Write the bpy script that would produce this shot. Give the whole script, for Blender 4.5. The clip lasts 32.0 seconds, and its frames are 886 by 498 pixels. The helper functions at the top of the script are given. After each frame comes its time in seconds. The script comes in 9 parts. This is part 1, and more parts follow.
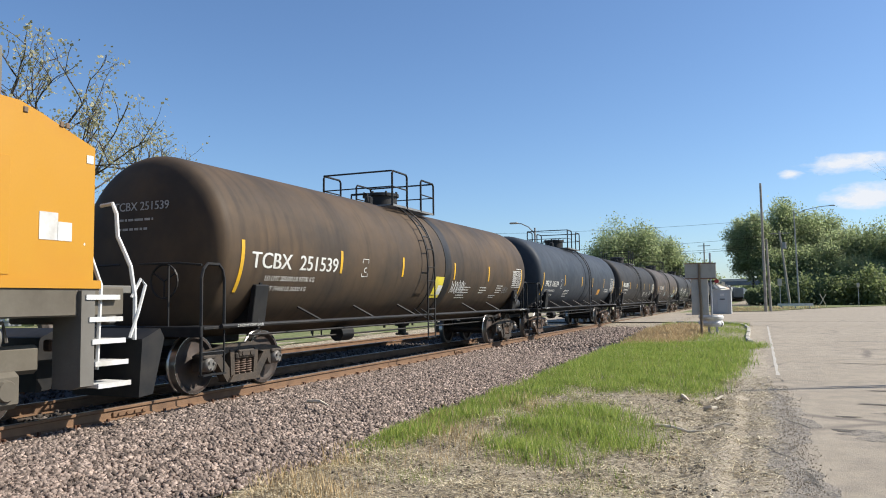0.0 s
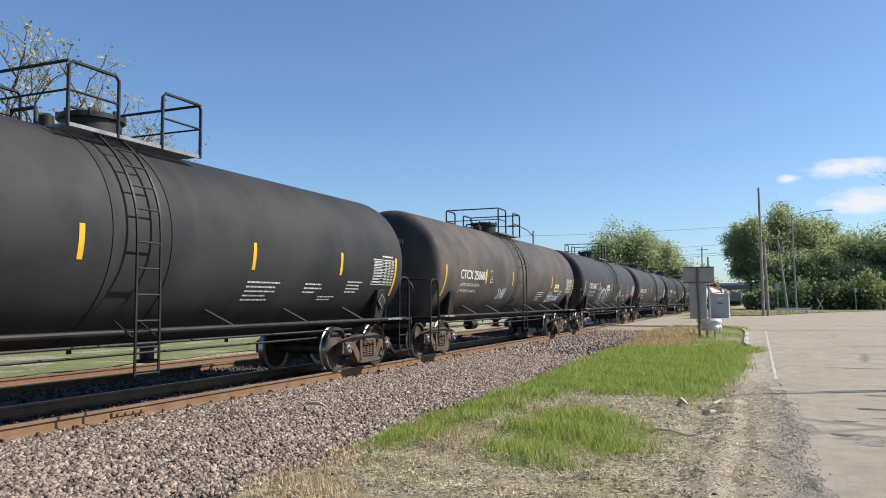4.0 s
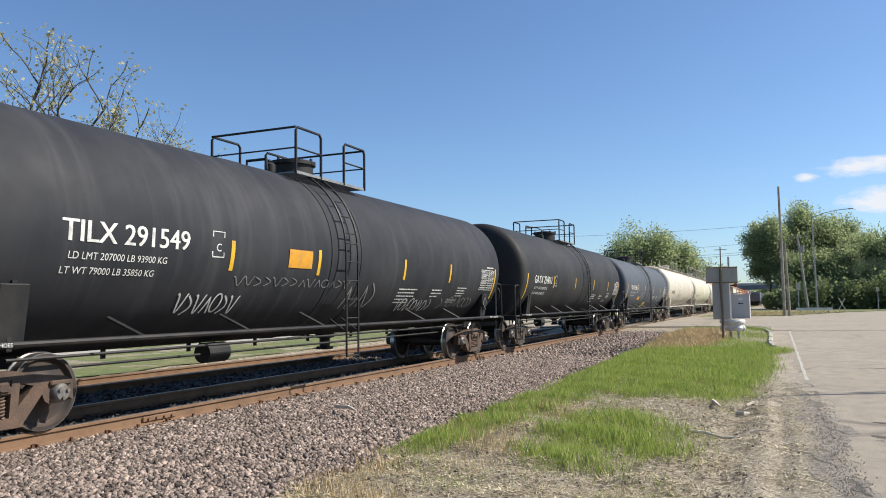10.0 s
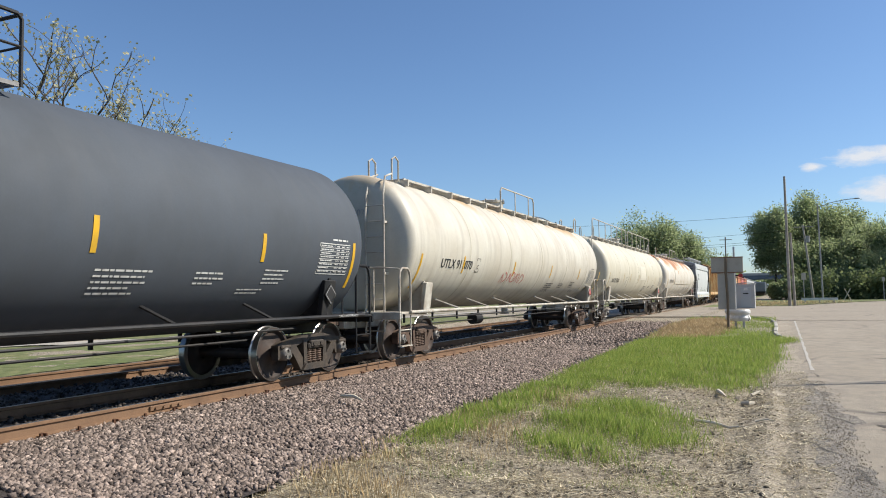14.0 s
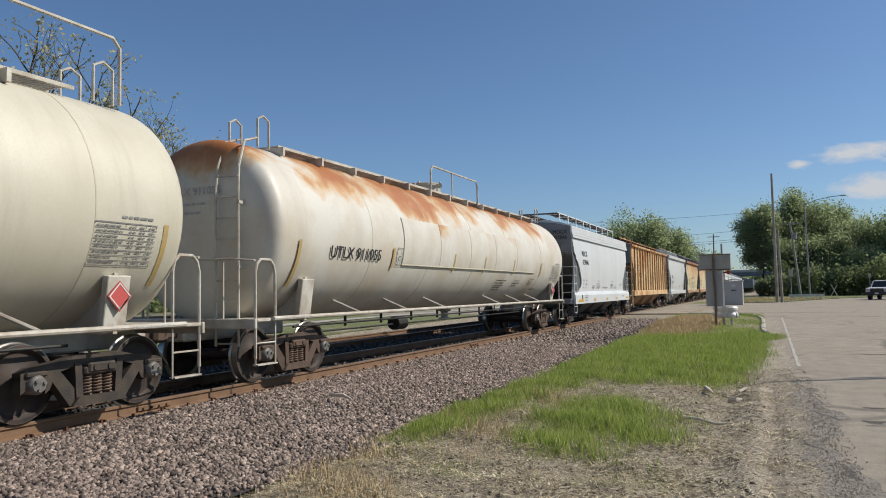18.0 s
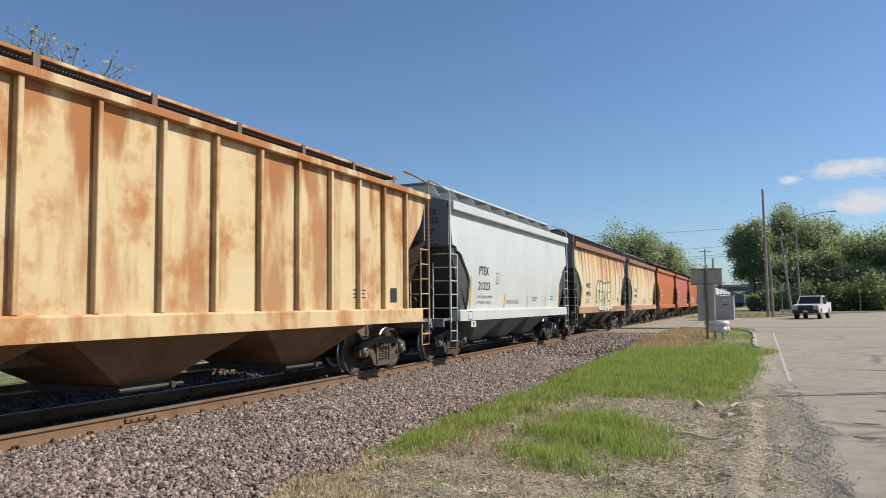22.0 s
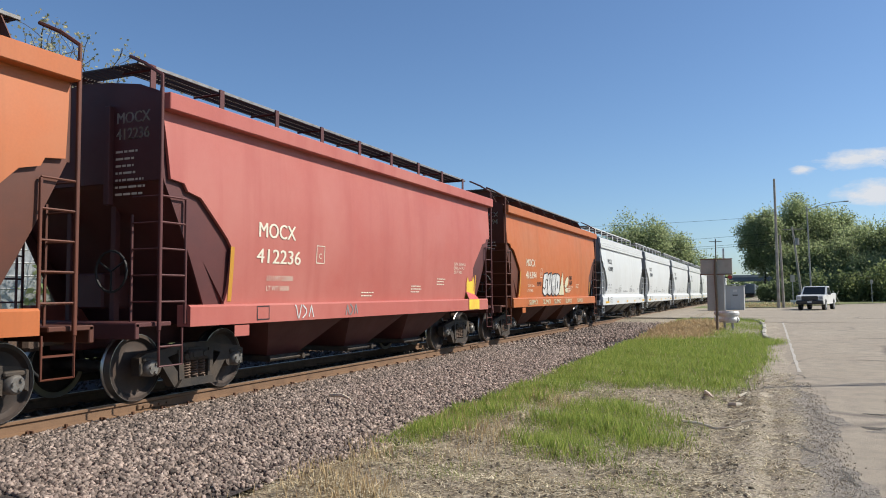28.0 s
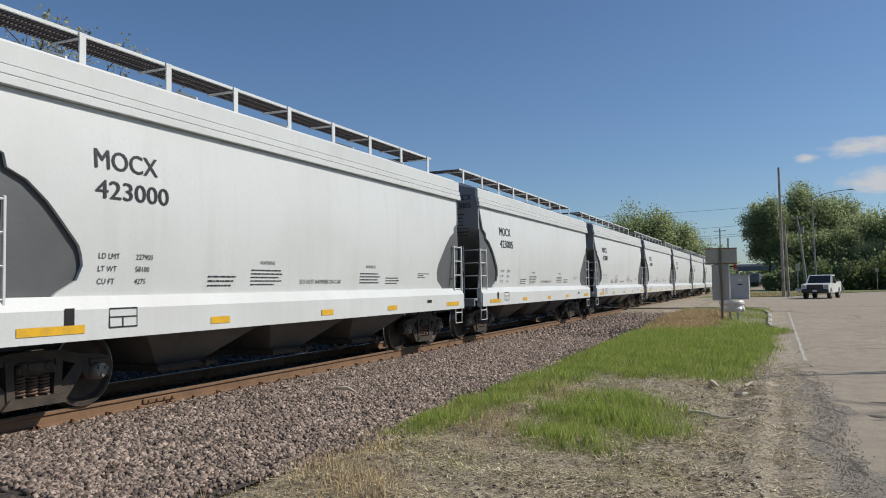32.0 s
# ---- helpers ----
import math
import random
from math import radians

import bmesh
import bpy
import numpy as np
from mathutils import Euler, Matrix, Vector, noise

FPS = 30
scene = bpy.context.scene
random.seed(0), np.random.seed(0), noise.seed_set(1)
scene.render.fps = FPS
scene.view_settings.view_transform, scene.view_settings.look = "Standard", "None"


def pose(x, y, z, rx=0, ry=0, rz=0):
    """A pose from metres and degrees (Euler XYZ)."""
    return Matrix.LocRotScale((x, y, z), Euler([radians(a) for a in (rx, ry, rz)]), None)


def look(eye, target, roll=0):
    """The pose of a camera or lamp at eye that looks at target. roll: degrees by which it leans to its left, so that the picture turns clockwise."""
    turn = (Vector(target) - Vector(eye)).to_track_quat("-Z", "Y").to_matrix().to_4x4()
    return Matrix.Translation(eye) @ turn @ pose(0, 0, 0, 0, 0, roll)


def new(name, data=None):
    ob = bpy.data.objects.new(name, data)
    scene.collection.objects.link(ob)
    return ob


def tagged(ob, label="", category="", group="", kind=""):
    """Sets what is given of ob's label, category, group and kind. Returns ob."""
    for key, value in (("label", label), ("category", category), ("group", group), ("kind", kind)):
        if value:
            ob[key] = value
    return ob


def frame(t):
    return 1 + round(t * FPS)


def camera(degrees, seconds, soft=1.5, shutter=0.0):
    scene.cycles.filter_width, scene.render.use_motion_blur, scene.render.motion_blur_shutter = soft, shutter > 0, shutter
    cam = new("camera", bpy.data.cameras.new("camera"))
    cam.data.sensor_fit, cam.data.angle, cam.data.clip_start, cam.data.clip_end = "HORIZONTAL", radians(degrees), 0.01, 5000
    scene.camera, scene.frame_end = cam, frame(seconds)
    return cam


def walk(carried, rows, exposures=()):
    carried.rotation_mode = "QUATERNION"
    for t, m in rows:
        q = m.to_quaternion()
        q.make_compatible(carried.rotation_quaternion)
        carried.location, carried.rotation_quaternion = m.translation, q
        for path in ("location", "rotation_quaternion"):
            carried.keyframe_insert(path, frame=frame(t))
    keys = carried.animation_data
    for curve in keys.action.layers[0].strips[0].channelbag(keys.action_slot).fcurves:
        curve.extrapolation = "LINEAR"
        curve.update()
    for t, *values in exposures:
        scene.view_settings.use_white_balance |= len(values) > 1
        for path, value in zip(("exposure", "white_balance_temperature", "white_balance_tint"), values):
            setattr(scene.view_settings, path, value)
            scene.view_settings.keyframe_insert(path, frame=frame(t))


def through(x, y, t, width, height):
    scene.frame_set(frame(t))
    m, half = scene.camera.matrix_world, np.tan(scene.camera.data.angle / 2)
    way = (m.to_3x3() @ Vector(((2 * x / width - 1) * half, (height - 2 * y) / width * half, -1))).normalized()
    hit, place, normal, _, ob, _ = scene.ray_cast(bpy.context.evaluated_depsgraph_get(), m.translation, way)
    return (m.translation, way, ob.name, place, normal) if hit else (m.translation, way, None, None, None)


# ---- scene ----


def cam_pose(x, y, z, yaw, pitch, roll):
    """Eye in metres, then degrees: turned left of the track, tilted up, leaning."""
    return pose(x, y, z, 0, 0, yaw) @ pose(0, 0, 0, 90 + pitch) @ pose(0, 0, 0, 0, 0, roll)


cam = camera(60.3, 32.0, soft=1.0)
walk(cam, [
    (0.0, cam_pose(0.233, 0.032, 1.411, 22.49, 3.84, -0.72)),
    (0.5, cam_pose(0.239, 0.008, 1.417, 22.62, 3.61, -0.59)),
    (1.0, cam_pose(0.216, 0.026, 1.412, 22.68, 3.53, -0.31)),
    (1.5, cam_pose(0.230, 0.017, 1.412, 22.73, 3.65, -0.15)),
    (2.0, cam_pose(0.229, 0.014, 1.408, 22.68, 3.83, -0.06)),
    (2.5, cam_pose(0.227, 0.008, 1.412, 22.58, 3.97, -0.14)),
    (3.0, cam_pose(0.223, -0.004, 1.415, 22.47, 3.99, -0.21)),
    (3.5, cam_pose(0.216, 0.016, 1.410, 22.41, 4.00, -0.31)),
    (5.5, cam_pose(0.202, 0.002, 1.419, 22.01, 4.14, -0.70)),
    (6.0, cam_pose(0.180, 0.033, 1.425, 21.80, 4.25, -0.85)),
    (6.5, cam_pose(0.064, -0.014, 1.428, 21.56, 4.48, -1.02)),
    (7.0, cam_pose(0.051, 0.005, 1.427, 21.47, 4.69, -1.08)),
    (7.5, cam_pose(0.049, 0.012, 1.423, 21.64, 4.81, -0.95)),
    (8.0, cam_pose(0.032, 0.013, 1.423, 21.98, 4.77, -0.83)),
    (8.5, cam_pose(0.026, 0.010, 1.412, 22.46, 4.69, -0.82)),
    (9.0, cam_pose(0.022, -0.006, 1.414, 22.91, 4.56, -0.84)),
    (9.5, cam_pose(0.015, 0.002, 1.412, 23.27, 4.42, -0.83)),
    (10.0, cam_pose(-0.001, 0.005, 1.414, 23.48, 4.20, -0.79)),
    (10.5, cam_pose(-0.007, 0.009, 1.412, 23.61, 3.93, -0.66)),
    (11.0, cam_pose(0.001, 0.014, 1.404, 23.72, 3.76, -0.67)),
    (11.5, cam_pose(0.002, -0.008, 1.409, 23.79, 3.63, -0.69)),
    (12.0, cam_pose(0.005, -0.008, 1.410, 23.84, 3.55, -0.66)),
    (12.5, cam_pose(-0.002, 0.005, 1.410, 23.88, 3.51, -0.52)),
    (13.0, cam_pose(-0.004, -0.014, 1.416, 23.89, 3.55, -0.58)),
    (13.5, cam_pose(-0.010, 0.023, 1.406, 23.88, 3.53, -0.63)),
    (14.0, cam_pose(-0.010, -0.005, 1.409, 23.83, 3.47, -0.80)),
    (14.5, cam_pose(-0.005, 0.020, 1.412, 23.78, 3.37, -0.84)),
    (16.5, cam_pose(0.003, 0.015, 1.408, 23.30, 3.28, -1.02)),
    (17.0, cam_pose(0.002, 0.003, 1.414, 23.23, 3.24, -1.01)),
    (17.5, cam_pose(0.000, -0.009, 1.418, 23.16, 3.22, -0.97)),
    (18.0, cam_pose(0.007, -0.004, 1.417, 23.05, 3.30, -1.04)),
    (18.5, cam_pose(0.008, 0.008, 1.410, 22.92, 3.35, -0.98)),
    (19.0, cam_pose(0.004, 0.016, 1.415, 22.76, 3.31, -0.85)),
    (19.5, cam_pose(0.013, 0.006, 1.415, 22.62, 3.33, -0.88)),
    (20.0, cam_pose(0.013, 0.006, 1.410, 22.47, 3.35, -0.92)),
    (20.5, cam_pose(0.010, 0.009, 1.409, 22.40, 3.36, -0.84)),
    (21.0, cam_pose(0.003, 0.008, 1.415, 22.41, 3.53, -0.72)),
    (21.5, cam_pose(0.003, 0.010, 1.411, 22.44, 3.90, -0.67)),
    (22.0, cam_pose(-0.001, 0.017, 1.416, 22.46, 4.24, -0.65)),
    (22.5, cam_pose(0.012, 0.006, 1.417, 22.39, 4.43, -0.67)),
    (23.0, cam_pose(0.007, 0.002, 1.411, 22.25, 4.41, -0.68)),
    (23.5, cam_pose(0.009, 0.008, 1.410, 22.10, 4.28, -0.80)),
    (24.0, cam_pose(0.006, 0.009, 1.418, 22.02, 4.03, -0.72)),
    (24.5, cam_pose(0.005, 0.016, 1.403, 21.99, 3.92, -0.71)),
    (25.0, cam_pose(0.022, 0.003, 1.407, 22.09, 3.77, -0.67)),
    (25.5, cam_pose(0.013, 0.005, 1.413, 22.27, 3.59, -0.44)),
    (27.5, cam_pose(0.014, 0.003, 1.410, 23.11, 3.46, -0.38)),
    (28.0, cam_pose(0.017, -0.007, 1.412, 23.18, 3.44, -0.43)),
    (28.5, cam_pose(0.020, -0.008, 1.404, 23.23, 3.45, -0.52)),
    (29.0, cam_pose(0.011, -0.004, 1.408, 23.28, 3.35, -0.51)),
    (29.5, cam_pose(0.008, -0.001, 1.409, 23.32, 3.27, -0.57)),
    (30.0, cam_pose(0.009, -0.003, 1.408, 23.38, 3.12, -0.57)),
    (30.5, cam_pose(0.008, 0.003, 1.400, 23.43, 3.08, -0.68)),
    (31.0, cam_pose(0.003, 0.020, 1.402, 23.46, 2.99, -0.71)),
    (31.5, cam_pose(0.010, 0.011, 1.403, 23.52, 2.96, -0.77)),
    (32.0, cam_pose(0.002, 0.025, 1.408, 23.48, 2.85, -0.95)),
], exposures=[(0.0, 0.6), (12.5, 0.6), (14.0, 0.46), (14.5, 0.38), (16.5, 0.02), (21.0, 0.04), (22.0, 0.28), (23.0, 0.22), (24.0, 0.2), (25.0, 0.26), (28.0, 0.36), (29.0, 0.34), (30.0, 0.22), (32.0, -0.08)])

# ---- daylight ----
SUN = Vector((0.669, 0.327, 0.669)).normalized()
world = bpy.data.worlds.new("sky")
scene.world = world
world.use_nodes = True
wn = world.node_tree
sky = wn.nodes.new("ShaderNodeTexSky")
sky.sky_type = 'NISHITA'
sky.sun_disc = False
sky.sun_elevation = math.asin(SUN.z)
sky.sun_rotation = math.atan2(SUN.x, SUN.y)
sky.altitude = 600
sky.air_density = 1.0
sky.dust_density = 0.9
sky.ozone_density = 4.0
wn.nodes["Background"].inputs["Strength"].default_value = 0.092
tint = wn.nodes.new("ShaderNodeMix")
tint.data_type, tint.blend_type = 'RGBA', 'MULTIPLY'
tint.inputs[0].default_value = 1.0
tint.inputs[7].default_value = (0.90, 1.0, 1.09, 1)
wn.links.new(sky.outputs[0], tint.inputs[6])
wn.links.new(tint.outputs[2], wn.nodes["Background"].inputs["Color"])
sun_data = bpy.data.lights.new("sun", 'SUN')
sun_data.energy, sun_data.angle, sun_data.color = 5.0, radians(0.53), (1.0, 0.94, 0.84)
sun = new("sun", sun_data)
sun.matrix_world = look(SUN * 50, (0, 0, 0))


# ---- materials ----
MATS = {}
ALBEDO = 0.82


def dim(c):
    return None if c is None else [x * ALBEDO for x in c]


def shader(name):
    m = bpy.data.materials.new(name)
    m.use_nodes = True
    t = m.node_tree
    return m, t, t.nodes["Principled BSDF"]


def nd(t, kind, **kw):
    n = t.nodes.new(kind)
    for k, v in kw.items():
        n.inputs[k].default_value = v
    return n


def coords(t, scale=(1, 1, 1), rnd=False):
    tc = t.nodes.new("ShaderNodeTexCoord")
    mp = t.nodes.new("ShaderNodeMapping")
    mp.inputs["Scale"].default_value = scale
    t.links.new(tc.outputs["Object"], mp.inputs["Vector"])
    if rnd:
        oi = t.nodes.new("ShaderNodeObjectInfo")
        mul = t.nodes.new("ShaderNodeMath")
        mul.operation = 'MULTIPLY'
        mul.inputs[1].default_value = 37.0
        t.links.new(oi.outputs["Random"], mul.inputs[0])
        t.links.new(mul.outputs[0], mp.inputs["Location"])
    return mp.outputs[0]


def ramp(t, src, lo, hi):
    r = t.nodes.new("ShaderNodeMapRange")
    r.inputs["From Min"].default_value, r.inputs["From Max"].default_value = lo, hi
    r.clamp = True
    t.links.new(src, r.inputs["Value"])
    return r.outputs[0]


def mixc(t, fac, a, b):
    m = t.nodes.new("ShaderNodeMix")
    m.data_type = 'RGBA'
    for sock, v in ((m.inputs[0], fac), (m.inputs[6], a), (m.inputs[7], b)):
        if isinstance(v, bpy.types.NodeSocket):
            t.links.new(v, sock)
        elif isinstance(v, (int, float)):
            sock.default_value = v
        else:
            sock.default_value = (*v[:3], 1)
    return m.outputs[2]


def noisef(t, vec, scale, detail=4.0, rough=0.55):
    n = nd(t, "ShaderNodeTexNoise", Scale=scale, Detail=detail, Roughness=rough)
    t.links.new(vec, n.inputs["Vector"])
    return n.outputs["Fac"]


def paint(name, col, rough=0.5, metal=0.0, dirt=None, dirt_amt=0.5, dirt_scale=1.2, grain=0.12, streak=None, streak_amt=0.0,
          streak_scale=(0.35, 5.0, 0.35), streak_lo=0.5, streak_hi=0.72, spec=0.5, streak2=None, streak2_scale=(0.2, 1.1, 0.12), bump=0.0, bump_scale=60.0, rnd=True, top_stain=None, blot=None, blot_lo=0.56, blot_hi=0.66, blot_scale=0.8):
    """A painted or raw surface: base colour, fine grain, soft dirt, downward streaks and blots."""
    if name in MATS:
        return MATS[name]
    col, dirt, streak, streak2, blot = dim(col), dim(dirt), dim(streak), dim(streak2), dim(blot)
    m, t, b = shader(name)
    v = coords(t, rnd=rnd)
    fine = noisef(t, v, 35.0, 3.0)
    c = mixc(t, fine, [x * (1 - grain) for x in col], [min(1, x * (1 + grain)) for x in col])
    if dirt:
        c = mixc(t, ramp(t, noisef(t, v, dirt_scale, 6.0, 0.62), 0.62 - 0.35 * dirt_amt, 0.78), c, dirt)
    if streak:
        vs = coords(t, streak_scale, rnd=rnd)
        f = ramp(t, noisef(t, vs, 1.0, 5.0, 0.6), streak_lo, streak_hi)
        mu = t.nodes.new("ShaderNodeMath")
        mu.operation = 'MULTIPLY'
        mu.inputs[1].default_value = streak_amt
        t.links.new(f, mu.inputs[0])
        c = mixc(t, mu.outputs[0], c, streak)
    if streak2:
        vs = coords(t, streak2_scale, rnd=rnd)
        c = mixc(t, ramp(t, noisef(t, vs, 1.0, 6.0, 0.65), 0.50, 0.64), c, streak2)
    if blot:
        c = mixc(t, ramp(t, noisef(t, v, blot_scale, 7.0, 0.65), blot_lo, blot_hi), c, blot)
    if top_stain:
        for scol, z0, fall, sc, lo, hi in top_stain:
            vs = coords(t, sc, rnd=rnd)
            sep = t.nodes.new("ShaderNodeSeparateXYZ")
            t.links.new(coords(t), sep.inputs[0])
            drop = t.nodes.new("ShaderNodeMath")
            drop.operation = 'MULTIPLY_ADD'
            drop.inputs[1].default_value, drop.inputs[2].default_value = fall, -fall * z0
            t.links.new(sep.outputs[2], drop.inputs[0])
            mn = t.nodes.new("ShaderNodeMath")
            mn.operation = 'MINIMUM'
            mn.inputs[1].default_value = 0.08
            t.links.new(drop.outputs[0], mn.inputs[0])
            ad = t.nodes.new("ShaderNodeMath")
            t.links.new(noisef(t, vs, 1.0, 5.0, 0.55), ad.inputs[0])
            t.links.new(mn.outputs[0], ad.inputs[1])
            c = mixc(t, ramp(t, ad.outputs[0], lo, hi), c, dim(scol))
    t.links.new(c, b.inputs["Base Color"])
    b.inputs["Metallic"].default_value = metal
    b.inputs["Specular IOR Level"].default_value = spec
    rr = t.nodes.new("ShaderNodeMapRange")
    rr.inputs["To Min"].default_value, rr.inputs["To Max"].default_value = max(0.05, rough - 0.12), min(1, rough + 0.15)
    t.links.new(noisef(t, v, 3.0, 5.0), rr.inputs["Value"])
    t.links.new(rr.outputs[0], b.inputs["Roughness"])
    if bump:
        bp = nd(t, "ShaderNodeBump", Strength=bump, Distance=0.02)
        t.links.new(noisef(t, v, bump_scale, 4.0), bp.inputs["Height"])
        t.links.new(bp.outputs[0], b.inputs["Normal"])
    MATS[name] = m
    return m


def ground_mat(name, cols, scales, lo=0.4, hi=0.6, rough=0.95, bump=0.6, bump_scale=30.0, island=0.0, cracks=None):
    """Earth, stone or road: several colours laid over one another by noise of several sizes."""
    m, t, b = shader(name)
    v = coords(t)
    cols = [dim(q) for q in cols]
    c = cols[0]
    for col, sc in zip(cols[1:], scales):
        c = mixc(t, ramp(t, noisef(t, v, sc, 6.0, 0.62), lo, hi), c, col)
    if cracks:
        ccol, cscale, cwidth = cracks
        warp = nd(t, "ShaderNodeTexNoise", Scale=cscale * 2.5, Detail=5.0)
        t.links.new(v, warp.inputs["Vector"])
        bent = mixc(t, 0.22, v, warp.outputs["Color"])
        vo = nd(t, "ShaderNodeTexVoronoi", Scale=cscale)
        vo.feature = 'DISTANCE_TO_EDGE'
        t.links.new(bent, vo.inputs["Vector"])
        gate = ramp(t, noisef(t, v, cscale * 0.6, 3.0), 0.48, 0.62)
        line_ = ramp(t, vo.outputs["Distance"], cwidth, cwidth * 0.2)
        both = t.nodes.new("ShaderNodeMath")
        both.operation = 'MULTIPLY'
        t.links.new(gate, both.inputs[0])
        t.links.new(line_, both.inputs[1])
        c = mixc(t, both.outputs[0], c, dim(ccol))
    if island:
        g = t.nodes.new("ShaderNodeNewGeometry")
        hv = nd(t, "ShaderNodeHueSaturation")
        mr = t.nodes.new("ShaderNodeMapRange")
        mr.inputs["To Min"].default_value, mr.inputs["To Max"].default_value = 1 - island, 1 + island
        t.links.new(g.outputs["Random Per Island"], mr.inputs["Value"])
        t.links.new(mr.outputs[0], hv.inputs["Value"])
        if isinstance(c, bpy.types.NodeSocket):
            t.links.new(c, hv.inputs["Color"])
        else:
            hv.inputs["Color"].default_value = (*c, 1)
        c = hv.outputs[0]
    if isinstance(c, bpy.types.NodeSocket):
        t.links.new(c, b.inputs["Base Color"])
    else:
        b.inputs["Base Color"].default_value = (*c, 1)
    b.inputs["Roughness"].default_value = rough
    if bump:
        bp = nd(t, "ShaderNodeBump", Strength=bump, Distance=0.03)
        t.links.new(noisef(t, v, bump_scale, 6.0, 0.7), bp.inputs["Height"])
        t.links.new(bp.outputs[0], b.inputs["Normal"])
    MATS[name] = m
    return m


def leaf_mat(name, a, bcol, through=0.35, island=0.35):
    m, t, b = shader(name)
    g = t.nodes.new("ShaderNodeNewGeometry")
    c = mixc(t, g.outputs["Random Per Island"], dim(a), dim(bcol))
    t.links.new(c, b.inputs["Base Color"])
    b.inputs["Roughness"].default_value = 0.6
    tr = t.nodes.new("ShaderNodeBsdfTranslucent")
    t.links.new(c, tr.inputs["Color"])
    mx = t.nodes.new("ShaderNodeMixShader")
    mx.inputs[0].default_value = through
    out = t.nodes["Material Output"]
    t.links.new(b.outputs[0], mx.inputs[1])
    t.links.new(tr.outputs[0], mx.inputs[2])
    t.links.new(mx.outputs[0], out.inputs["Surface"])
    MATS[name] = m
    return m


# track and ground
m_rail = paint("rail_rust", (0.21, 0.118, 0.062), 0.8, 0.0, dirt=(0.12, 0.068, 0.04), dirt_scale=3, bump=0.2)
m_railtop = paint("rail_polished", (0.34, 0.31, 0.29), 0.32, 0.9, grain=0.1)
m_tie = paint("tie_wood", (0.07, 0.052, 0.04), 0.9, dirt=(0.14, 0.12, 0.10), dirt_scale=5, bump=0.5, bump_scale=25)
m_plate = paint("tie_plate", (0.12, 0.055, 0.03), 0.8, 0.3, bump=0.3)
# bed coloured far darker than its stones, so the gaps look shaded
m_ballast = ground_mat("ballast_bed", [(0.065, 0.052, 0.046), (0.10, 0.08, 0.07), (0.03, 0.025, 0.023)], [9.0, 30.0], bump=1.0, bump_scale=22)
m_stone = ground_mat("ballast_stone", [(0.29, 0.222, 0.182), (0.40, 0.315, 0.262), (0.155, 0.118, 0.098)], [3.0, 11.0], bump=0.4, bump_scale=50, island=0.7)
# greasy stones, darkened too for the shade beneath the cars
m_stone_oily_shade = ground_mat("oily_shaded_ballast_stone", [(0.095, 0.078, 0.066), (0.16, 0.13, 0.11), (0.05, 0.042, 0.036)], [3.0, 11.0], bump=0.4, bump_scale=50, island=0.8)
m_soil = ground_mat("soil", [(0.38, 0.32, 0.23), (0.50, 0.43, 0.315), (0.21, 0.17, 0.115), (0.54, 0.47, 0.35), (0.15, 0.12, 0.082)], [0.9, 3.4, 30.0, 14.0], lo=0.42, hi=0.62, bump=1.0, bump_scale=14)
m_crumb = ground_mat("soil_crumbs", [(0.36, 0.30, 0.21), (0.52, 0.45, 0.34), (0.20, 0.16, 0.11)], [2.0, 9.0], bump=0.6, bump_scale=50, island=0.6)
m_turf = ground_mat("turf", [(0.15, 0.19, 0.055), (0.25, 0.235, 0.10), (0.11, 0.135, 0.04)], [0.4, 3.5], bump=0.8, bump_scale=12)
m_asphalt = ground_mat("road_asphalt", [(0.375, 0.315, 0.235), (0.44, 0.375, 0.285), (0.27, 0.23, 0.18), (0.33, 0.285, 0.225)], [0.25, 3.0, 40.0], lo=0.42, hi=0.66, bump=0.6, bump_scale=60, rough=0.9, cracks=((0.19, 0.16, 0.13), 0.40, 0.03))
m_patch = ground_mat("road_dark_patch", [(0.25, 0.22, 0.18), (0.35, 0.305, 0.25), (0.12, 0.105, 0.09), (0.38, 0.335, 0.275)], [2.2, 9.0, 45.0], lo=0.46, hi=0.58, bump=1.0, bump_scale=45, rough=0.9)
m_crack = ground_mat("road_crack", [(0.09, 0.08, 0.068), (0.16, 0.14, 0.115)], [20.0], bump=0.8, bump_scale=60, rough=0.95)
m_gravelstrip = ground_mat("road_shoulder", [(0.36, 0.30, 0.22), (0.45, 0.385, 0.29), (0.23, 0.19, 0.14), (0.46, 0.40, 0.31)], [1.1, 6.0, 38.0], lo=0.46, hi=0.60, bump=1.0, bump_scale=24)
m_linepaint = paint("road_line_white", (0.60, 0.58, 0.52), 0.7, dirt=(0.38, 0.33, 0.265), dirt_scale=5.0, dirt_amt=1.3)
m_concrete = paint("concrete", (0.46, 0.43, 0.37), 0.9, dirt=(0.27, 0.24, 0.20), dirt_scale=3, bump=0.4)
m_grass = leaf_mat("grass_green", (0.21, 0.34, 0.05), (0.54, 0.60, 0.16), 0.5)
m_dry = leaf_mat("grass_dry", (0.42, 0.33, 0.19), (0.84, 0.72, 0.48), 0.3)
m_tan = leaf_mat("grass_tan", (0.50, 0.35, 0.17), (0.70, 0.54, 0.31), 0.3)
m_litter = leaf_mat("straw_mixed", (0.30, 0.24, 0.15), (0.95, 0.84, 0.60), 0.2)
m_wood = paint("dry_stick", (0.82, 0.72, 0.56), 0.85, dirt=(0.55, 0.46, 0.34), dirt_scale=9, bump=0.4)
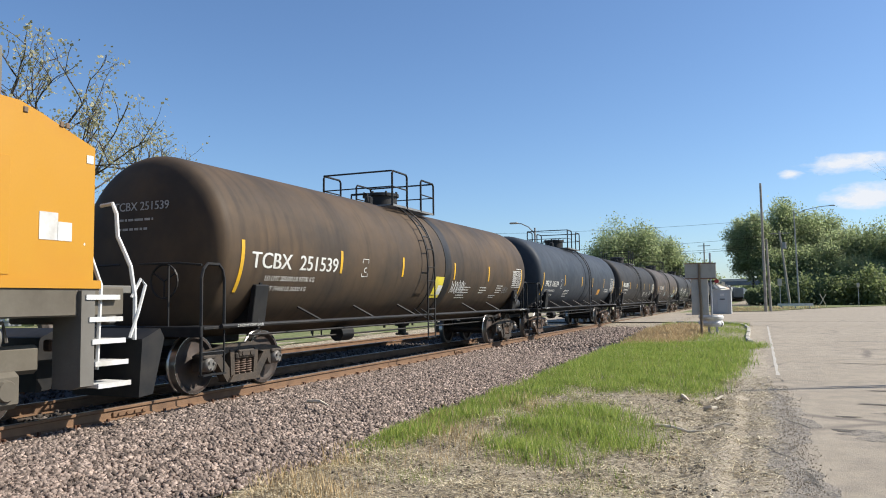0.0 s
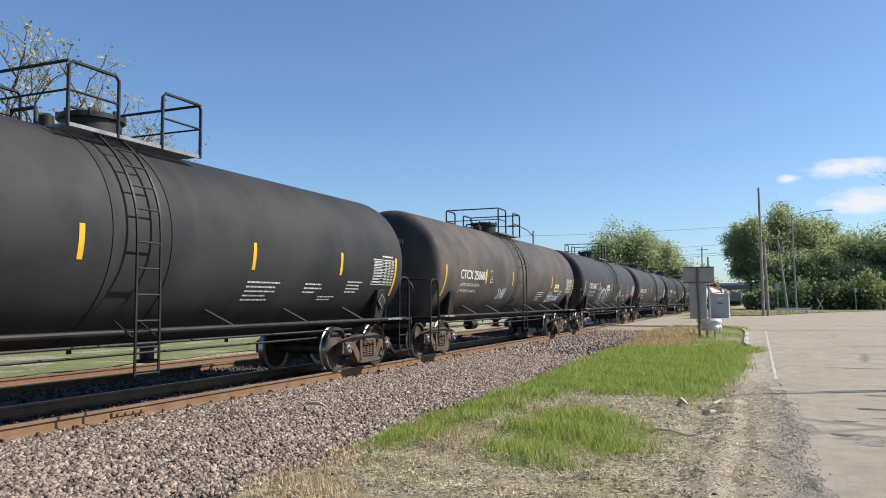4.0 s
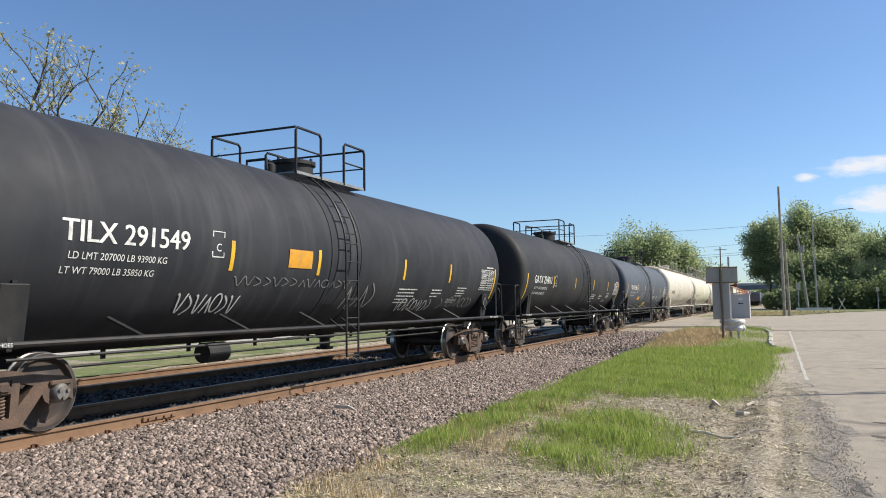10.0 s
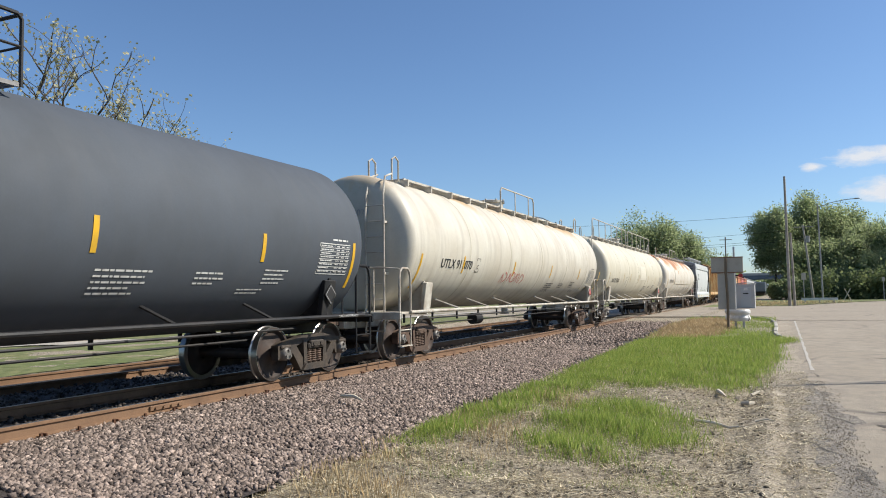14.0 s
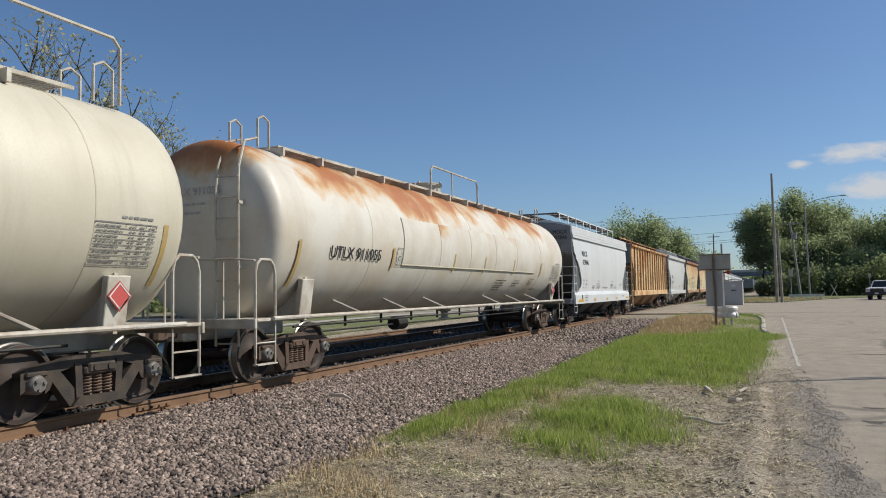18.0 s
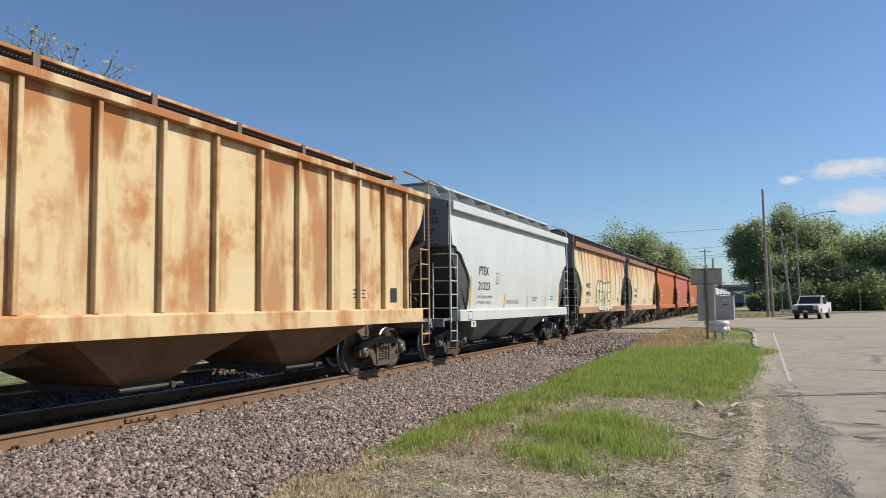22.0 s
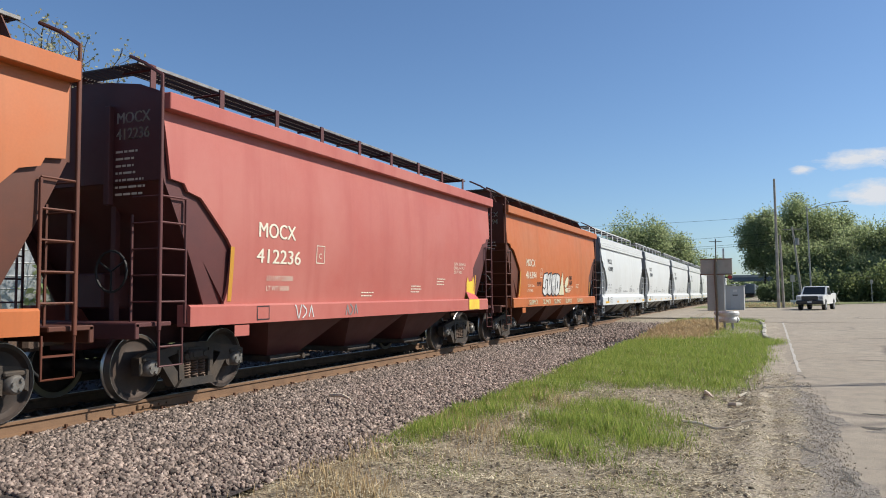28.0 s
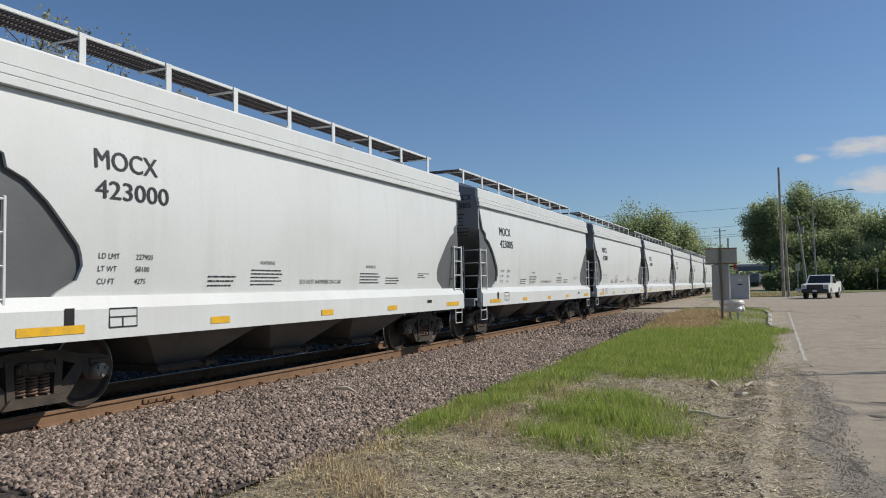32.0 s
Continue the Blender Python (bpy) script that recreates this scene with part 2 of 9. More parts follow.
# running gear
m_iron = paint("cast_iron", (0.034, 0.030, 0.027), 0.7, 0.2, dirt=(0.105, 0.076, 0.052), dirt_scale=3.5, dirt_amt=0.9, bump=0.35, bump_scale=40)
m_iron_rust = paint("cast_iron_rusty", (0.065, 0.046, 0.036), 0.78, 0.15, dirt=(0.165, 0.10, 0.065), dirt_scale=3.5, dirt_amt=0.9, bump=0.35, bump_scale=40)
m_wheel = paint("wheel_steel", (0.042, 0.034, 0.03), 0.65, 0.3, dirt=(0.095, 0.062, 0.047), dirt_scale=4, dirt_amt=0.8)
m_tread = paint("wheel_tread", (0.42, 0.40, 0.38), 0.3, 0.9, grain=0.08)
m_cap = paint("bearing_cap", (0.25, 0.235, 0.215), 0.5, 0.5, dirt=(0.10, 0.085, 0.075), dirt_scale=12)
m_spring = paint("spring_steel", (0.20, 0.135, 0.10), 0.65, 0.3, dirt=(0.10, 0.075, 0.06), dirt_scale=14)
m_black = paint("black_paint", (0.014, 0.0145, 0.016), 0.55, spec=0.3, dirt=(0.045, 0.039, 0.034), dirt_scale=1.8, dirt_amt=0.6)
m_reservoir = paint("reservoir_grey", (0.03, 0.031, 0.033), 0.55, dirt=(0.06, 0.055, 0.05), dirt_scale=3, dirt_amt=0.7)
m_hose = paint("rubber", (0.02, 0.02, 0.02), 0.7)
m_grate = paint("steel_grating", (0.30, 0.30, 0.30), 0.55, 0.6, dirt=(0.15, 0.13, 0.11), dirt_scale=4)
m_darkgrate = paint("dark_grating", (0.085, 0.07, 0.066), 0.65, 0.2)
m_yellow = paint("reflective_yellow", (0.78, 0.44, 0.02), 0.4, dirt=(0.50, 0.31, 0.05), dirt_scale=5, dirt_amt=0.5)
m_sign_yellow = paint("panel_yellow", (0.76, 0.64, 0.05), 0.45, dirt=(0.55, 0.45, 0.10), dirt_scale=4)
m_orange_tag = paint("panel_orange", (0.72, 0.33, 0.02), 0.45, dirt=(0.42, 0.22, 0.06), dirt_scale=5)
m_letter = paint("lettering_white", (0.74, 0.74, 0.70), 0.5, dirt=(0.42, 0.40, 0.37), dirt_scale=9, dirt_amt=0.45)
m_letter_dim = paint("lettering_faded", (0.30, 0.295, 0.28), 0.6, dirt=(0.13, 0.125, 0.12), dirt_scale=9, dirt_amt=0.8)
m_letter_head = paint("lettering_dusty", (0.50, 0.495, 0.47), 0.6, dirt=(0.26, 0.25, 0.24), dirt_scale=9, dirt_amt=0.6)
m_letter_black = paint("lettering_black", (0.022, 0.023, 0.026), 0.5)
m_spray_white = paint("spray_white", (0.66, 0.66, 0.64), 0.6, dirt=(0.34, 0.34, 0.34), dirt_scale=5, dirt_amt=0.4)
m_spray_dim = paint("spray_grey", (0.27, 0.27, 0.265), 0.65, dirt=(0.12, 0.12, 0.12), dirt_scale=4, dirt_amt=0.8)
m_spray_black = paint("spray_black", (0.016, 0.016, 0.02), 0.55)
m_spray_cream = paint("spray_cream", (0.66, 0.62, 0.43), 0.6, dirt=(0.52, 0.46, 0.28), dirt_scale=2)
m_spray_cyan = paint("spray_pale_blue", (0.52, 0.68, 0.72), 0.6)
m_spray_red = paint("spray_red", (0.52, 0.08, 0.07), 0.6)
m_spray_yellow = paint("spray_yellow", (0.80, 0.60, 0.06), 0.55, dirt=(0.75, 0.35, 0.05), dirt_scale=3, dirt_amt=0.5)
m_zinc = paint("galvanised", (0.46, 0.47, 0.48), 0.45, 0.7, dirt=(0.30, 0.29, 0.28), dirt_scale=4)
m_white = paint("white_paint", (0.72, 0.72, 0.70), 0.4, dirt=(0.48, 0.45, 0.40), dirt_scale=3, dirt_amt=0.4)
m_glass = paint("dark_glass", (0.015, 0.018, 0.02), 0.08)

# ---- mesh building ----
class MB:
    """Gathers vertices and faces for one mesh."""

    def __init__(self):
        self.v, self.f = [], []

    def add(self, vs, fs):
        n = len(self.v)
        self.v += [tuple(p) for p in vs]
        self.f += [tuple(i + n for i in f) for f in fs]
        return self

    def box(self, c, s, ch=0.0, m=None):
        x, y, z = (k / 2 for k in s)
        if ch <= 0:
            vs = [(i * x, j * y, k * z) for i in (-1, 1) for j in (-1, 1) for k in (-1, 1)]
            fs = [(0, 1, 3, 2), (4, 6, 7, 5), (0, 4, 5, 1), (2, 3, 7, 6), (0, 2, 6, 4), (1, 5, 7, 3)]
        else:
            ch = min(ch, x * 0.9, y * 0.9, z * 0.9)
            vs, idx = [], {}
            for i in (-1, 1):
                for j in (-1, 1):
                    for k in (-1, 1):
                        for a in range(3):
                            p = [i * (x - ch), j * (y - ch), k * (z - ch)]
                            p[a] = (i * x, j * y, k * z)[a]
                            idx[i, j, k, a] = len(vs)
                            vs.append(p)
            fs = []
            for a in range(3):
                b, c2 = (a + 1) % 3, (a + 2) % 3
                for s1 in (-1, 1):
                    q = []
                    for sb, sc in ((-1, -1), (1, -1), (1, 1), (-1, 1)):
                        e = [0, 0, 0]
                        e[a], e[b], e[c2] = s1, sb, sc
                        q.append(idx[e[0], e[1], e[2], a])
                    fs.append(tuple(q if s1 > 0 else q[::-1]))
                for sb in (-1, 1):
                    for sc in (-1, 1):
                        e0, e1 = [0, 0, 0], [0, 0, 0]
                        e0[a], e1[a] = -1, 1
                        e0[b] = e1[b] = sb
                        e0[c2] = e1[c2] = sc
                        q = (idx[(*e0, b)], idx[(*e1, b)], idx[(*e1, c2)], idx[(*e0, c2)])
                        fs.append(q if sb * sc > 0 else q[::-1])
            for i in (-1, 1):
                for j in (-1, 1):
                    for k in (-1, 1):
                        q = tuple(idx[i, j, k, a] for a in range(3))
                        fs.append(q if i * j * k > 0 else q[::-1])
        if m is not None:
            vs = [m @ Vector(p) for p in vs]
        return self.add([(p[0] + c[0], p[1] + c[1], p[2] + c[2]) for p in vs], fs)

    def tube(self, pts, r, seg=6, closed=False, caps=True):
        pts = [Vector(p) for p in pts]
        n, rings = len(pts), []
        up = None
        for i, p in enumerate(pts):
            if closed:
                d = pts[(i + 1) % n] - pts[i - 1]
            else:
                d = pts[min(i + 1, n - 1)] - pts[max(i - 1, 0)]
            d.normalize()
            if up is None:
                up = Vector((0, 0, 1)) if abs(d.z) < 0.9 else Vector((1, 0, 0))
            a = d.cross(up).normalized()
            up = a.cross(d).normalized()
            rr = r[i] if isinstance(r, (list, tuple)) else r
            rings.append([p + (a * math.cos(t) + up * math.sin(t)) * rr for t in (2 * math.pi * k / seg for k in range(seg))])
        vs = [q for ring in rings for q in ring]
        fs = []
        for i in range(n if closed else n - 1):
            j = (i + 1) % n
            for k in range(seg):
                l = (k + 1) % seg
                fs.append((i * seg + k, i * seg + l, j * seg + l, j * seg + k))
        if caps and not closed:
            fs += [tuple(range(seg))[::-1], tuple((n - 1) * seg + k for k in range(seg))]
        return self.add(vs, fs)

    def rev(self, prof, axis='y', seg=32, c=(0, 0, 0), caps=True):
        """Turn a profile of (place along the axis, radius) about that axis."""
        vs, fs = [], []
        for a, r in prof:
            for k in range(seg):
                t = 2 * math.pi * k / seg
                x, z = r * math.cos(t), r * math.sin(t)
                vs.append({'y': (x, a, z), 'x': (a, z, x), 'z': (z, x, a)}[axis])
        for i in range(len(prof) - 1):
            for k in range(seg):
                l = (k + 1) % seg
                fs.append((i * seg + k, (i + 1) * seg + k, (i + 1) * seg + l, i * seg + l))
        if caps:
            fs.append(tuple(range(seg)))
            fs.append(tuple((len(prof) - 1) * seg + k for k in range(seg))[::-1])
        return self.add([(p[0] + c[0], p[1] + c[1], p[2] + c[2]) for p in vs], fs)

    def prism(self, poly, axis, a, b):
        """A polygon drawn across one axis, drawn out along it from a to b. Poly is (y,z) for x, (x,z) for y, (x,y) for z."""
        put = {'x': lambda p, h: (h, p[0], p[1]), 'y': lambda p, h: (p[0], h, p[1]), 'z': lambda p, h: (p[0], p[1], h)}[axis]
        n = len(poly)
        vs = [put(p, a) for p in poly] + [put(p, b) for p in poly]
        fs = [tuple(range(n))[::-1], tuple(range(n, 2 * n))]
        fs += [(i, (i + 1) % n, n + (i + 1) % n, n + i) for i in range(n)]
        return self.add(vs, fs)

    def moved(self, m):
        self.v = [tuple(m @ Vector(p)) for p in self.v]
        return self

    def mesh(self, name, mat, smooth=None, flip=True):
        me = bpy.data.meshes.new(name)
        me.from_pydata(self.v, [], self.f)
        me.materials.append(mat)
        if flip:
            bm = bmesh.new()
            bm.from_mesh(me)
            bmesh.ops.recalc_face_normals(bm, faces=bm.faces)
            bm.to_mesh(me)
            bm.free()
        if smooth:
            me.polygons.foreach_set("use_smooth", [True] * len(me.polygons))
            me.set_sharp_from_angle(angle=radians(smooth))
        return me


CACHE = {}


def part(name, mb, mat, parent=None, label="", at=None, smooth=None):
    """Links one mesh object under a thing or a part; a mesh may be shared."""
    me = mb.mesh(name, mat, smooth) if isinstance(mb, MB) else mb
    ob = new(name, me)
    if parent is not None:
        ob.parent = parent
    if at is not None:
        ob.matrix_basis = at
    if label:
        ob["label"] = label
    if label in ("small stencilled print", "sprayed graffiti strokes", "printed test record", "sprayed graffiti outline", "sprayed bubble shape fill"):
        ob["kind"] = "stuff"
    return ob


def shared(key, fn):
    if key not in CACHE:
        CACHE[key] = fn()
    return CACHE[key]


def thing(name, label, category, at=None, group="", kind=""):
    ob = new(name, None)
    if at is not None:
        ob.matrix_basis = at
    return tagged(ob, label, category, group, kind)


def text_mesh(s, height, mat, wide=1.0, bend=None, depth=0.0, swell=0.0):
    """Letters of the built-in font as flat mesh in the plane (y to the right, z up), bent round a tank of radius bend if given."""
    key = ("text", s, height, mat.name, wide, bend, swell)
    if key in CACHE:
        return CACHE[key]
    cu = bpy.data.curves.new("lettering", 'FONT')
    cu.body, cu.size = s, height / 0.69
    cu.resolution_u = 3
    cu.offset = height * swell
    ob = bpy.data.objects.new("lettering", cu)
    scene.collection.objects.link(ob)
    dg = bpy.context.evaluated_depsgraph_get()
    me = bpy.data.meshes.new_from_object(ob.evaluated_get(dg))
    bpy.data.objects.remove(ob)
    me.name = "lettering"
    co = np.zeros(len(me.vertices) * 3)
    me.vertices.foreach_get("co", co)
    co = co.reshape(-1, 3)
    out = np.zeros_like(co)
    out[:, 1], out[:, 2] = co[:, 0] * wide, co[:, 1]
    me.vertices.foreach_set("co", out.ravel())
    if 0.1 < height < 0.5:
        faces = [tuple(p.vertices) for p in me.polygons]
        n = len(out)
        heavy = out + np.array((0.0015, 0.05 * height, 0.0))
        me = bpy.data.meshes.new("lettering")
        me.from_pydata(out.tolist() + heavy.tolist(), [], faces + [tuple(i + n for i in f) for f in faces])
    me.materials.clear()
    me.materials.append(mat)
    CACHE[key] = me
    return me


def bars(lines, height, gap, rng):
    """Unreadable print: rows of short bars in the plane (y, z), starting at the upper left corner."""
    mb = MB()
    for i, w in enumerate(lines):
        y, z = 0.0, -i * (height + gap)
        while y < w:
            k = min(rng.uniform(0.6, 2.6) * height * 1.2, w - y)
            mb.add([(0, y, z), (0, y + k, z), (0, y + k, z - height * 0.62), (0, y, z - height * 0.62)], [(0, 1, 2, 3)])
            y += k + height * 0.45
    return mb


def ribbon(pts, w, n=0.0):
    """A flat stroke along points in the plane (y, z)."""
    mb = MB()
    vs, fs = [], []
    p = [Vector((a, b)) for a, b in pts]
    for i in range(len(p)):
        d = p[min(i + 1, len(p) - 1)] - p[max(i - 1, 0)]
        d = d.normalized() if d.length > 1e-6 else Vector((1, 0))
        q = Vector((-d.y, d.x)) * w / 2
        vs += [(0, *(p[i] + q)), (0, *(p[i] - q))]
    fs = [(2 * i, 2 * i + 1, 2 * i + 3, 2 * i + 2) for i in range(len(p) - 1)]
    return mb.add(vs, fs)


def wrap(mb_or_me, R, z0, off, y, z, side=1):
    """Lays a flat (y, z) drawing on the side of a tank of radius R whose axis is at height z0; z is the height of the drawing's origin."""
    if isinstance(mb_or_me, MB):
        src, fc = mb_or_me.v, mb_or_me.f
    else:
        src, fc = [tuple(v.co) for v in mb_or_me.vertices], [tuple(p.vertices) for p in mb_or_me.polygons]
    a0 = math.asin(max(-0.95, min(0.95, (z - z0) / R)))
    mb = MB()
    mb.v = [((R + off + p[0]) * math.cos(a0 + p[2] / R) * side, y + p[1], z0 + (R + off + p[0]) * math.sin(a0 + p[2] / R)) for p in src]
    mb.f = list(fc)
    return mb


def squiggle(rng, w, h, n):
    """A run of looping hand strokes filling a band w by h."""
    out = []
    x = 0.0
    step = w / n
    for i in range(n):
        kind = rng.randrange(4)
        pts = []
        for k in range(15):
            t = k / 14
            if kind == 0:
                pts.append((x + step * (0.5 + 0.45 * math.cos(6.3 * t)), h * (0.5 + 0.45 * math.sin(6.3 * t))))
            elif kind == 1:
                pts.append((x + step * t, h * (0.5 + 0.45 * math.sin(7 * t + 1))))
            elif kind == 2:
                pts.append((x + step * (0.15 + 0.6 * abs(math.sin(3.1 * t))), h * (0.05 + 0.9 * t)))
            else:
                pts.append((x + step * (0.2 + 0.7 * t), h * (0.9 - 0.8 * abs(1 - 2 * t))))
        j = rng.uniform(-0.08, 0.08) * h
        out.append([(a, b + j) for a, b in pts])
        x += step * 0.93
    return out


def letters_bubble(rng, w, h, n):
    """Closed swollen outlines side by side, for sprayed bubble shapes."""
    out = []
    for i in range(n):
        cx, ww = (i + 0.5) * w / n, w / n * 0.58
        pts = []
        ph = rng.uniform(0, 6)
        for k in range(29):
            t = 2 * math.pi * k / 28
            rr = 1 + 0.16 * math.sin(3 * t + ph) + 0.07 * math.sin(5 * t + 2 * ph)
            pts.append((cx + ww * rr * math.copysign(abs(math.cos(t)) ** 0.75, math.cos(t)), h / 2 + h * 0.47 * rr * math.copysign(abs(math.sin(t)) ** 0.6, math.sin(t))))
        out.append(pts)
    return out

# ---- ground ----
TRACK_X = -8.78
GAUGE = 0.7525


def smooth(a, b, x):
    t = np.clip((x - a) / (b - a), 0, 1)
    return t * t * (3 - 2 * t)


def base_height(y):
    return -0.28 + 0.25 * smooth(10, 42, y)


def ballast_height(x, y):
    """Top of the stone bed under the two tracks, falling to the verge."""
    near = smooth(-6.7, -4.5, x)
    far = smooth(-14.6, -15.6, x)
    crown = -0.20
    toe = np.minimum(base_height(y) - 0.12, -0.22)
    z = crown + (toe - crown) * np.maximum(near, far)
    return z - 0.07 * np.exp(-((x + 10.85) / 0.5) ** 2)


def height(x, y):
    """Ground surface in metres over the rail head."""
    g = base_height(y)
    dip = -0.13 * np.exp(-((x + 4.6) / 0.9) ** 2) * (1 - smooth(24, 36, y))
    bumps = 0.022 * np.sin(1.7 * x + 0.8 * y) * np.sin(0.9 * y - 1.3 * x) * smooth(0.2, -0.8, x) * (1 - smooth(30, 40, y))
    fine = (0.014 * np.sin(6.3 * x + 2.1 * y) * np.sin(4.7 * y - 3.1 * x) + 0.010 * np.sin(11.3 * x - 5.7 * y) * np.sin(9.1 * y + 4.3 * x)) * smooth(0.2, -0.3, x) * (1 - smooth(16, 20, y))
    clump = 0.030 * np.sin(2.9 * x + 1.9 * y + 1.3 * np.sin(1.7 * y)) * np.sin(3.7 * y - 2.3 * x + 1.1 * np.sin(2.1 * x)) * smooth(0.0, -0.5, x) * (1 - smooth(15, 18, y))
    hollow = -0.09 * np.exp(-((x + 0.70 + 0.5 * (y - 13.1) * 0.6) / 0.16) ** 2 - ((y - 13.1) / 0.55) ** 2)
    rut = (-0.04 * np.exp(-((x + 0.02 + 0.03 * np.sin(y)) / 0.10) ** 2) + 0.02 * np.exp(-((x + 0.25) / 0.12) ** 2) - 0.03 * np.exp(-((x + 0.62 + 0.05 * np.sin(1.3 * y)) / 0.14) ** 2)) * (1 - smooth(13.5, 15, y))
    z = g + dip + bumps + fine + rut + clump + hollow
    under = smooth(-4.4, -4.9, x) * smooth(-15.9, -15.3, x)
    return z - 0.16 * under * (1 - smooth(40, 46, y)) - 0.04 * under


def grid_mesh(name, xs, ys, fn, mat, sm=True):
    X, Y = np.meshgrid(xs, ys)
    Z = fn(X, Y)
    v = np.stack([X, Y, Z], -1).reshape(-1, 3)
    nx, ny = len(xs), len(ys)
    i = (np.arange(ny - 1)[:, None] * nx + np.arange(nx - 1)).ravel()
    f = np.stack([i, i + 1, i + nx + 1, i + nx], 1)
    me = bpy.data.meshes.new(name)
    me.from_pydata(v.tolist(), [], f.tolist())
    me.materials.append(mat)
    me.polygons.foreach_set("use_smooth", [sm] * len(me.polygons))
    return me


def spaced(*stops):
    out = []
    for (a, b, d) in stops:
        out += list(np.arange(a, b, d))
    return np.array(out + [stops[-1][1]])


gx = spaced((-3000, -300, 300), (-300, -40, 20), (-40, -16, 1.5), (-16, -7, 0.5), (-7, 3, 0.14), (3, 14, 0.6), (14, 60, 4), (60, 300, 20), (300, 3000, 300))
gy = spaced((-3000, -300, 300), (-300, -20, 20), (-20, 2, 2.0), (2, 18, 0.16), (18, 40, 0.5), (40, 80, 2), (80, 300, 10), (300, 3000, 300))
ground = tagged(new("ground", grid_mesh("ground", gx, gy, height, m_soil)), "bare dry soil and trampled straw beside the railway", "ground", kind="structure")

# far meadow and verges, laid over the soil
for x0, x1, y0, y1 in ((-2800, -60, -600, 2800), (-60, -15.95, -40, 200), (8.5, 2800, -600, 39.0), (-7.0, -4.9, 76, 2800), (3.4, 2800, 119, 2800)):
    xs = spaced((x0, x1, max(0.4, (x1 - x0) / 60)))
    ys = spaced((y0, y1, max(1.0, (y1 - y0) / 160)))
    ob = new("meadow", grid_mesh("meadow", xs, ys, lambda a, b: height(a, b) + 0.012 + 0.02 * np.sin(a * 2.1) * np.sin(b * 1.7), m_turf))
    tagged(ob, "mown green grass along the line", "grass", kind="structure")

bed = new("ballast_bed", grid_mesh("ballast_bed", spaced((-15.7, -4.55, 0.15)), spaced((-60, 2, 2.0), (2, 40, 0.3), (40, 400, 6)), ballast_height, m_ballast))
tagged(bed, "bed of crushed grey and pink stone under the tracks", "ballast", kind="structure")


def scatter(name, n, place, shape, mat, label, category, lo=1.0, hi=1.0, tilt=True, rng=None, flat=1.0, orient=False):
    """Joins many small copies of one shape into a single mesh of stuff. place(n) gives x, y, z and size."""
    P, S = place(n)
    V, F = shape
    n, k = len(P), len(V)
    g = np.random.default_rng(len(name) * 7 + n)
    q = g.normal(size=(n, 4))
    q /= np.linalg.norm(q, axis=1, keepdims=True)
    w, x, y, z = q.T
    R = np.stack([1 - 2 * (y * y + z * z), 2 * (x * y - z * w), 2 * (x * z + y * w), 2 * (x * y + z * w), 1 - 2 * (x * x + z * z), 2 * (y * z - x * w),
                  2 * (x * z - y * w), 2 * (y * z + x * w), 1 - 2 * (x * x + y * y)], 1).reshape(n, 3, 3)
    if not tilt:
        a = g.uniform(0, 2 * math.pi, n)
        R = np.zeros((n, 3, 3))
        R[:, 0, 0] = R[:, 1, 1] = np.cos(a)
        R[:, 0, 1], R[:, 1, 0], R[:, 2, 2] = -np.sin(a), np.sin(a), 1
    L = V[None] * S[:, None, None] * g.uniform(0.65, 1.35, (n, 1, 3))
    W = np.einsum('nij,nkj->nki', R, L)
    W[:, :, 2] *= flat
    W += P[:, None, :]
    me = bpy.data.meshes.new(name)
    fl = F.shape[1]
    me.vertices.add(n * k)
    me.vertices.foreach_set("co", W.ravel())
    idx = (F[None] + (np.arange(n) * k)[:, None, None]).ravel()
    me.loops.add(len(idx))
    me.loops.foreach_set("vertex_index", idx.astype(np.int32))
    me.polygons.add(n * len(F))
    me.polygons.foreach_set("loop_start", np.arange(0, len(idx), fl).astype(np.int32))
    me.materials.append(mat)
    me.update(calc_edges=True)
    me.validate()
    return tagged(new(name, me), label, category, kind="stuff")


ROCK_V = np.array([(-1.2, -0.3, 0.2), (1.1, -0.5, -0.2), (0.2, 1.2, -0.3), (-0.2, -1.1, -0.4), (0.35, 0.1, 1.05), (-0.3, 0.3, -1.1)]) * 0.56
ROCK_F = np.array([(0, 3, 4), (3, 1, 4), (1, 2, 4), (2, 0, 4), (3, 0, 5), (1, 3, 5), (2, 1, 5), (0, 2, 5)])


def ballast_place(x0, x1, y0, y1, s0, s1):
    def fn(n):
        g = np.random.default_rng(int(n + 100 * abs(x0)))
        x, y = g.uniform(x0, x1, n), y0 + (y1 - y0) * g.uniform(0, 1, n) ** 1.25
        edge = -4.36 - 0.018 * y + 0.25 * np.sin(y * 0.9) + 0.12 * np.sin(y * 3.1) + g.normal(0, 0.12, n)
        keep = x < edge
        x, y = x[keep], y[keep]
        s = g.uniform(s0, s1, len(x))
        return np.stack([x, y, ballast_height(x, y) + 0.25 * s], 1), s
    return fn


scatter("ballast_stones", 80000, ballast_place(-8.0, -4.0, 4.6, 24, 0.022, 0.060), (ROCK_V, ROCK_F), m_stone, "crushed grey and pink ballast stones", "ballast")
scatter("ballast_stones", 11000, ballast_place(-8.0, -4.2, 22, 62, 0.05, 0.09), (ROCK_V, ROCK_F), m_stone, "crushed grey and pink ballast stones", "ballast")
scatter("ballast_stones", 9000, ballast_place(-12.2, -8.2, 4.5, 40, 0.04, 0.08), (ROCK_V, ROCK_F), m_stone_oily_shade, "crushed stones between the rails, darkened for oil and shade", "ballast")

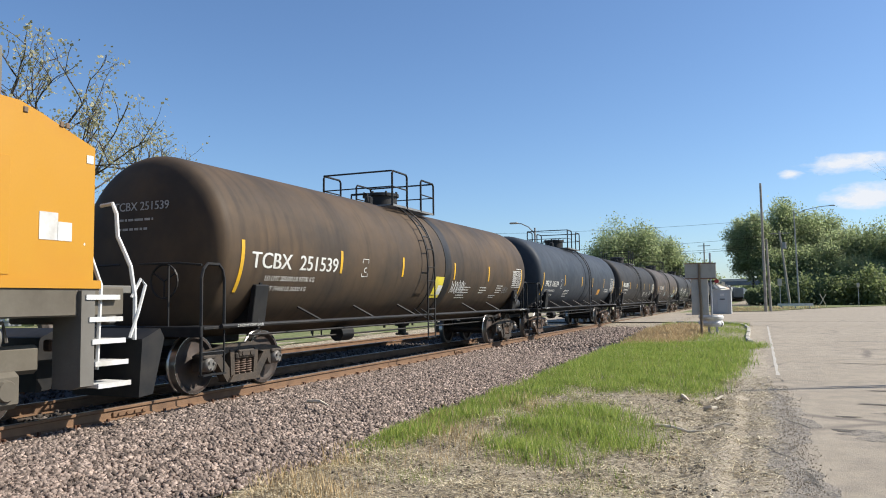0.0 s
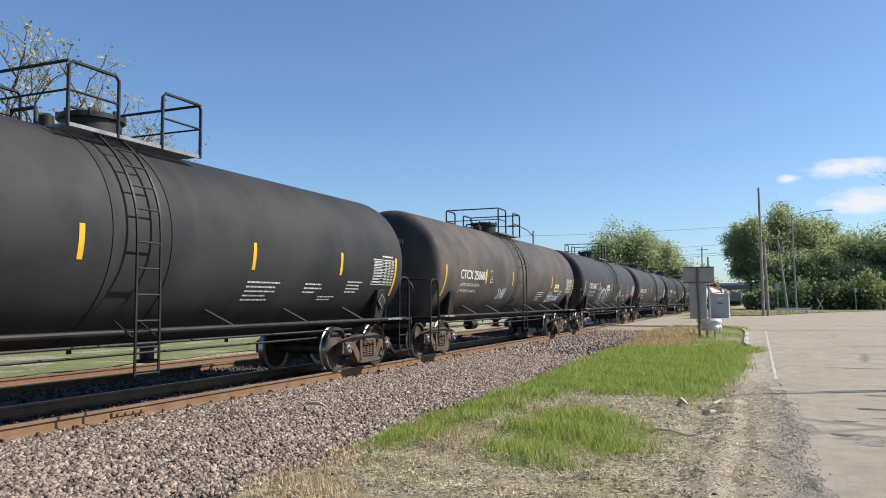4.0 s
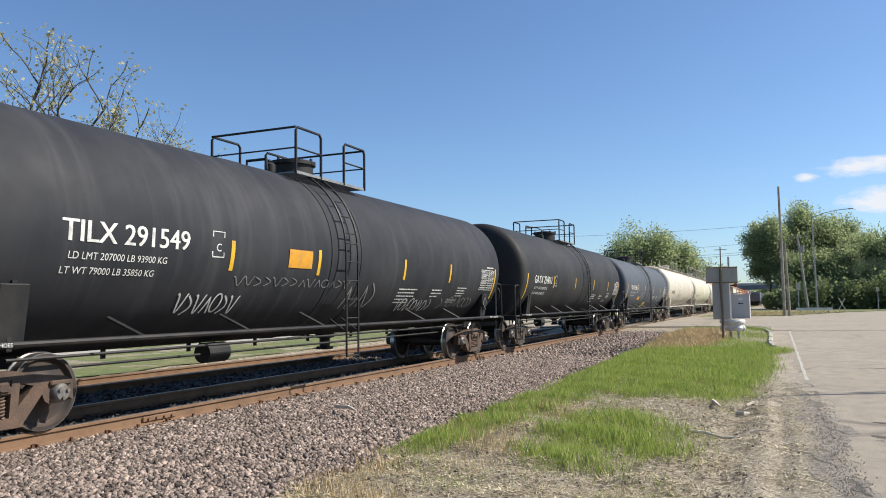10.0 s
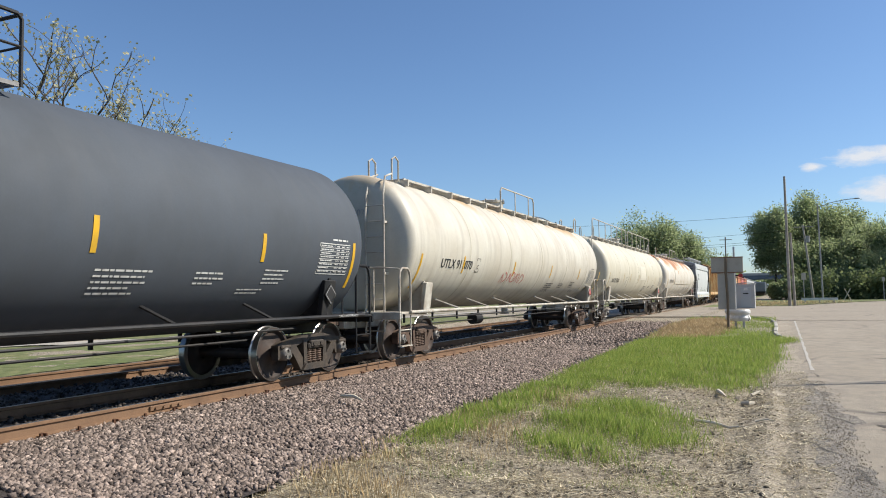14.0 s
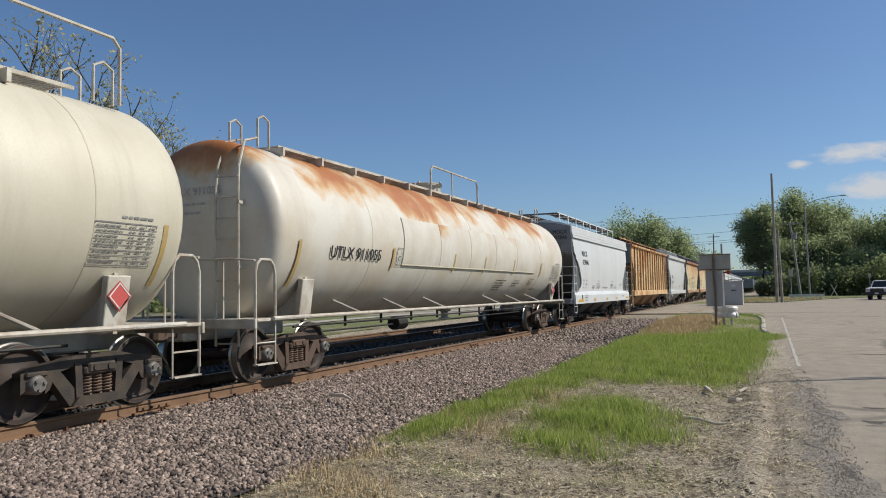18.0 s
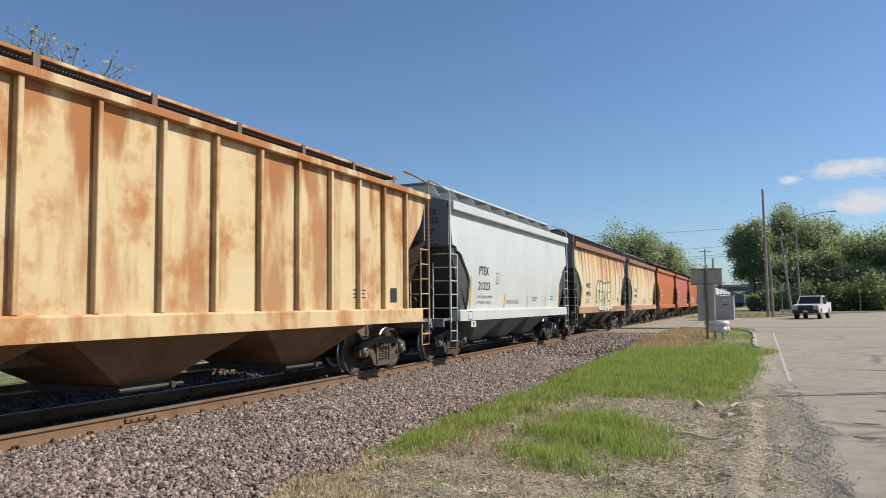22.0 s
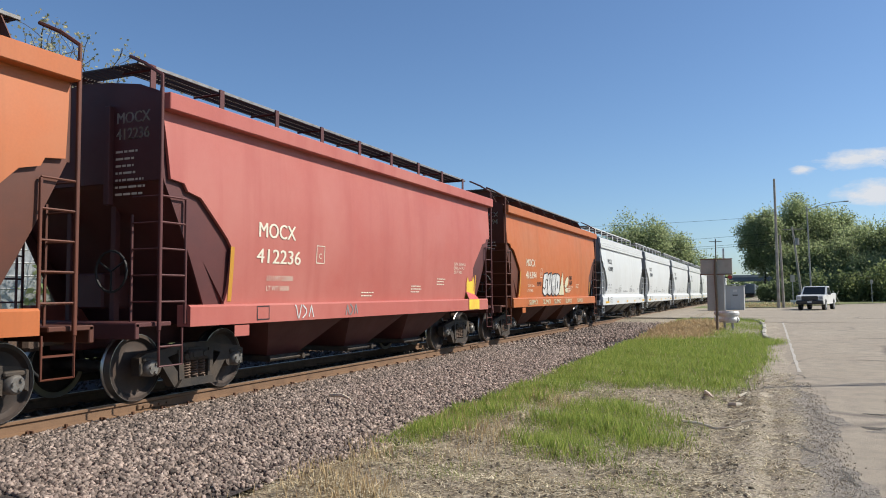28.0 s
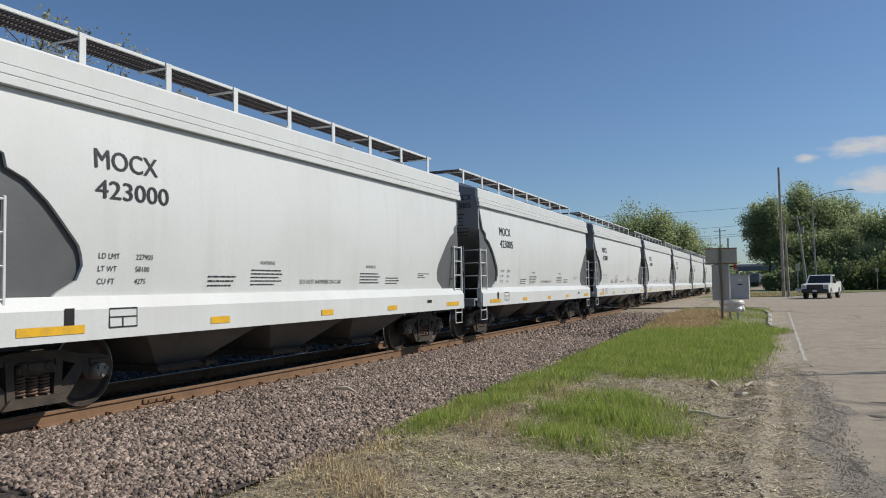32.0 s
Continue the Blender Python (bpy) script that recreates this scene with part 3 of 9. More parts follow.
scatter("ballast_stones", 5000, ballast_place(-8.0, -4.2, -14, 4.8, 0.05, 0.09), (ROCK_V, ROCK_F), m_stone, "crushed grey and pink ballast stones", "ballast")

BLADE_V = np.array([(-0.032, 0, 0), (0.032, 0, 0), (0.07, 0.06, 0.55), (0.24, 0.18, 1.0)])
BLADE_F = np.array([(0, 1, 2), (0, 2, 3)])


VERGE = (((-5.4, 18.0), (-5.2, 22.4), (-4.5, 28.5), (-3.2, 35.5), (0.3, 34), (0.6, 26.3), (0.1, 14.9), (-1.2, 14.2), (-2.2, 14.3), (-3.2, 15.2), (-4.2, 16.0)),
         ((-4.5, 8.4), (-5.2, 11.8), (-5.1, 14.2), (-3.9, 15.0), (-3.2, 14.0), (-3.5, 12.2), (-3.5, 10.1), (-3.9, 9.0)),
         ((-2.6, 8.5), (-2.8, 10.2), (-2.6, 11.9), (-1.9, 11.5), (-1.2, 10.2), (-1.2, 9.0), (-1.6, 7.9), (-2.4, 8.3)))


def inside(poly, x, y):
    c = np.zeros(x.shape, bool)
    n = len(poly)
    for i in range(n):
        (x0, y0), (x1, y1) = poly[i], poly[(i + 1) % n]
        hit = ((y0 > y) != (y1 > y)) & (x < (x1 - x0) * (y - y0) / (y1 - y0 + 1e-12) + x0)
        c ^= hit
    return c


def in_green(x, y):
    """Where the verge is green: three ragged clumps between stones and road."""
    wx = x + 0.16 * np.sin(5.1 * y + 2 * x) + 0.12 * np.sin(9.7 * x + 3.1 * y) + 0.08 * np.sin(17 * y - 11 * x)
    wy = y + 0.30 * np.sin(4.3 * x + 1.3 * y) + 0.2 * np.sin(11 * x - 4 * y)
    c = np.zeros(np.shape(x), bool)
    for p in VERGE:
        mx, my = sum(q[0] for q in p) / len(p), sum(q[1] for q in p) / len(p)
        c |= inside([(mx + 1.06 * (q[0] - mx), my + 1.04 * (q[1] - my)) for q in p], wx, wy)
    thin = np.sin(2.3 * x + 0.7 * y) * np.sin(1.9 * y - 0.8 * x) + 0.6 * np.sin(6.1 * x + 3.3 * y)
    near = smooth(17, 13, y)
    tuft = np.sin(5.3 * x + 3.1 * y + np.sin(3 * y)) * np.sin(4.1 * y - 6.7 * x) + 0.5 * np.sin(13 * x + 7 * y)
    return c & (thin > -1.05) & (tuft > -1.4 + 0.95 * near)


def grass_place(x0, x1, y0, y1, test, s0, s1, lift=-0.01):
    def fn(n):
        g = np.random.default_rng(int(n + 31 * y1))
        x, y = g.uniform(x0, x1, n), y0 + (y1 - y0) * g.uniform(0, 1, n) ** 1.3
        k = test(x + g.normal(0, 0.16, n), y + g.normal(0, 0.28, n))
        x, y = x[k], y[k]
        s = g.uniform(s0, s1, len(x)) * (0.6 + 0.4 * np.sin(1.3 * x + 2.1 * y) ** 2)
        return np.stack([x, y, height(x, y) + lift], 1), s
    return fn


scatter("verge_grass", 290000, grass_place(-5.5, 0.5, 6.5, 27, lambda x, y: in_green(x, y) & (x < -0.22 + 0.5 * np.exp(-((y - 25.8) / 1.0) ** 2) - 0.35 * smooth(19, 14.5, y) + 0.1 * np.sin(2.3 * y)), 0.06, 0.20), (BLADE_V, BLADE_F), m_grass, "fresh green grass on the verge", "grass", tilt=False)
scatter("tall_straw", 6500, grass_place(-5.0, -2.8, 5.0, 12.5, lambda x, y: (np.sin(3 * x + 2 * y) + np.sin(5.3 * y - 2 * x) > 0.5), 0.10, 0.26), (BLADE_V * np.array((0.7, 0.7, 1)), BLADE_F), m_tan, "tall dead grass stalks along the stones", "grass", tilt=False)
scatter("verge_grass", 36000, grass_place(-4.5, -0.3, 25, 44, lambda x, y: (np.sin(2 * x + y) + np.sin(3 * y - x) > -0.1) & (np.hypot((x + 3.2) / 1.25, (y - 34) / 8) > 1), 0.08, 0.19), (BLADE_V, BLADE_F), m_grass, "fresh green grass on the verge", "grass", tilt=False)


scatter("sparse_grass", 17000, grass_place(-4.6, -0.7, 6.5, 15, lambda x, y: np.sin(3.1 * x + 1.7 * y) + np.sin(2.3 * y - 3.9 * x) > 0.35, 0.03, 0.10), (BLADE_V, BLADE_F), m_grass, "thin sprouting grass on the soil", "grass", tilt=False)


def in_dry(x, y):
    w = np.sin(2.3 * x + 1.7 * y) + np.sin(4.1 * y - 2.9 * x)
    strip = np.abs(x + 4.2 + 0.02 * y) < 0.55
    return ((strip & (w > -1.3)) | ((x < -0.9) & (w > 0.2)) | (w > 1.2)) & ~in_green(x, y)


scatter("dry_grass", 60000, grass_place(-5.0, 0.2, 3.4, 16, in_dry, 0.06, 0.19, 0.012), (BLADE_V, BLADE_F), m_dry, "dead straw-coloured grass on bare soil", "grass", tilt=True, flat=0.45)
scatter("dry_grass", 20000, grass_place(-4.8, -1.6, 26, 43, lambda x, y: np.hypot((x + 3.2) / 1.3, (y - 33) / 8) < 1, 0.10, 0.24), (BLADE_V * np.array((2, 2, 1)), BLADE_F), m_tan, "dead straw-coloured grass on bare soil", "grass", tilt=False)
scatter("straw_litter", 70000, grass_place(-4.4, 0.4, 3.2, 17, lambda x, y: np.sin(1.9 * x + 2.7 * y) + np.sin(4.3 * y - 1.9 * x) > -1.5, 0.05, 0.17, 0.014), (BLADE_V * np.array((1.7, 1.7, 1)), BLADE_F), m_litter, "flattened straw littering the soil", "straw", tilt=True, flat=0.22)
scatter("soil_crumbs", 12000, lambda n: (lambda g: (lambda x, y: (np.stack([x, y, height(x, y) + 0.002], 1), g.uniform(0.010, 0.05, n) * g.uniform(0.3, 1, n) ** 1.5))(g.uniform(-4.2, 0.35, n), 3.4 + 12 * g.uniform(0, 1, n) ** 1.3))(np.random.default_rng(25)),
        (ROCK_V, ROCK_F), m_crumb, "crumbs and clods of dry soil", "soil", flat=0.7)
scatter("pebbles", 2600, lambda n: (lambda g: (lambda x, y: (np.stack([x, y, height(x, y) + 0.004], 1), g.uniform(0.006, 0.024, n)))(g.uniform(-3.6, 0.6, n), 3.4 + 14 * g.uniform(0, 1, n) ** 1.5))(np.random.default_rng(5)),
        (ROCK_V, ROCK_F), m_gravelstrip, "loose pebbles and crumbs of soil", "gravel")

scatter("dry_grass", 30000, grass_place(-5.5, -0.2, 6.5, 27, lambda x, y: in_green(x, y) & (np.sin(2.9 * x + 1.1 * y) + np.sin(3.7 * y - 2.2 * x) > 0.0), 0.06, 0.18), (BLADE_V, BLADE_F), m_dry, "dead stalks among the green grass", "grass", tilt=False)
scatter("asphalt_crumbs", 3000, lambda n: (lambda g: (lambda x, y: (np.stack([x, y, height(x, y) + 0.016], 1), g.uniform(0.004, 0.013, n)))(0.54 + 0.10 * g.normal(0, 1, n), 3.6 + 12 * g.uniform(0, 1, n) ** 1.3))(np.random.default_rng(15)),
        (ROCK_V, ROCK_F), m_gravelstrip, "crumbs of broken asphalt along the road's edge", "gravel")

scatter("bank_grass", 6000, grass_place(-4.5, 10, 77.5, 100, lambda x, y: (x < 0.4 + 0.33 * (y - 77)) & (np.sin(1.3 * x + 0.7 * y) > -0.3), 0.15, 0.40), (BLADE_V * np.array((2.5, 2.5, 1)), BLADE_F), m_tan, "rough grass on the bank behind the junction", "grass", tilt=False)
scatter("straw_litter", 14000, grass_place(-4.4, 0.2, -8, 3.6, lambda x, y: np.sin(1.9 * x + 2.7 * y) + np.sin(4.3 * y - 1.9 * x) > -1.5, 0.06, 0.18, 0.014), (BLADE_V * np.array((1.7, 1.7, 1)), BLADE_F), m_litter, "flattened straw littering the soil", "straw", tilt=True, flat=0.22)
scatter("straw_piles", 9000, grass_place(-4.5, -0.6, 4.6, 13.5, lambda x, y: np.sin(1.7 * x + 1.1 * y + 0.5) + np.sin(2.9 * y - 1.4 * x) > 0.25, 0.14, 0.34, 0.02), (BLADE_V * np.array((0.8, 0.8, 1)), BLADE_F), m_dry, "heaps of flattened pale straw", "straw", tilt=True, flat=0.22)
scatter("toe_grass", 9000, grass_place(-5.1, -3.4, 8.3, 12, lambda x, y: np.abs(x + 4.55 - 0.02 * y + 0.2 * np.sin(1.3 * y)) < 0.42, 0.05, 0.17), (BLADE_V, BLADE_F), m_grass, "yellowing grass along the foot of the stones", "grass", tilt=False)

# ---- road ----


def road_edge(y):
    return -0.25 + 0.0 * y


def gh0(x, y):
    return float(height(np.array(float(x)), np.array(float(y))))


def strip_mesh(name, left, right, ys, lift, mat, n=12):
    xs = np.linspace(0, 1, n)
    v, f = [], []
    for y in ys:
        a, b = left(y), right(y)
        for t in xs:
            x = a + (b - a) * t
            v.append((x, y, float(height(np.array(x), np.array(y))) + lift))
    for i in range(len(ys) - 1):
        for k in range(n - 1):
            f.append((i * n + k, i * n + k + 1, (i + 1) * n + k + 1, (i + 1) * n + k))
    me = bpy.data.meshes.new(name)
    me.from_pydata(v, [], f)
    me.materials.append(mat)
    return me


road = new("road", strip_mesh("road", lambda y: 0.33 + 0.06 * math.sin(y * 1.7) + 0.04 * math.sin(y * 4.3), lambda y: 8.6, list(np.arange(-40, 41, 0.5)), 0.010, m_asphalt, 30))
tagged(road, "pale worn asphalt road with cracks", "road", kind="structure")
junction = new("road_junction", strip_mesh("road_junction", lambda y: -60 if y > 46 else -0.2 - 0.02 * (y - 40) ** 2, lambda y: 60, list(np.arange(40, 77.1, 0.75)), 0.018, m_asphalt, 60))
tagged(junction, "pale asphalt side road crossing the tracks", "road", kind="structure")
bend = new("road_bend", strip_mesh("road_bend", lambda y: float(np.interp(y, [77, 88, 99, 110, 118], [0.9, 4.3, 8.3, 14.8, 24])), lambda y: 110, list(np.arange(77.1, 118, 0.7)), 0.018, m_asphalt, 40))
tagged(bend, "pale asphalt road bending away behind the junction", "road", kind="structure")
shoulder = new("road_shoulder", strip_mesh("road_shoulder", lambda y: -0.28 + 0.12 * math.sin(y * 1.3) + 0.06 * math.sin(y * 4.1), lambda y: 0.45, list(np.arange(-40, 44, 0.4)), 0.006, m_gravelstrip))
tagged(shoulder, "dusty gravel shoulder of the road", "road", kind="structure")
line = new("road_line", strip_mesh("road_line", lambda y: 0.48 + 0.006 * math.sin(y * 2.1), lambda y: 0.545 + 0.016 * math.sin(y * 3.3), list(np.arange(17.5, 40, 0.5)), 0.016, m_linepaint, 2))
tagged(line, "worn white edge line on the road", "road marking", kind="structure")


def blotch(cx, cy, a, b, seed, lift, mat, label):
    rng = random.Random(seed)
    n = 36
    ph = [rng.uniform(0, 6.28) for _ in range(4)]
    pts = []
    for k in range(n):
        t = 2 * math.pi * k / n
        r = 1 + 0.22 * math.sin(3 * t + ph[0]) + 0.15 * math.sin(7 * t + ph[1]) + 0.1 * math.sin(11 * t + ph[2])
        pts.append((cx + a * r * math.cos(t), cy + b * r * math.sin(t)))
    mb = MB()
    mb.add([(x, y, float(height(np.array(x), np.array(y))) + lift) for x, y in pts], [tuple(range(n))])
    ob = new("road_patch", mb.mesh("road_patch", mat))
    return tagged(ob, label, "road patch", kind="structure")


rp = random.Random(4)
for i in range(5):
    blotch(rp.uniform(1.7, 3.4), rp.uniform(8.5, 13.5), rp.uniform(0.3, 0.8), rp.uniform(0.15, 0.45), i, 0.0125 + 0.0003 * i, m_patch, "rough broken asphalt with loose stones")
for i, (x, y, a, b) in enumerate(((3.3, 28.6, 0.8, 0.16), (3.4, 25.2, 0.9, 0.10), (2.6, 20.5, 0.8, 0.06), (5.5, 40, 1.6, 0.2), (4.2, 52, 1.5, 0.3), (2.2, 12.4, 0.5, 0.07), (1.30, 12.0, 0.16, 0.05), (1.14, 10.8, 0.13, 0.09), (0.60, 7.8, 0.06, 0.10), (1.9, 13.4, 0.4, 0.06), (2.4, 15.2, 0.6, 0.05))):
    blotch(x, y, a, b, 50 + i, 0.0145 + 0.0003 * i, m_crack if i in (2, 5, 6, 7, 8, 9, 10) else m_patch, "dark streak in the asphalt")
edge_strip = new("road_edge", strip_mesh("road_edge", lambda y: 0.30 + 0.08 * math.sin(y * 1.9) + 0.05 * math.sin(y * 5.1), lambda y: 0.30 + 0.08 * math.sin(y * 1.9) + 0.05 * math.sin(y * 5.1) + max(0.02, min(1, (17 - y) / 5)) * (0.42 + 0.10 * math.sin(y * 1.1 + 1) + 0.07 * math.sin(y * 4.7) + 0.04 * math.sin(y * 11)), list(np.arange(3.0, 17.0, 0.12)), 0.0118, m_patch, 5))
tagged(edge_strip, "crumbling dark edge of the asphalt", "road", kind="structure")
for k, (x0, y0, n) in enumerate(((0.50, 11.6, 7), (0.58, 8.2, 6), (0.47, 17.0, 6), (0.12, 9.6, 6))):
    mb = MB()
    x, y = x0, y0
    pts = []
    for i in range(n):
        pts.append((x, y))
        x += rp.uniform(-0.02, 0.09)
        y -= rp.uniform(0.08, 0.2)
    left = [(a, b) for a, b in pts]
    vs, fs = [], []
    for a, b in left:
        w2 = rp.uniform(0.006, 0.024)
        vs += [(a - w2, b, gh0(a, b) + 0.0165), (a + w2, b, gh0(a, b) + 0.0165)]
    fs = [(2 * i, 2 * i + 1, 2 * i + 3, 2 * i + 2) for i in range(n - 1)]
    tagged(new("road_crack", mb.add(vs, fs).mesh("road_crack", m_crack)), "dark crack at the road's edge", "crack", kind="structure")

bank = new("grass_bank", strip_mesh("grass_bank", lambda y: -4.8, lambda y: float(np.interp(y, [77, 88, 99, 110, 118], [0.6, 3.9, 7.8, 14.2, 23])), list(np.arange(77.6, 122, 0.8)), 0.05, m_turf, 24))
tagged(bank, "low rough grass bank behind the junction", "grass", kind="structure")
# kerb where the road bends towards the crossing
mb = MB()
kerb_line = [(-0.10, 27.6), (-0.20, 28.5), (-0.25, 30), (-0.25, 33), (-0.3, 37), (-0.5, 40.5), (-1.1, 43), (-2.4, 44.6), (-4.2, 45.2)]
for i in range(len(kerb_line) - 1):
    (x0, y0), (x1, y1) = kerb_line[i], kerb_line[i + 1]
    l = math.hypot(x1 - x0, y1 - y0)
    m = Matrix.Rotation(math.atan2(y1 - y0, x1 - x0), 4, 'Z')
    z = float(height(np.array((x0 + x1) / 2), np.array((y0 + y1) / 2)))
    mb.box(((x0 + x1) / 2, (y0 + y1) / 2, z + 0.0), (l + 0.03, 0.16, 0.17), 0.03, m)
tagged(new("kerb", mb.mesh("kerb", m_concrete)), "pale concrete kerb at the bend of the road", "kerb", kind="structure")

# sticks, clods and ruts on the soil


def stick(points, r, label):
    mb = MB().tube([(x, y, float(height(np.array(x), np.array(y))) + z + 0.022) for x, y, z in points], r, 6)
    return tagged(new("stick", mb.mesh("stick", m_wood, 50)), label, "stick")


stick([(-1.07, 10.26, 0.02), (-0.85, 10.2, 0.03), (-0.66, 10.2, 0.02), (-0.47, 10.13, 0.015)], [0.022, 0.02, 0.018, 0.008], "dry bare stick lying on the soil")
stick([(-1.02, 13.3, 0.04), (-0.95, 13.0, 0.05), (-0.86, 12.8, 0.02)], [0.03, 0.03, 0.012], "dry broken branch on the soil")
stick([(-0.5, 13.2, 0.02), (-0.38, 13.3, 0.03)], [0.03, 0.015], "short pale piece of wood")
stick([(-0.38, 10.64, 0.012), (-0.25, 10.66, 0.015), (-0.14, 10.64, 0.012)], [0.012, 0.011, 0.006], "thin dry twig on the soil")
stick([(-0.62, 12.55, 0.02), (-0.50, 12.45, 0.03), (-0.44, 12.5, 0.02)], [0.03, 0.035, 0.02], "pale chunk of broken wood")
mb = MB().tube([(-6.2, 10.1, -0.10), (-5.95, 10.05, -0.09), (-5.72, 9.9, -0.12)], [0.03, 0.028, 0.012], 6)
tagged(new("stick", mb.mesh("stick", m_wood, 50)), "dry stick lying on the ballast", "stick")
rc = random.Random(8)
for i in range(9):
    cx, cy = (-0.72 + rc.uniform(-0.3, 0.35), 13.1 + rc.uniform(-0.6, 0.5)) if i < 9 else (rc.uniform(-2.6, 0.3), rc.uniform(5, 11))
    mb = MB()
    s = rc.uniform(0.03, 0.09)
    mb.add([(p[0] * s * rc.uniform(1, 2.2), p[1] * s * rc.uniform(1, 2), p[2] * s) for p in ROCK_V.tolist()], [tuple(f) for f in ROCK_F.tolist()])
    mb.moved(pose(cx, cy, float(height(np.array(cx), np.array(cy))) + 0.3 * s, 0, 0, rc.uniform(0, 180)))
    tagged(new("soil_clod", mb.mesh("soil_clod", m_soil)), "dry clod of turned soil", "clod")

# ---- rails and ties ----


def rail_profile(x):
    return [(x - 0.07, -0.17), (x + 0.07, -0.17), (x + 0.07, -0.158), (x + 0.012, -0.14), (x + 0.010, -0.05), (x + 0.036, -0.036), (x + 0.036, -0.006),
            (x + 0.030, 0), (x - 0.030, 0), (x - 0.036, -0.006), (x - 0.036, -0.036), (x - 0.010, -0.05), (x - 0.012, -0.14), (x - 0.07, -0.158)]


def track(cx, z, name, ties, label):
    tr = thing(name, label, "railway track", kind="structure")
    for s in (-1, 1):
        mb = MB().prism(rail_profile(cx + s * GAUGE), 'y', -60, 420)
        part("rail", mb, m_rail, tr, "rusty steel rail", pose(0, 0, z), smooth=35)
        mb = MB().box((cx + s * GAUGE, 180, 0.0015), (0.046, 480, 0.003))
        part("rail_head", mb, m_railtop, tr, "polished running surface", pose(0, 0, z))
    rng = random.Random(int(-cx * 10))
    me = shared("tie", lambda: MB().box((0, 0, 0), (2.6, 0.23, 0.17), 0.015).mesh("tie", m_tie))
    pl = shared("tie_plate", lambda: MB().box((0, 0, 0), (0.34, 0.18, 0.022), 0.006).box((0.11, 0.05, 0.03), (0.03, 0.03, 0.05)).box((-0.11, -0.05, 0.03), (0.03, 0.03, 0.05)).mesh("tie_plate", m_plate))
    an = shared("rail_anchor", lambda: MB().box((0, 0, -0.16), (0.22, 0.025, 0.05), 0.006).mesh("rail_anchor", m_plate))
    for i in range(ties):
        y = 2.0 + i * 0.53
        part("tie", me, m_tie, tr, at=pose(cx + rng.uniform(-0.05, 0.05), y + rng.uniform(-0.04, 0.04), z - 0.268, 0, 0, rng.uniform(-1.5, 1.5)))
        if y < 40:
            part("tie_plate", pl, m_plate, tr, at=pose(cx + GAUGE, y, z - 0.18))
            if i % 2 == 0:
                part("rail_anchor", an, m_plate, tr, at=pose(cx + GAUGE, y + 0.13, z))
    return tr


main_track = track(TRACK_X, 0.0, "railway_track", 150, "main railway track with rusty rails and dark ties")
for y in (8.35, 21.0):
    mb = MB().box((TRACK_X + GAUGE + 0.028, y, -0.095), (0.03, 0.62, 0.075), 0.01)
    for k in range(4):
        mb.rev([(0, 0.018), (0.03, 0.018)], 'x', 6, (TRACK_X + GAUGE + 0.04, y - 0.22 + 0.147 * k, -0.095))
    part("joint_bar", mb, m_rail, main_track, "bolted rail joint bar")
side_track = track(-13.0, -0.05, "side_track", 70, "second railway track beside the main line")

# ---- running gear shared by all cars ----


def multi(name, pieces, sm=40):
    """One mesh of several materials."""
    vs, fs, mi, mats = [], [], [], []
    for mb, mat in pieces:
        if mat not in mats:
            mats.append(mat)
        n = len(vs)
        vs += mb.v
        fs += [tuple(i + n for i in f) for f in mb.f]
        mi += [mats.index(mat)] * len(mb.f)
    me = bpy.data.meshes.new(name)
    me.from_pydata(vs, [], fs)
    for m in mats:
        me.materials.append(m)
    me.polygons.foreach_set("material_index", mi)
    bm = bmesh.new()
    bm.from_mesh(me)
    bmesh.ops.recalc_face_normals(bm, faces=bm.faces)
    bm.to_mesh(me)
    bm.free()
    me.polygons.foreach_set("use_smooth", [True] * len(me.polygons))
    me.set_sharp_from_angle(angle=radians(sm))
    return me


def wheelset_mesh():
    body, tread, cap = MB(), MB(), MB()
    body.rev([(-1.0, 0.075), (-0.6, 0.085), (0.6, 0.085), (1.0, 0.075)], 'x', 12)
    for s in (-1, 1):
        body.rev([(s * 0.70, 0.40), (s * 0.735, 0.38), (s * 0.75, 0.20), (s * 0.72, 0.12), (s * 0.69, 0.10)], 'x', 24, caps=False)
        body.rev([(s * 0.825, 0.452), (s * 0.828, 0.405), (s * 0.80, 0.385), (s * 0.775, 0.36), (s * 0.77, 0.22), (s * 0.82, 0.15), (s * 0.83, 0.09)], 'x', 30, caps=False)
        tread.rev([(s * 0.678, 0.40), (s * 0.68, 0.478), (s * 0.70, 0.482), (s * 0.716, 0.462), (s * 0.826, 0.455), (s * 0.8265, 0.448)], 'x', 32, caps=False)
        cap.rev([(s * 0.93, 0.115), (s * 1.10, 0.115), (s * 1.125, 0.10), (s * 1.14, 0.085), (s * 1.142, 0.03)], 'x', 18)
        for k in range(3):
            a = 2.094 * k + 0.4
            cap.rev([(s * 1.14, 0.022), (s * 1.165, 0.022)], 'x', 6, (0, 0.062 * math.cos(a), 0.062 * math.sin(a)))
    return multi("wheelset", [(body, m_wheel), (tread, m_tread), (cap, m_cap)])


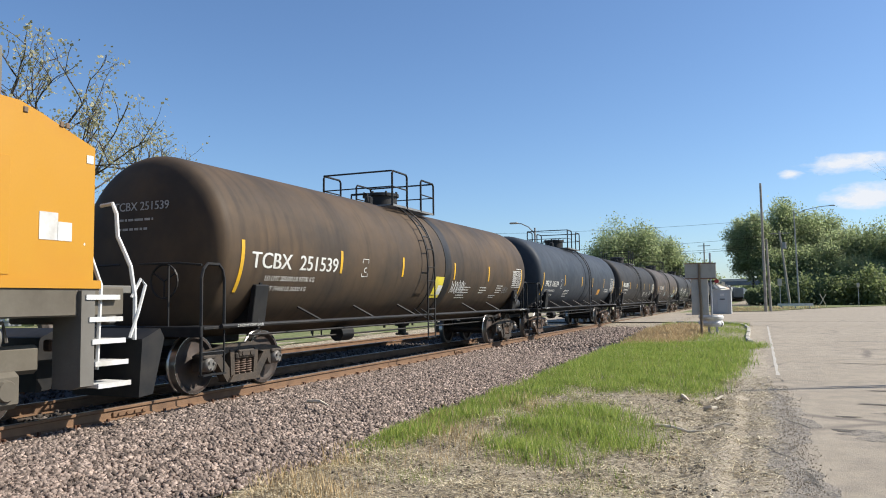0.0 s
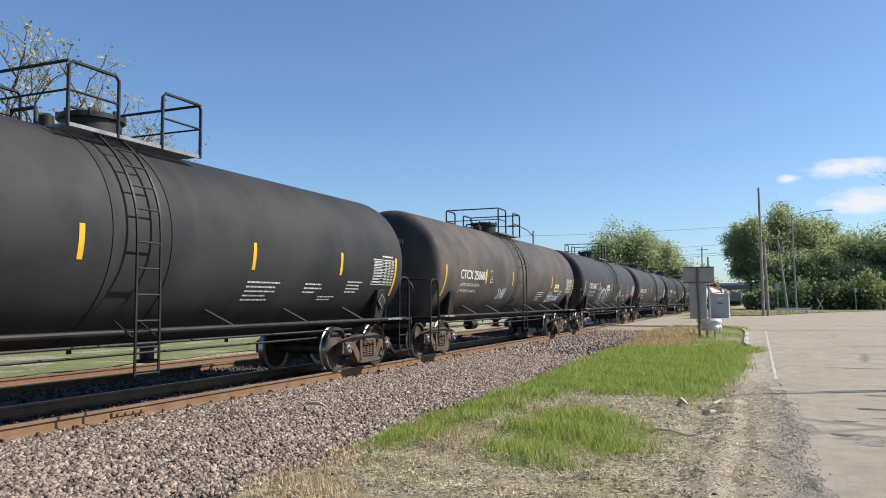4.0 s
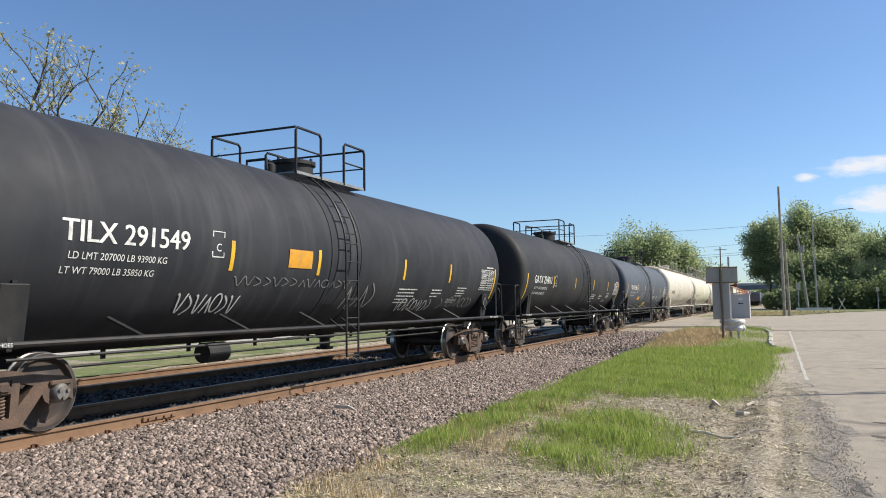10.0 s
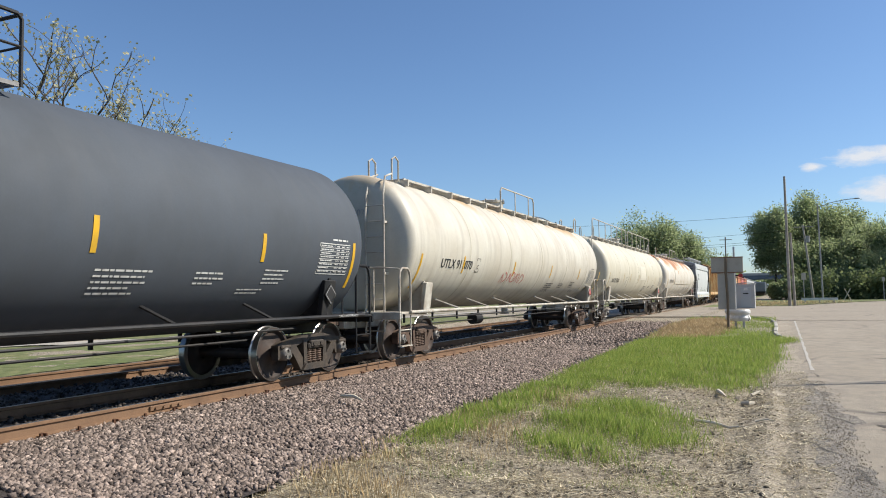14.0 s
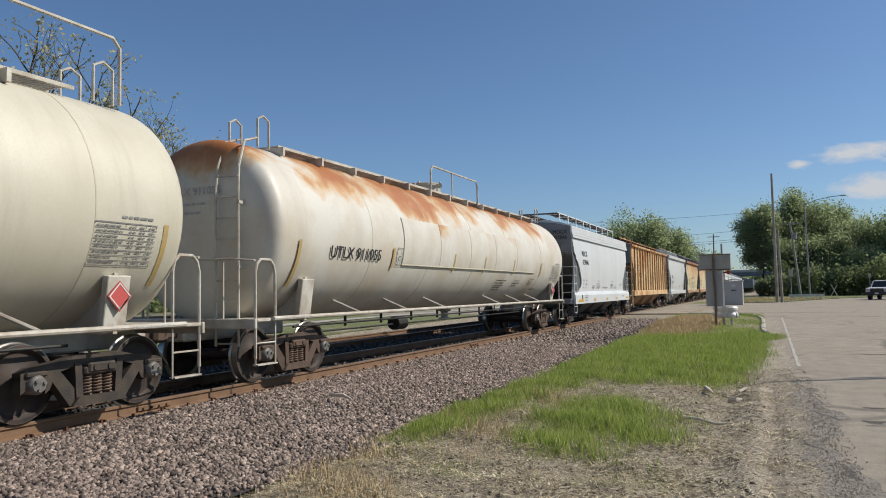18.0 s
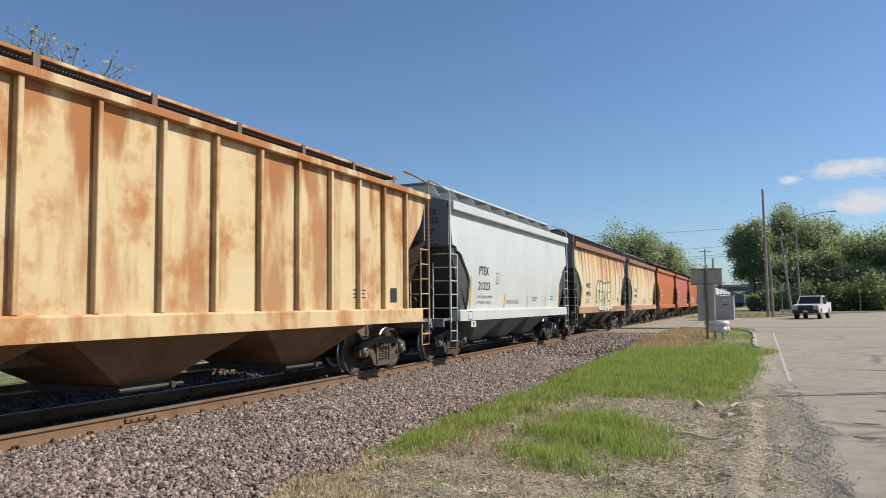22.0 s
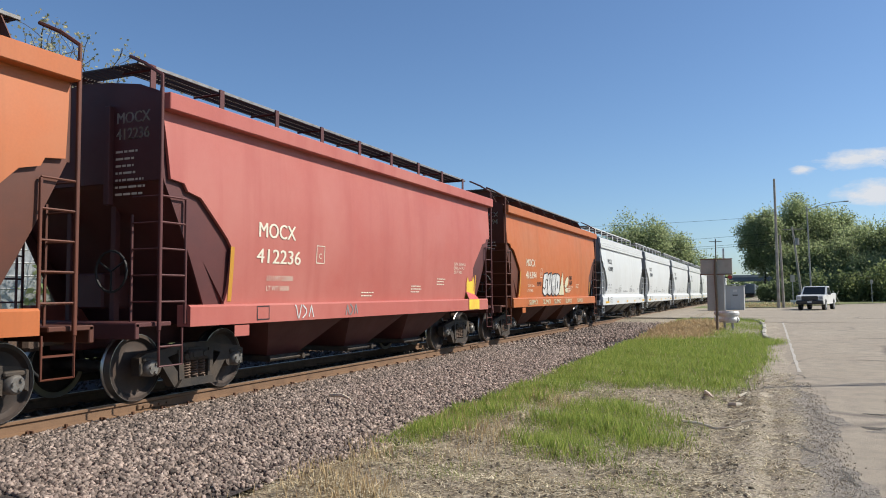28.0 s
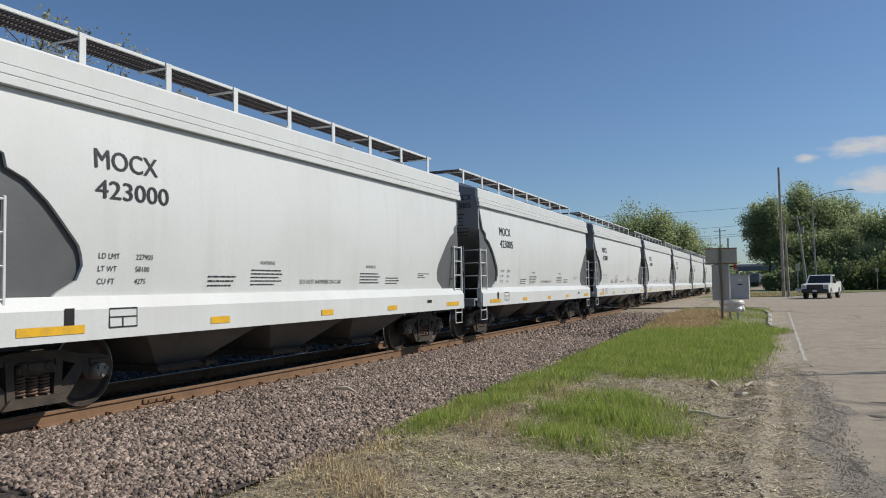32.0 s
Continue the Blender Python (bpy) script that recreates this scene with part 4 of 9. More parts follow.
def sideframe_mesh(mat):
    mb = MB()
    a, b = 0.93, 1.07
    top = [(-1.08, 0.50), (-1.08, 0.60), (-0.95, 0.65), (-0.55, 0.70), (-0.30, 0.755), (0.30, 0.755), (0.55, 0.70), (0.95, 0.65), (1.08, 0.60), (1.08, 0.50), (0.72, 0.53), (0.36, 0.62), (-0.36, 0.62), (-0.72, 0.53)]
    mb.prism(top, 'x', a, b)
    for s in (-1, 1):
        mb.prism([(s * 1.08, 0.36), (s * 1.08, 0.56), (s * 1.015, 0.56), (s * 1.015, 0.40)], 'x', a, b)
        mb.prism([(s * 0.76, 0.34), (s * 0.76, 0.56), (s * 0.62, 0.56), (s * 0.70, 0.38)], 'x', a, b)
        mb.prism([(s * 0.74, 0.56), (s * 0.58, 0.60), (s * 0.27, 0.26), (s * 0.30, 0.14), (s * 0.42, 0.15)], 'x', a, b)
        mb.prism([(s * 0.37, 0.66), (s * 0.27, 0.66), (s * 0.24, 0.20), (s * 0.34, 0.20)], 'x', a - 0.01, b + 0.02)
        mb.box((1.0, s * 0.889, 0.575), (0.22, 0.28, 0.06), 0.015)
    mb.prism([(-0.42, 0.14), (0.42, 0.14), (0.32, 0.25), (-0.32, 0.25)], 'x', a - 0.04, b + 0.05)
    return mb.mesh("side_frame", mat)


def spring_mesh():
    mb = MB()
    pts = [(1.03 + 0.062 * math.cos(t), 0.062 * math.sin(t), 0.25 + 0.26 * t / 44) for t in np.arange(0, 44, 0.95)]
    mb.tube(pts, 0.014, 4)
    return mb.mesh("spring", m_spring, 50)


def bolster_mesh(mat):
    mb = MB()
    mb.box((0, 0, 0.62), (2.16, 0.34, 0.18), 0.03)
    mb.box((0, 0, 0.55), (2.26, 0.50, 0.10), 0.02)
    mb.rev([(0.70, 0.20), (0.78, 0.20)], 'z', 20)
    for q in (-1, 1):
        mb.box((q * 1.07, 0, 0.585), (0.16, 0.42, 0.12), 0.02)
        for d in (-0.11, 0.11):
            mb.rev([(q * 1.15, 0.045), (q * 1.165, 0.04)], 'x', 10, (0, d, 0.585))
    for s in (-1, 1):
        mb.box((0, s * 0.36, 0.36), (1.6, 0.09, 0.11), 0.01)
        mb.tube([(-0.6, s * 0.36, 0.36), (0.0, s * 0.10, 0.45), (0.6, s * 0.36, 0.36)], 0.022, 6)
        for q in (-1, 1):
            mb.box((q * 0.75, s * 0.425, 0.42), (0.09, 0.05, 0.30), 0.012)
    return mb.mesh("truck_bolster", mat)


WHEELS = []


def truck(parent, y, rusty=False):
    mat = m_iron_rust if rusty else m_iron
    key = "rusty" if rusty else "grey"
    t = part("truck", shared("bolster" + key, lambda: bolster_mesh(mat)), mat, parent, "four-wheel freight truck", pose(0, y, 0))
    fr = shared("frame" + key, lambda: sideframe_mesh(mat))
    sp = shared("spring", spring_mesh)
    wh = shared("wheelset", wheelset_mesh)
    for s in (0, 180):
        part("side_frame", fr, mat, t, at=pose(0, 0, 0, 0, 0, s))
        for cy in (-0.155, 0.0, 0.155):
            part("spring", sp, m_spring, t, at=pose(0, cy, 0, 0, 0, s))
    for s in (-1, 1):
        w = part("wheelset", wh, m_wheel, t, "steel wheels on an axle", pose(0, s * 0.889, 0.457))
        WHEELS.append((w, s))
    return t


def coupler(parent, y, d):
    """d is the way towards the next car."""
    def make():
        mb = MB().box((0, -0.45, 0.86), (0.14, 0.75, 0.16), 0.02)
        mb.box((0.03, -0.07, 0.86), (0.30, 0.22, 0.26), 0.05)
        mb.box((-0.13, 0.05, 0.86), (0.10, 0.18, 0.24), 0.03)
        return mb.mesh("coupler", m_iron_rust)
    part("coupler", shared("coupler", make), m_iron_rust, parent, at=pose(0, y, 0, 0, 0, 0 if d > 0 else 180))

    def hose():
        pts = [(0.32, -0.55, 0.80), (0.33, -0.35, 0.70), (0.30, -0.15, 0.48), (0.22, 0.0, 0.40)]
        return MB().tube(pts, 0.022, 6).mesh("brake_hose", m_hose, 60)
    part("brake_hose", shared("hose", hose), m_hose, parent, at=pose(0, y, 0, 0, 0, 0 if d > 0 else 180))


# ---- tank cars ----
# dished tank heads: distance of the shoulder from the coupler, depth, tightness of the knuckle
HEAD_IN, HEAD_DEEP, HEAD_POW = 1.37, 0.46, 3.8


def tank_shell(R, L, z0, ins=(HEAD_IN, HEAD_IN)):
    ya, yb = L / 2 - ins[0], L / 2 - ins[1]
    head = []
    for k in range(25):
        t = math.pi / 2 * k / 24
        head.append((HEAD_DEEP * math.cos(t) ** (2 / HEAD_POW), max(0.001, R * math.sin(t) ** (2 / HEAD_POW))))
    n = 16
    prof = [(-ya - d, q) for d, q in head] + [(-ya + (ya + yb) * k / n, R) for k in range(1, n)] + [(yb + d, q) for d, q in head[::-1]]
    return MB().rev(prof, 'y', 56, (0, 0, z0))


def arc_pts(R, z0, a0, a1, y, n=14, off=0.0):
    return [((R + off) * math.cos(a0 + (a1 - a0) * k / n), y, z0 + (R + off) * math.sin(a0 + (a1 - a0) * k / n)) for k in range(n + 1)]


def platform_words(x, y, z):
    tm = text_mesh("2 INCH HF COMP SHOES", 0.042, m_letter)
    mb = MB()
    mb.v = [(x + 0.034, y + v.co.y, z - 0.045 + v.co.z) for v in tm.vertices]
    mb.f = [tuple(p.vertices) for p in tm.polygons]
    return mb


def tank_car(u0, u1, R, z0, shell_mat, trim_mat, label, name_text, opts, idx):
    L = u1 - u0
    o = lambda y: y - L / 2
    rng = random.Random(idx * 13 + 5)
    car = thing("tank_car", label, "tank car", pose(TRACK_X, (u0 + u1) / 2, 0), "cars of the freight train")
    part("shell", tank_shell(R, L, z0, opts.get("heads", (HEAD_IN, HEAD_IN))).mesh("shell", shell_mat, 40), shell_mat, car, opts.get("shell_label", ""))
    rusty = opts.get("rusty_truck", False)
    for s in (-1, 1):
        truck(car, s * (L / 2 - opts.get("truck_in", 2.08)), rusty)
        coupler(car, s * L / 2, s)
        # draft sill, end platform, saddles
        part("draft_sill", MB().box((0, s * (L / 2 - 1.75), 0.86), (0.42, 2.7, 0.30), 0.03), trim_mat, car)
        part("end_platform", MB().box((0, s * (L / 2 - 0.95), 1.04), (2.9, 0.62, 0.05), 0.01), trim_mat, car)
        part("end_beam", MB().box((0, s * (L / 2 - 0.60), 0.99), (2.9, 0.06, 0.16), 0.01), trim_mat, car)
        for q in (-1, 1):
            mb = MB()
            yy = s * (L / 2 - 2.1)
            ax = math.sqrt(max(0.01, (R + 0.01) ** 2 - (1.72 - z0) ** 2))
            outer = [(q * 1.36, 0.98), (q * 1.36, 1.22), (q * min(1.5, ax + 0.02), 1.74), (q * (ax - 0.10), 1.74), (q * math.sqrt(max(0.01, R * R - (1.25 - z0) ** 2)), 1.25), (q * 0.3, z0 - R + 0.02), (q * 0.3, 0.98)]
            mb.prism(outer, 'y', yy - 0.03, yy + 0.03)
            mb.box((q * 1.34, yy, 1.36), (0.10, 0.36, 0.70), 0.01, Matrix.Rotation(radians(q * 8), 4, 'Y'))
            part("saddle", mb, trim_mat, car, "steel saddle bracket under the tank")
        # end railing
        for q in (-1, 1):
            mb = MB()
            x = q * 1.40
            e = s * (L / 2 - 0.64)
            f = s * (L / 2 - 1.16)
            mb.tube([(x, e, 0.45), (x, e, 1.78), (x, e + (f - e) * 0.08, 1.92), (x, e + (f - e) * 0.25, 2.0), (x, f - (f - e) * 0.25, 2.0), (x, f - (f - e) * 0.08, 1.92), (x, f, 1.78), (x, f, 1.02)], 0.024, 6)
            mb.tube([(x, e, 1.98), (q * 0.95, e, 2.02), (q * 0.2, e, 2.02)], 0.018, 5)
            mb.tube([(q * 0.78, e, 1.0), (q * 0.78, e, 1.98)], 0.018, 5)
            part("end_railing", mb, opts.get("rail_mat", trim_mat), car)
            mb = MB().tube([(x, e, 1.0), (x, e, 0.34), (x, f, 0.34), (x, f, 1.0)], 0.016, 5)
            mb.box((x, (e + f) / 2, 0.345), (0.10, abs(f - e), 0.02))
            mb.tube([(x, e, 0.68), (x, f, 0.68)], 0.014, 5)
            part("sill_step", mb, opts.get("rail_mat", trim_mat), car)
    # side rails with slanting brackets
    for q in (-1, 1):
        mb = MB().tube([(q * 1.48, o(1.0), 1.06), (q * 1.48, o(L - 1.0), 1.06)], 0.035, 8)
        part("side_rail", mb, opts.get("rail_mat", trim_mat), car, "long pipe along the car's side")
        ax = math.sqrt(max(0.1, R * R - (1.30 - z0) ** 2))
        for y in np.arange(3.6, L - 3.2, opts.get("brk", 2.1)):
            if abs(y - L / 2) < 0.9:
                continue
            mb = MB().tube([(q * (ax - 0.02), o(y), 1.34), (q * 1.48, o(y + 0.28), 1.06)], 0.026, 6)
            part("rail_bracket", mb, opts.get("rail_mat", trim_mat), car)
    # top platform, manway and railings at mid length
    zt = z0 + R
    pm = opts.get("top_mat", trim_mat)
    if not opts.get("long_walk"):
        c0, c1 = o(L / 2 - 1.25), o(L / 2 + 1.25)
        for q in (-1, 1):
            mb = MB()
            for k in range(36):
                y = c0 + (c1 - c0) * (k + 0.5) / 36
                mb.box((q * 0.68, y, zt - 0.10), (0.52, 0.028, 0.03))
            for x in (0.42, 0.94):
                mb.box((q * x, (c0 + c1) / 2, zt - 0.10), (0.03, c1 - c0, 0.05))
            part("platform", mb, m_grate, car, "open steel grating platform")
            mb = MB()
            x, h = q * 0.95, zt + 0.72
            g = 0.42
            mb.tube([(x, c0, zt - 0.12), (x, c0, h - 0.06), (x, c0 + 0.06, h), (x, -g - 0.06, h), (x, -g, h - 0.06), (x, -g, zt - 0.12)], 0.026, 6)
            mb.tube([(x, c0, zt + 0.34), (x, -g, zt + 0.34)], 0.018, 5)
            part("platform_railing", mb, pm, car)
            mb = MB()
            mb.tube([(x, g, zt - 0.12), (x, g, h - 0.06), (x, g + 0.06, h), (x, c1 - 0.06, h), (x, c1, h - 0.06), (x, c1, zt - 0.12)], 0.026, 6)
            mb.tube([(x, g, zt + 0.34), (x, c1, zt + 0.34)], 0.018, 5)
            part("platform_railing", mb, pm, car)
        for e in (c0, c1):
            mb = MB().tube([(-0.95, e, zt + 0.72), (0.95, e, zt + 0.72)], 0.022, 6)
            mb.tube([(-0.95, e, zt + 0.34), (0.95, e, zt + 0.34)], 0.016, 5)
            part("platform_railing", mb, pm, car)
    else:
        mb = MB()
        w0, w1 = o(2.2), o(L - 2.2)
        for k in range(int((w1 - w0) / 0.07)):
            mb.box((0.50, w0 + k * 0.07, zt - 0.02), (0.46, 0.028, 0.02))
        for x in (0.28, 0.73):
            mb.box((x, (w0 + w1) / 2, zt - 0.02), (0.03, w1 - w0, 0.05))
        for y in np.arange(w0, w1, 1.3):
            mb.box((0.62, y, zt - 0.12), (0.5, 0.06, 0.16))
        part("running_board", mb, opts.get("top_mat", m_grate), car, "long steel walkway on top of the tank")
        h = zt + opts.get("walk_h", 0.85)
        spans = opts["long_walk"]
        for a, b in spans:
            mb = MB().tube([(0.78, o(a), zt - 0.1), (0.78, o(a), h - 0.12), (0.78, o(a + 0.12), h), (0.78, o(b - 0.12), h), (0.78, o(b), h - 0.12), (0.78, o(b), zt - 0.1)], 0.026, 6)
            for y in np.arange(a + 1.45, b - 0.6, 1.45):
                mb.tube([(0.78, o(y), zt - 0.1), (0.78, o(y), h)], 0.02, 5)
            part("walkway_railing", mb, opts.get("rail_mat", trim_mat), car)
        for e in (o(1.75), o(L - 1.75)):
            for x in (0.15, 0.75):
                mb = MB().tube([(x, e - 0.16, zt - 0.12), (x, e - 0.16, zt + 0.36), (x, e, zt + 0.44), (x, e + 0.16, zt + 0.36), (x, e + 0.16, zt - 0.12)], 0.022, 6)
                part("grab_iron", mb, opts.get("rail_mat", trim_mat), car)
    mw = MB().rev([(zt - 0.15, 0.42), (zt + 0.26, 0.42), (zt + 0.27, 0.47), (zt + 0.34, 0.47), (zt + 0.36, 0.40), (zt + 0.40, 0.1)], 'z', 28, (0, o(L / 2), 0))
    for k in range(8):
        a = 0.785 * k
        mw.box((0.45 * math.cos(a), o(L / 2) + 0.45 * math.sin(a), zt + 0.33), (0.05, 0.05, 0.12), 0.01)
    part("manway", mw, opts.get("dome_mat", trim_mat), car, "round manway with bolted lid", smooth=40)
    mb = MB().rev([(zt - 0.1, 0.10), (zt + 0.16, 0.10), (zt + 0.2, 0.05)], 'z', 12, (0.1, o(L / 2) - 0.85, 0))
    part("safety_valve", mb, opts.get("dome_mat", trim_mat), car, smooth=40)
    part("valve_box", MB().box((0.0, o(L / 2) + 0.85, zt + 0.02), (0.3, 0.28, 0.2), 0.03), opts.get("dome_mat", trim_mat), car)
    mb = MB()
    mb.tube([(-0.25, o(L / 2) - 1.1, zt), (-0.25, o(L / 2) - 1.1, zt + 0.22), (0.2, o(L / 2) - 1.1, zt + 0.22), (0.2, o(L / 2) - 1.1, zt)], 0.03, 6)
    part("vent_pipe", mb, opts.get("dome_mat", trim_mat), car)
    # ladder bent over the shell
    ly = L / 2 + opts.get("ladder_dy", -0.5)
    for q in () if opts.get("end_ladder") else (-1, 1):
        mb = MB()
        a0, a1 = 0.16, 1.08
        for dy in (-0.21, 0.21):
            pts = [(q * (R + 0.12), o(ly + dy), 0.50), (q * (R + 0.12), o(ly + dy), z0)]
            pts += [(q * p[0], p[1], p[2]) for p in arc_pts(R, z0, a0, a1, o(ly + dy), 10, 0.12)]
            mb.tube(pts, 0.020, 5)
        for z in np.arange(0.52, z0 + 0.2, 0.34):
            mb.tube([(q * (R + 0.12), o(ly - 0.21), z), (q * (R + 0.12), o(ly + 0.21), z)], 0.013, 5)
        for a in np.arange(a0 + 0.05, a1, 0.2):
            x, z = (R + 0.12) * math.cos(a), z0 + (R + 0.12) * math.sin(a)
            mb.tube([(q * x, o(ly - 0.21), z), (q * x, o(ly + 0.21), z)], 0.013, 5)
        for dy in (-0.21, 0.21):
            mb.tube([(q * (R + 0.12), o(ly + dy), 0.95), (q * (R - 0.25), o(ly + dy), 1.2)], 0.016, 5)
        part("ladder", mb, trim_mat, car, "steel ladder bent over the tank")
    if opts.get("end_ladder"):
        for s in (-1, 1):
            e = s * (L / 2 - 0.80)
            lm_ = opts.get("rail_mat", trim_mat)
            for x in (0.50, 0.95):
                pts = [(s * -x, e, 0.62), (s * -x, e, z0 + 0.55), (s * -x * 0.95, e - s * 0.08, z0 + 1.0), (s * -x * 0.85, e - s * 0.35, zt - 0.1), (s * -x * 0.8, e - s * 0.75, zt + 0.02)]
                part("ladder_stile", MB().tube(pts, 0.022, 6), lm_, car)
            for z in np.arange(0.66, z0 + 1.0, 0.34):
                part("rung", MB().tube([(s * -0.50, e, z), (s * -0.95, e, z)], 0.014, 5), lm_, car)
            for z in (1.9, z0 + 0.4):
                part("ladder_bracket", MB().box((s * -0.95, e - s * 0.2, z), (0.05, 0.42, 0.05)), lm_, car)
    # air reservoir and brake valves on the end platforms
    if opts.get("reservoir"):
        yy = o(L - 1.62)
        part("air_reservoir", MB().rev([(yy - 0.50, 0.02), (yy - 0.49, 0.12), (yy - 0.42, 0.185), (yy + 0.42, 0.185), (yy + 0.49, 0.12), (yy + 0.50, 0.02)], 'y', 18, (1.12, 0, 1.26)), m_reservoir, car, "dark grey air reservoir on the end platform", smooth=40)
        for d in (-0.28, 0.28):
            part("reservoir_strap", MB().rev([(yy + d - 0.025, 0.19), (yy + d + 0.025, 0.19)], 'y', 18, (1.12, 0, 1.26)), m_black, car)
    if opts.get("valves"):
        for k, (x, y, z, d) in enumerate(((1.18, 1.60, 1.24, 0.16), (1.20, 1.80, 1.30, 0.12), (1.06, 1.46, 1.20, 0.13))):
            mb = MB().box((x, o(y), z), (d, d * 1.1, d * 1.3), 0.02).rev([(o(y) - d * 0.8, d * 0.35), (o(y) + d * 0.8, d * 0.35)], 'y', 10, (x + 0.05, 0, z))
            part("control_valve", mb, m_reservoir, car, "brake control valve", smooth=30)
        for k in range(3):
            pts = [(1.15, o(1.75), 1.12 + 0.09 * k), (1.0, o(1.2), 1.14 + 0.09 * k), (0.6, o(0.9), 1.16 + 0.08 * k), (-0.6, o(0.88), 1.16 + 0.08 * k)]
            part("brake_pipe", MB().tube(pts, 0.014, 5), m_reservoir, car)
    for y in (1.35, L - 1.95):
        part("lettering", platform_words(1.482, o(y), 1.085), m_letter, car, "white stencilled words on the end platform")
    # girth bands either side of the ladder
    for y, w in opts.get("bands", ((ly - 0.45, 0.10), (ly + 0.6, 0.10))):
        bh = 0.012 if w > 0.05 else 0.003
        mb = MB().rev([(o(y) - w / 2, R), (o(y) - w / 2, R + bh), (o(y) + w / 2, R + bh), (o(y) + w / 2, R)], 'y', 56, (0, 0, z0))
        part("girth_band", mb.mesh("girth_band", opts.get("band_mat", shell_mat), 30), shell_mat, car)
    # bottom outlet, brake gear
    mb = MB().rev([(z0 - R - 0.28, 0.11), (z0 - R - 0.10, 0.11), (z0 - R - 0.08, 0.2), (z0 - R + 0.03, 0.2)], 'z', 14, (0, o(L / 2 + 1.2), 0))
    mb.box((0, o(L / 2 + 1.2), z0 - R - 0.3), (0.28, 0.28, 0.06), 0.02)
    part("bottom_outlet", mb, trim_mat, car, smooth=40)
    mb = MB().rev([(o(L / 2 - 3.2), 0.16), (o(L / 2 - 2.7), 0.16)], 'y', 14, (0.55, 0, 0.72))
    mb.tube([(0.55, o(2.6), 0.70), (0.55, o(L - 2.6), 0.70)], 0.02, 5)
    mb.tube([(-0.9, o(2.4), 0.92), (-0.9, o(L - 2.4), 0.92)], 0.03, 6)
    mb.tube([(0.9, o(2.4), 0.86), (0.9, o(L - 2.4), 0.86)], 0.022, 6)
    for y in np.arange(3.5, L - 3, 1.9):
        mb.box((-0.9, o(y), 0.80), (0.04, 0.07, 0.30))
    part("brake_rigging", mb, m_black, car)
    mb = MB()
    wy = o(0.72)
    ring = [(0.62 + 0.26 * math.cos(t), wy, 1.75 + 0.26 * math.sin(t)) for t in np.arange(0, 6.28, 0.35)]
    mb.tube(ring, 0.018, 5, closed=True)
    for t in (0.5, 2.6, 4.7):
        mb.tube([(0.62, wy, 1.75), (0.62 + 0.26 * math.cos(t), wy, 1.75 + 0.26 * math.sin(t))], 0.014, 5)
    if not opts.get("long_walk"):
        part("brake_wheel", mb, m_black, car)
    # lettering and reflective strips on the near side
    lm = opts.get("letter_mat", m_letter)
    off = opts.get("off", 0.006)
    hh = opts.get("text_h", 0.27)
    tm = text_mesh(name_text, hh, opts.get("number_mat", lm))
    width = max((v.co.y for v in tm.vertices), default=1)
    ty = opts.get("text_y", 2.5)
    number = MB()
    number.v = [(v.co.x, v.co.y * opts.get("text_w", width) / width, v.co.z) for v in tm.vertices]
    number.f = [tuple(p.vertices) for p in tm.polygons]
    width = opts.get("text_w", width)
    part("lettering", wrap(number, R, z0, off, o(ty), opts.get("text_z", 2.07)), opts.get("number_mat", lm), car, "painted car number")
    small = opts.get("small", ("LD LMT 205600 LB 93250 KG", "LT WT 80400 LB 36400 KG"))
    for k, s in enumerate(small):
        part("lettering", wrap(text_mesh(s, 0.085, lm), R, z0, off, o(ty + opts.get("small_dy", 0.12) - 0.07 * k), opts.get("text_z", 2.07) - 0.20 - 0.17 * k), lm, car)
    c_y = opts.get("c_y", ty + width + 0.45)
    part("lettering", wrap(text_mesh("C", 0.11, lm), R, z0, off, o(c_y + 0.06), opts.get("text_z", 2.07) + 0.02), lm, car)
    mb = MB()
    for pts in ([(0, 0), (0.24, 0), (0.24, 0.36), (0, 0.36), (0, 0)],):
        mb = ribbon(pts, 0.02)
    part("lettering", wrap(mb, R, z0, off, o(c_y), opts.get("text_z", 2.07) - 0.06), lm, car)
    sm = opts.get("strip_mat", m_yellow)
    for y in opts.get("strips", (1.42, 4.62, 7.3, 10.8, 13.9, L - 1.55)):
        ends = y < 2 or y > L - 2
        h = 0.86 if ends else 0.44
        z = 1.58 if ends else 1.96
        mb = MB()
        n = 8
        for k in range(n):
            zz, z2 = h * k / n, h * (k + 1) / n
            mb.add([(0, 0, zz), (0, 0.085, zz), (0, 0.085, z2), (0, 0, z2)], [(0, 1, 2, 3)])
        part("reflective_strip", wrap(mb, R, z0, off, o(y), z), sm, car, "yellow reflective strip")
    for y, z, lines, h in opts.get("prints", ((L / 2 + 1.9, 1.78, (0.9, 0.8, 0.85, 0.6, 0.7), 0.045), (L / 2 + 3.6, 1.78, (0.55, 0.6, 0.4), 0.045), (L / 2 + 5.1, 1.85, (0.6, 0.5, 0.55, 0.45), 0.04), (L - 4.5, 1.55, (0.6, 0.5), 0.035))):
        part("lettering", wrap(bars(lines, h, h * 0.8, rng), R, z0, off, o(y), z), lm, car, "small stencilled print")
    # test record panel
    rec = opts.get("rec_in", 2.6)
    tl = lm if lm is m_letter else m_letter_dim
    mb = bars((0.36, 0.40, 0.33, 0.42, 0.38, 0.40, 0.30, 0.36), 0.032, 0.032, rng)
    for k in range(3):
        b2 = bars([0.10] * 8, 0.03, 0.034, rng)
        mb.add([(p[0], p[1] + 0.50 + 0.16 * k, p[2]) for p in b2.v], b2.f)
    part("lettering", wrap(mb, R, z0, off + 0.002, o(L - rec + 0.03), 2.31), tl, car, "printed test record")
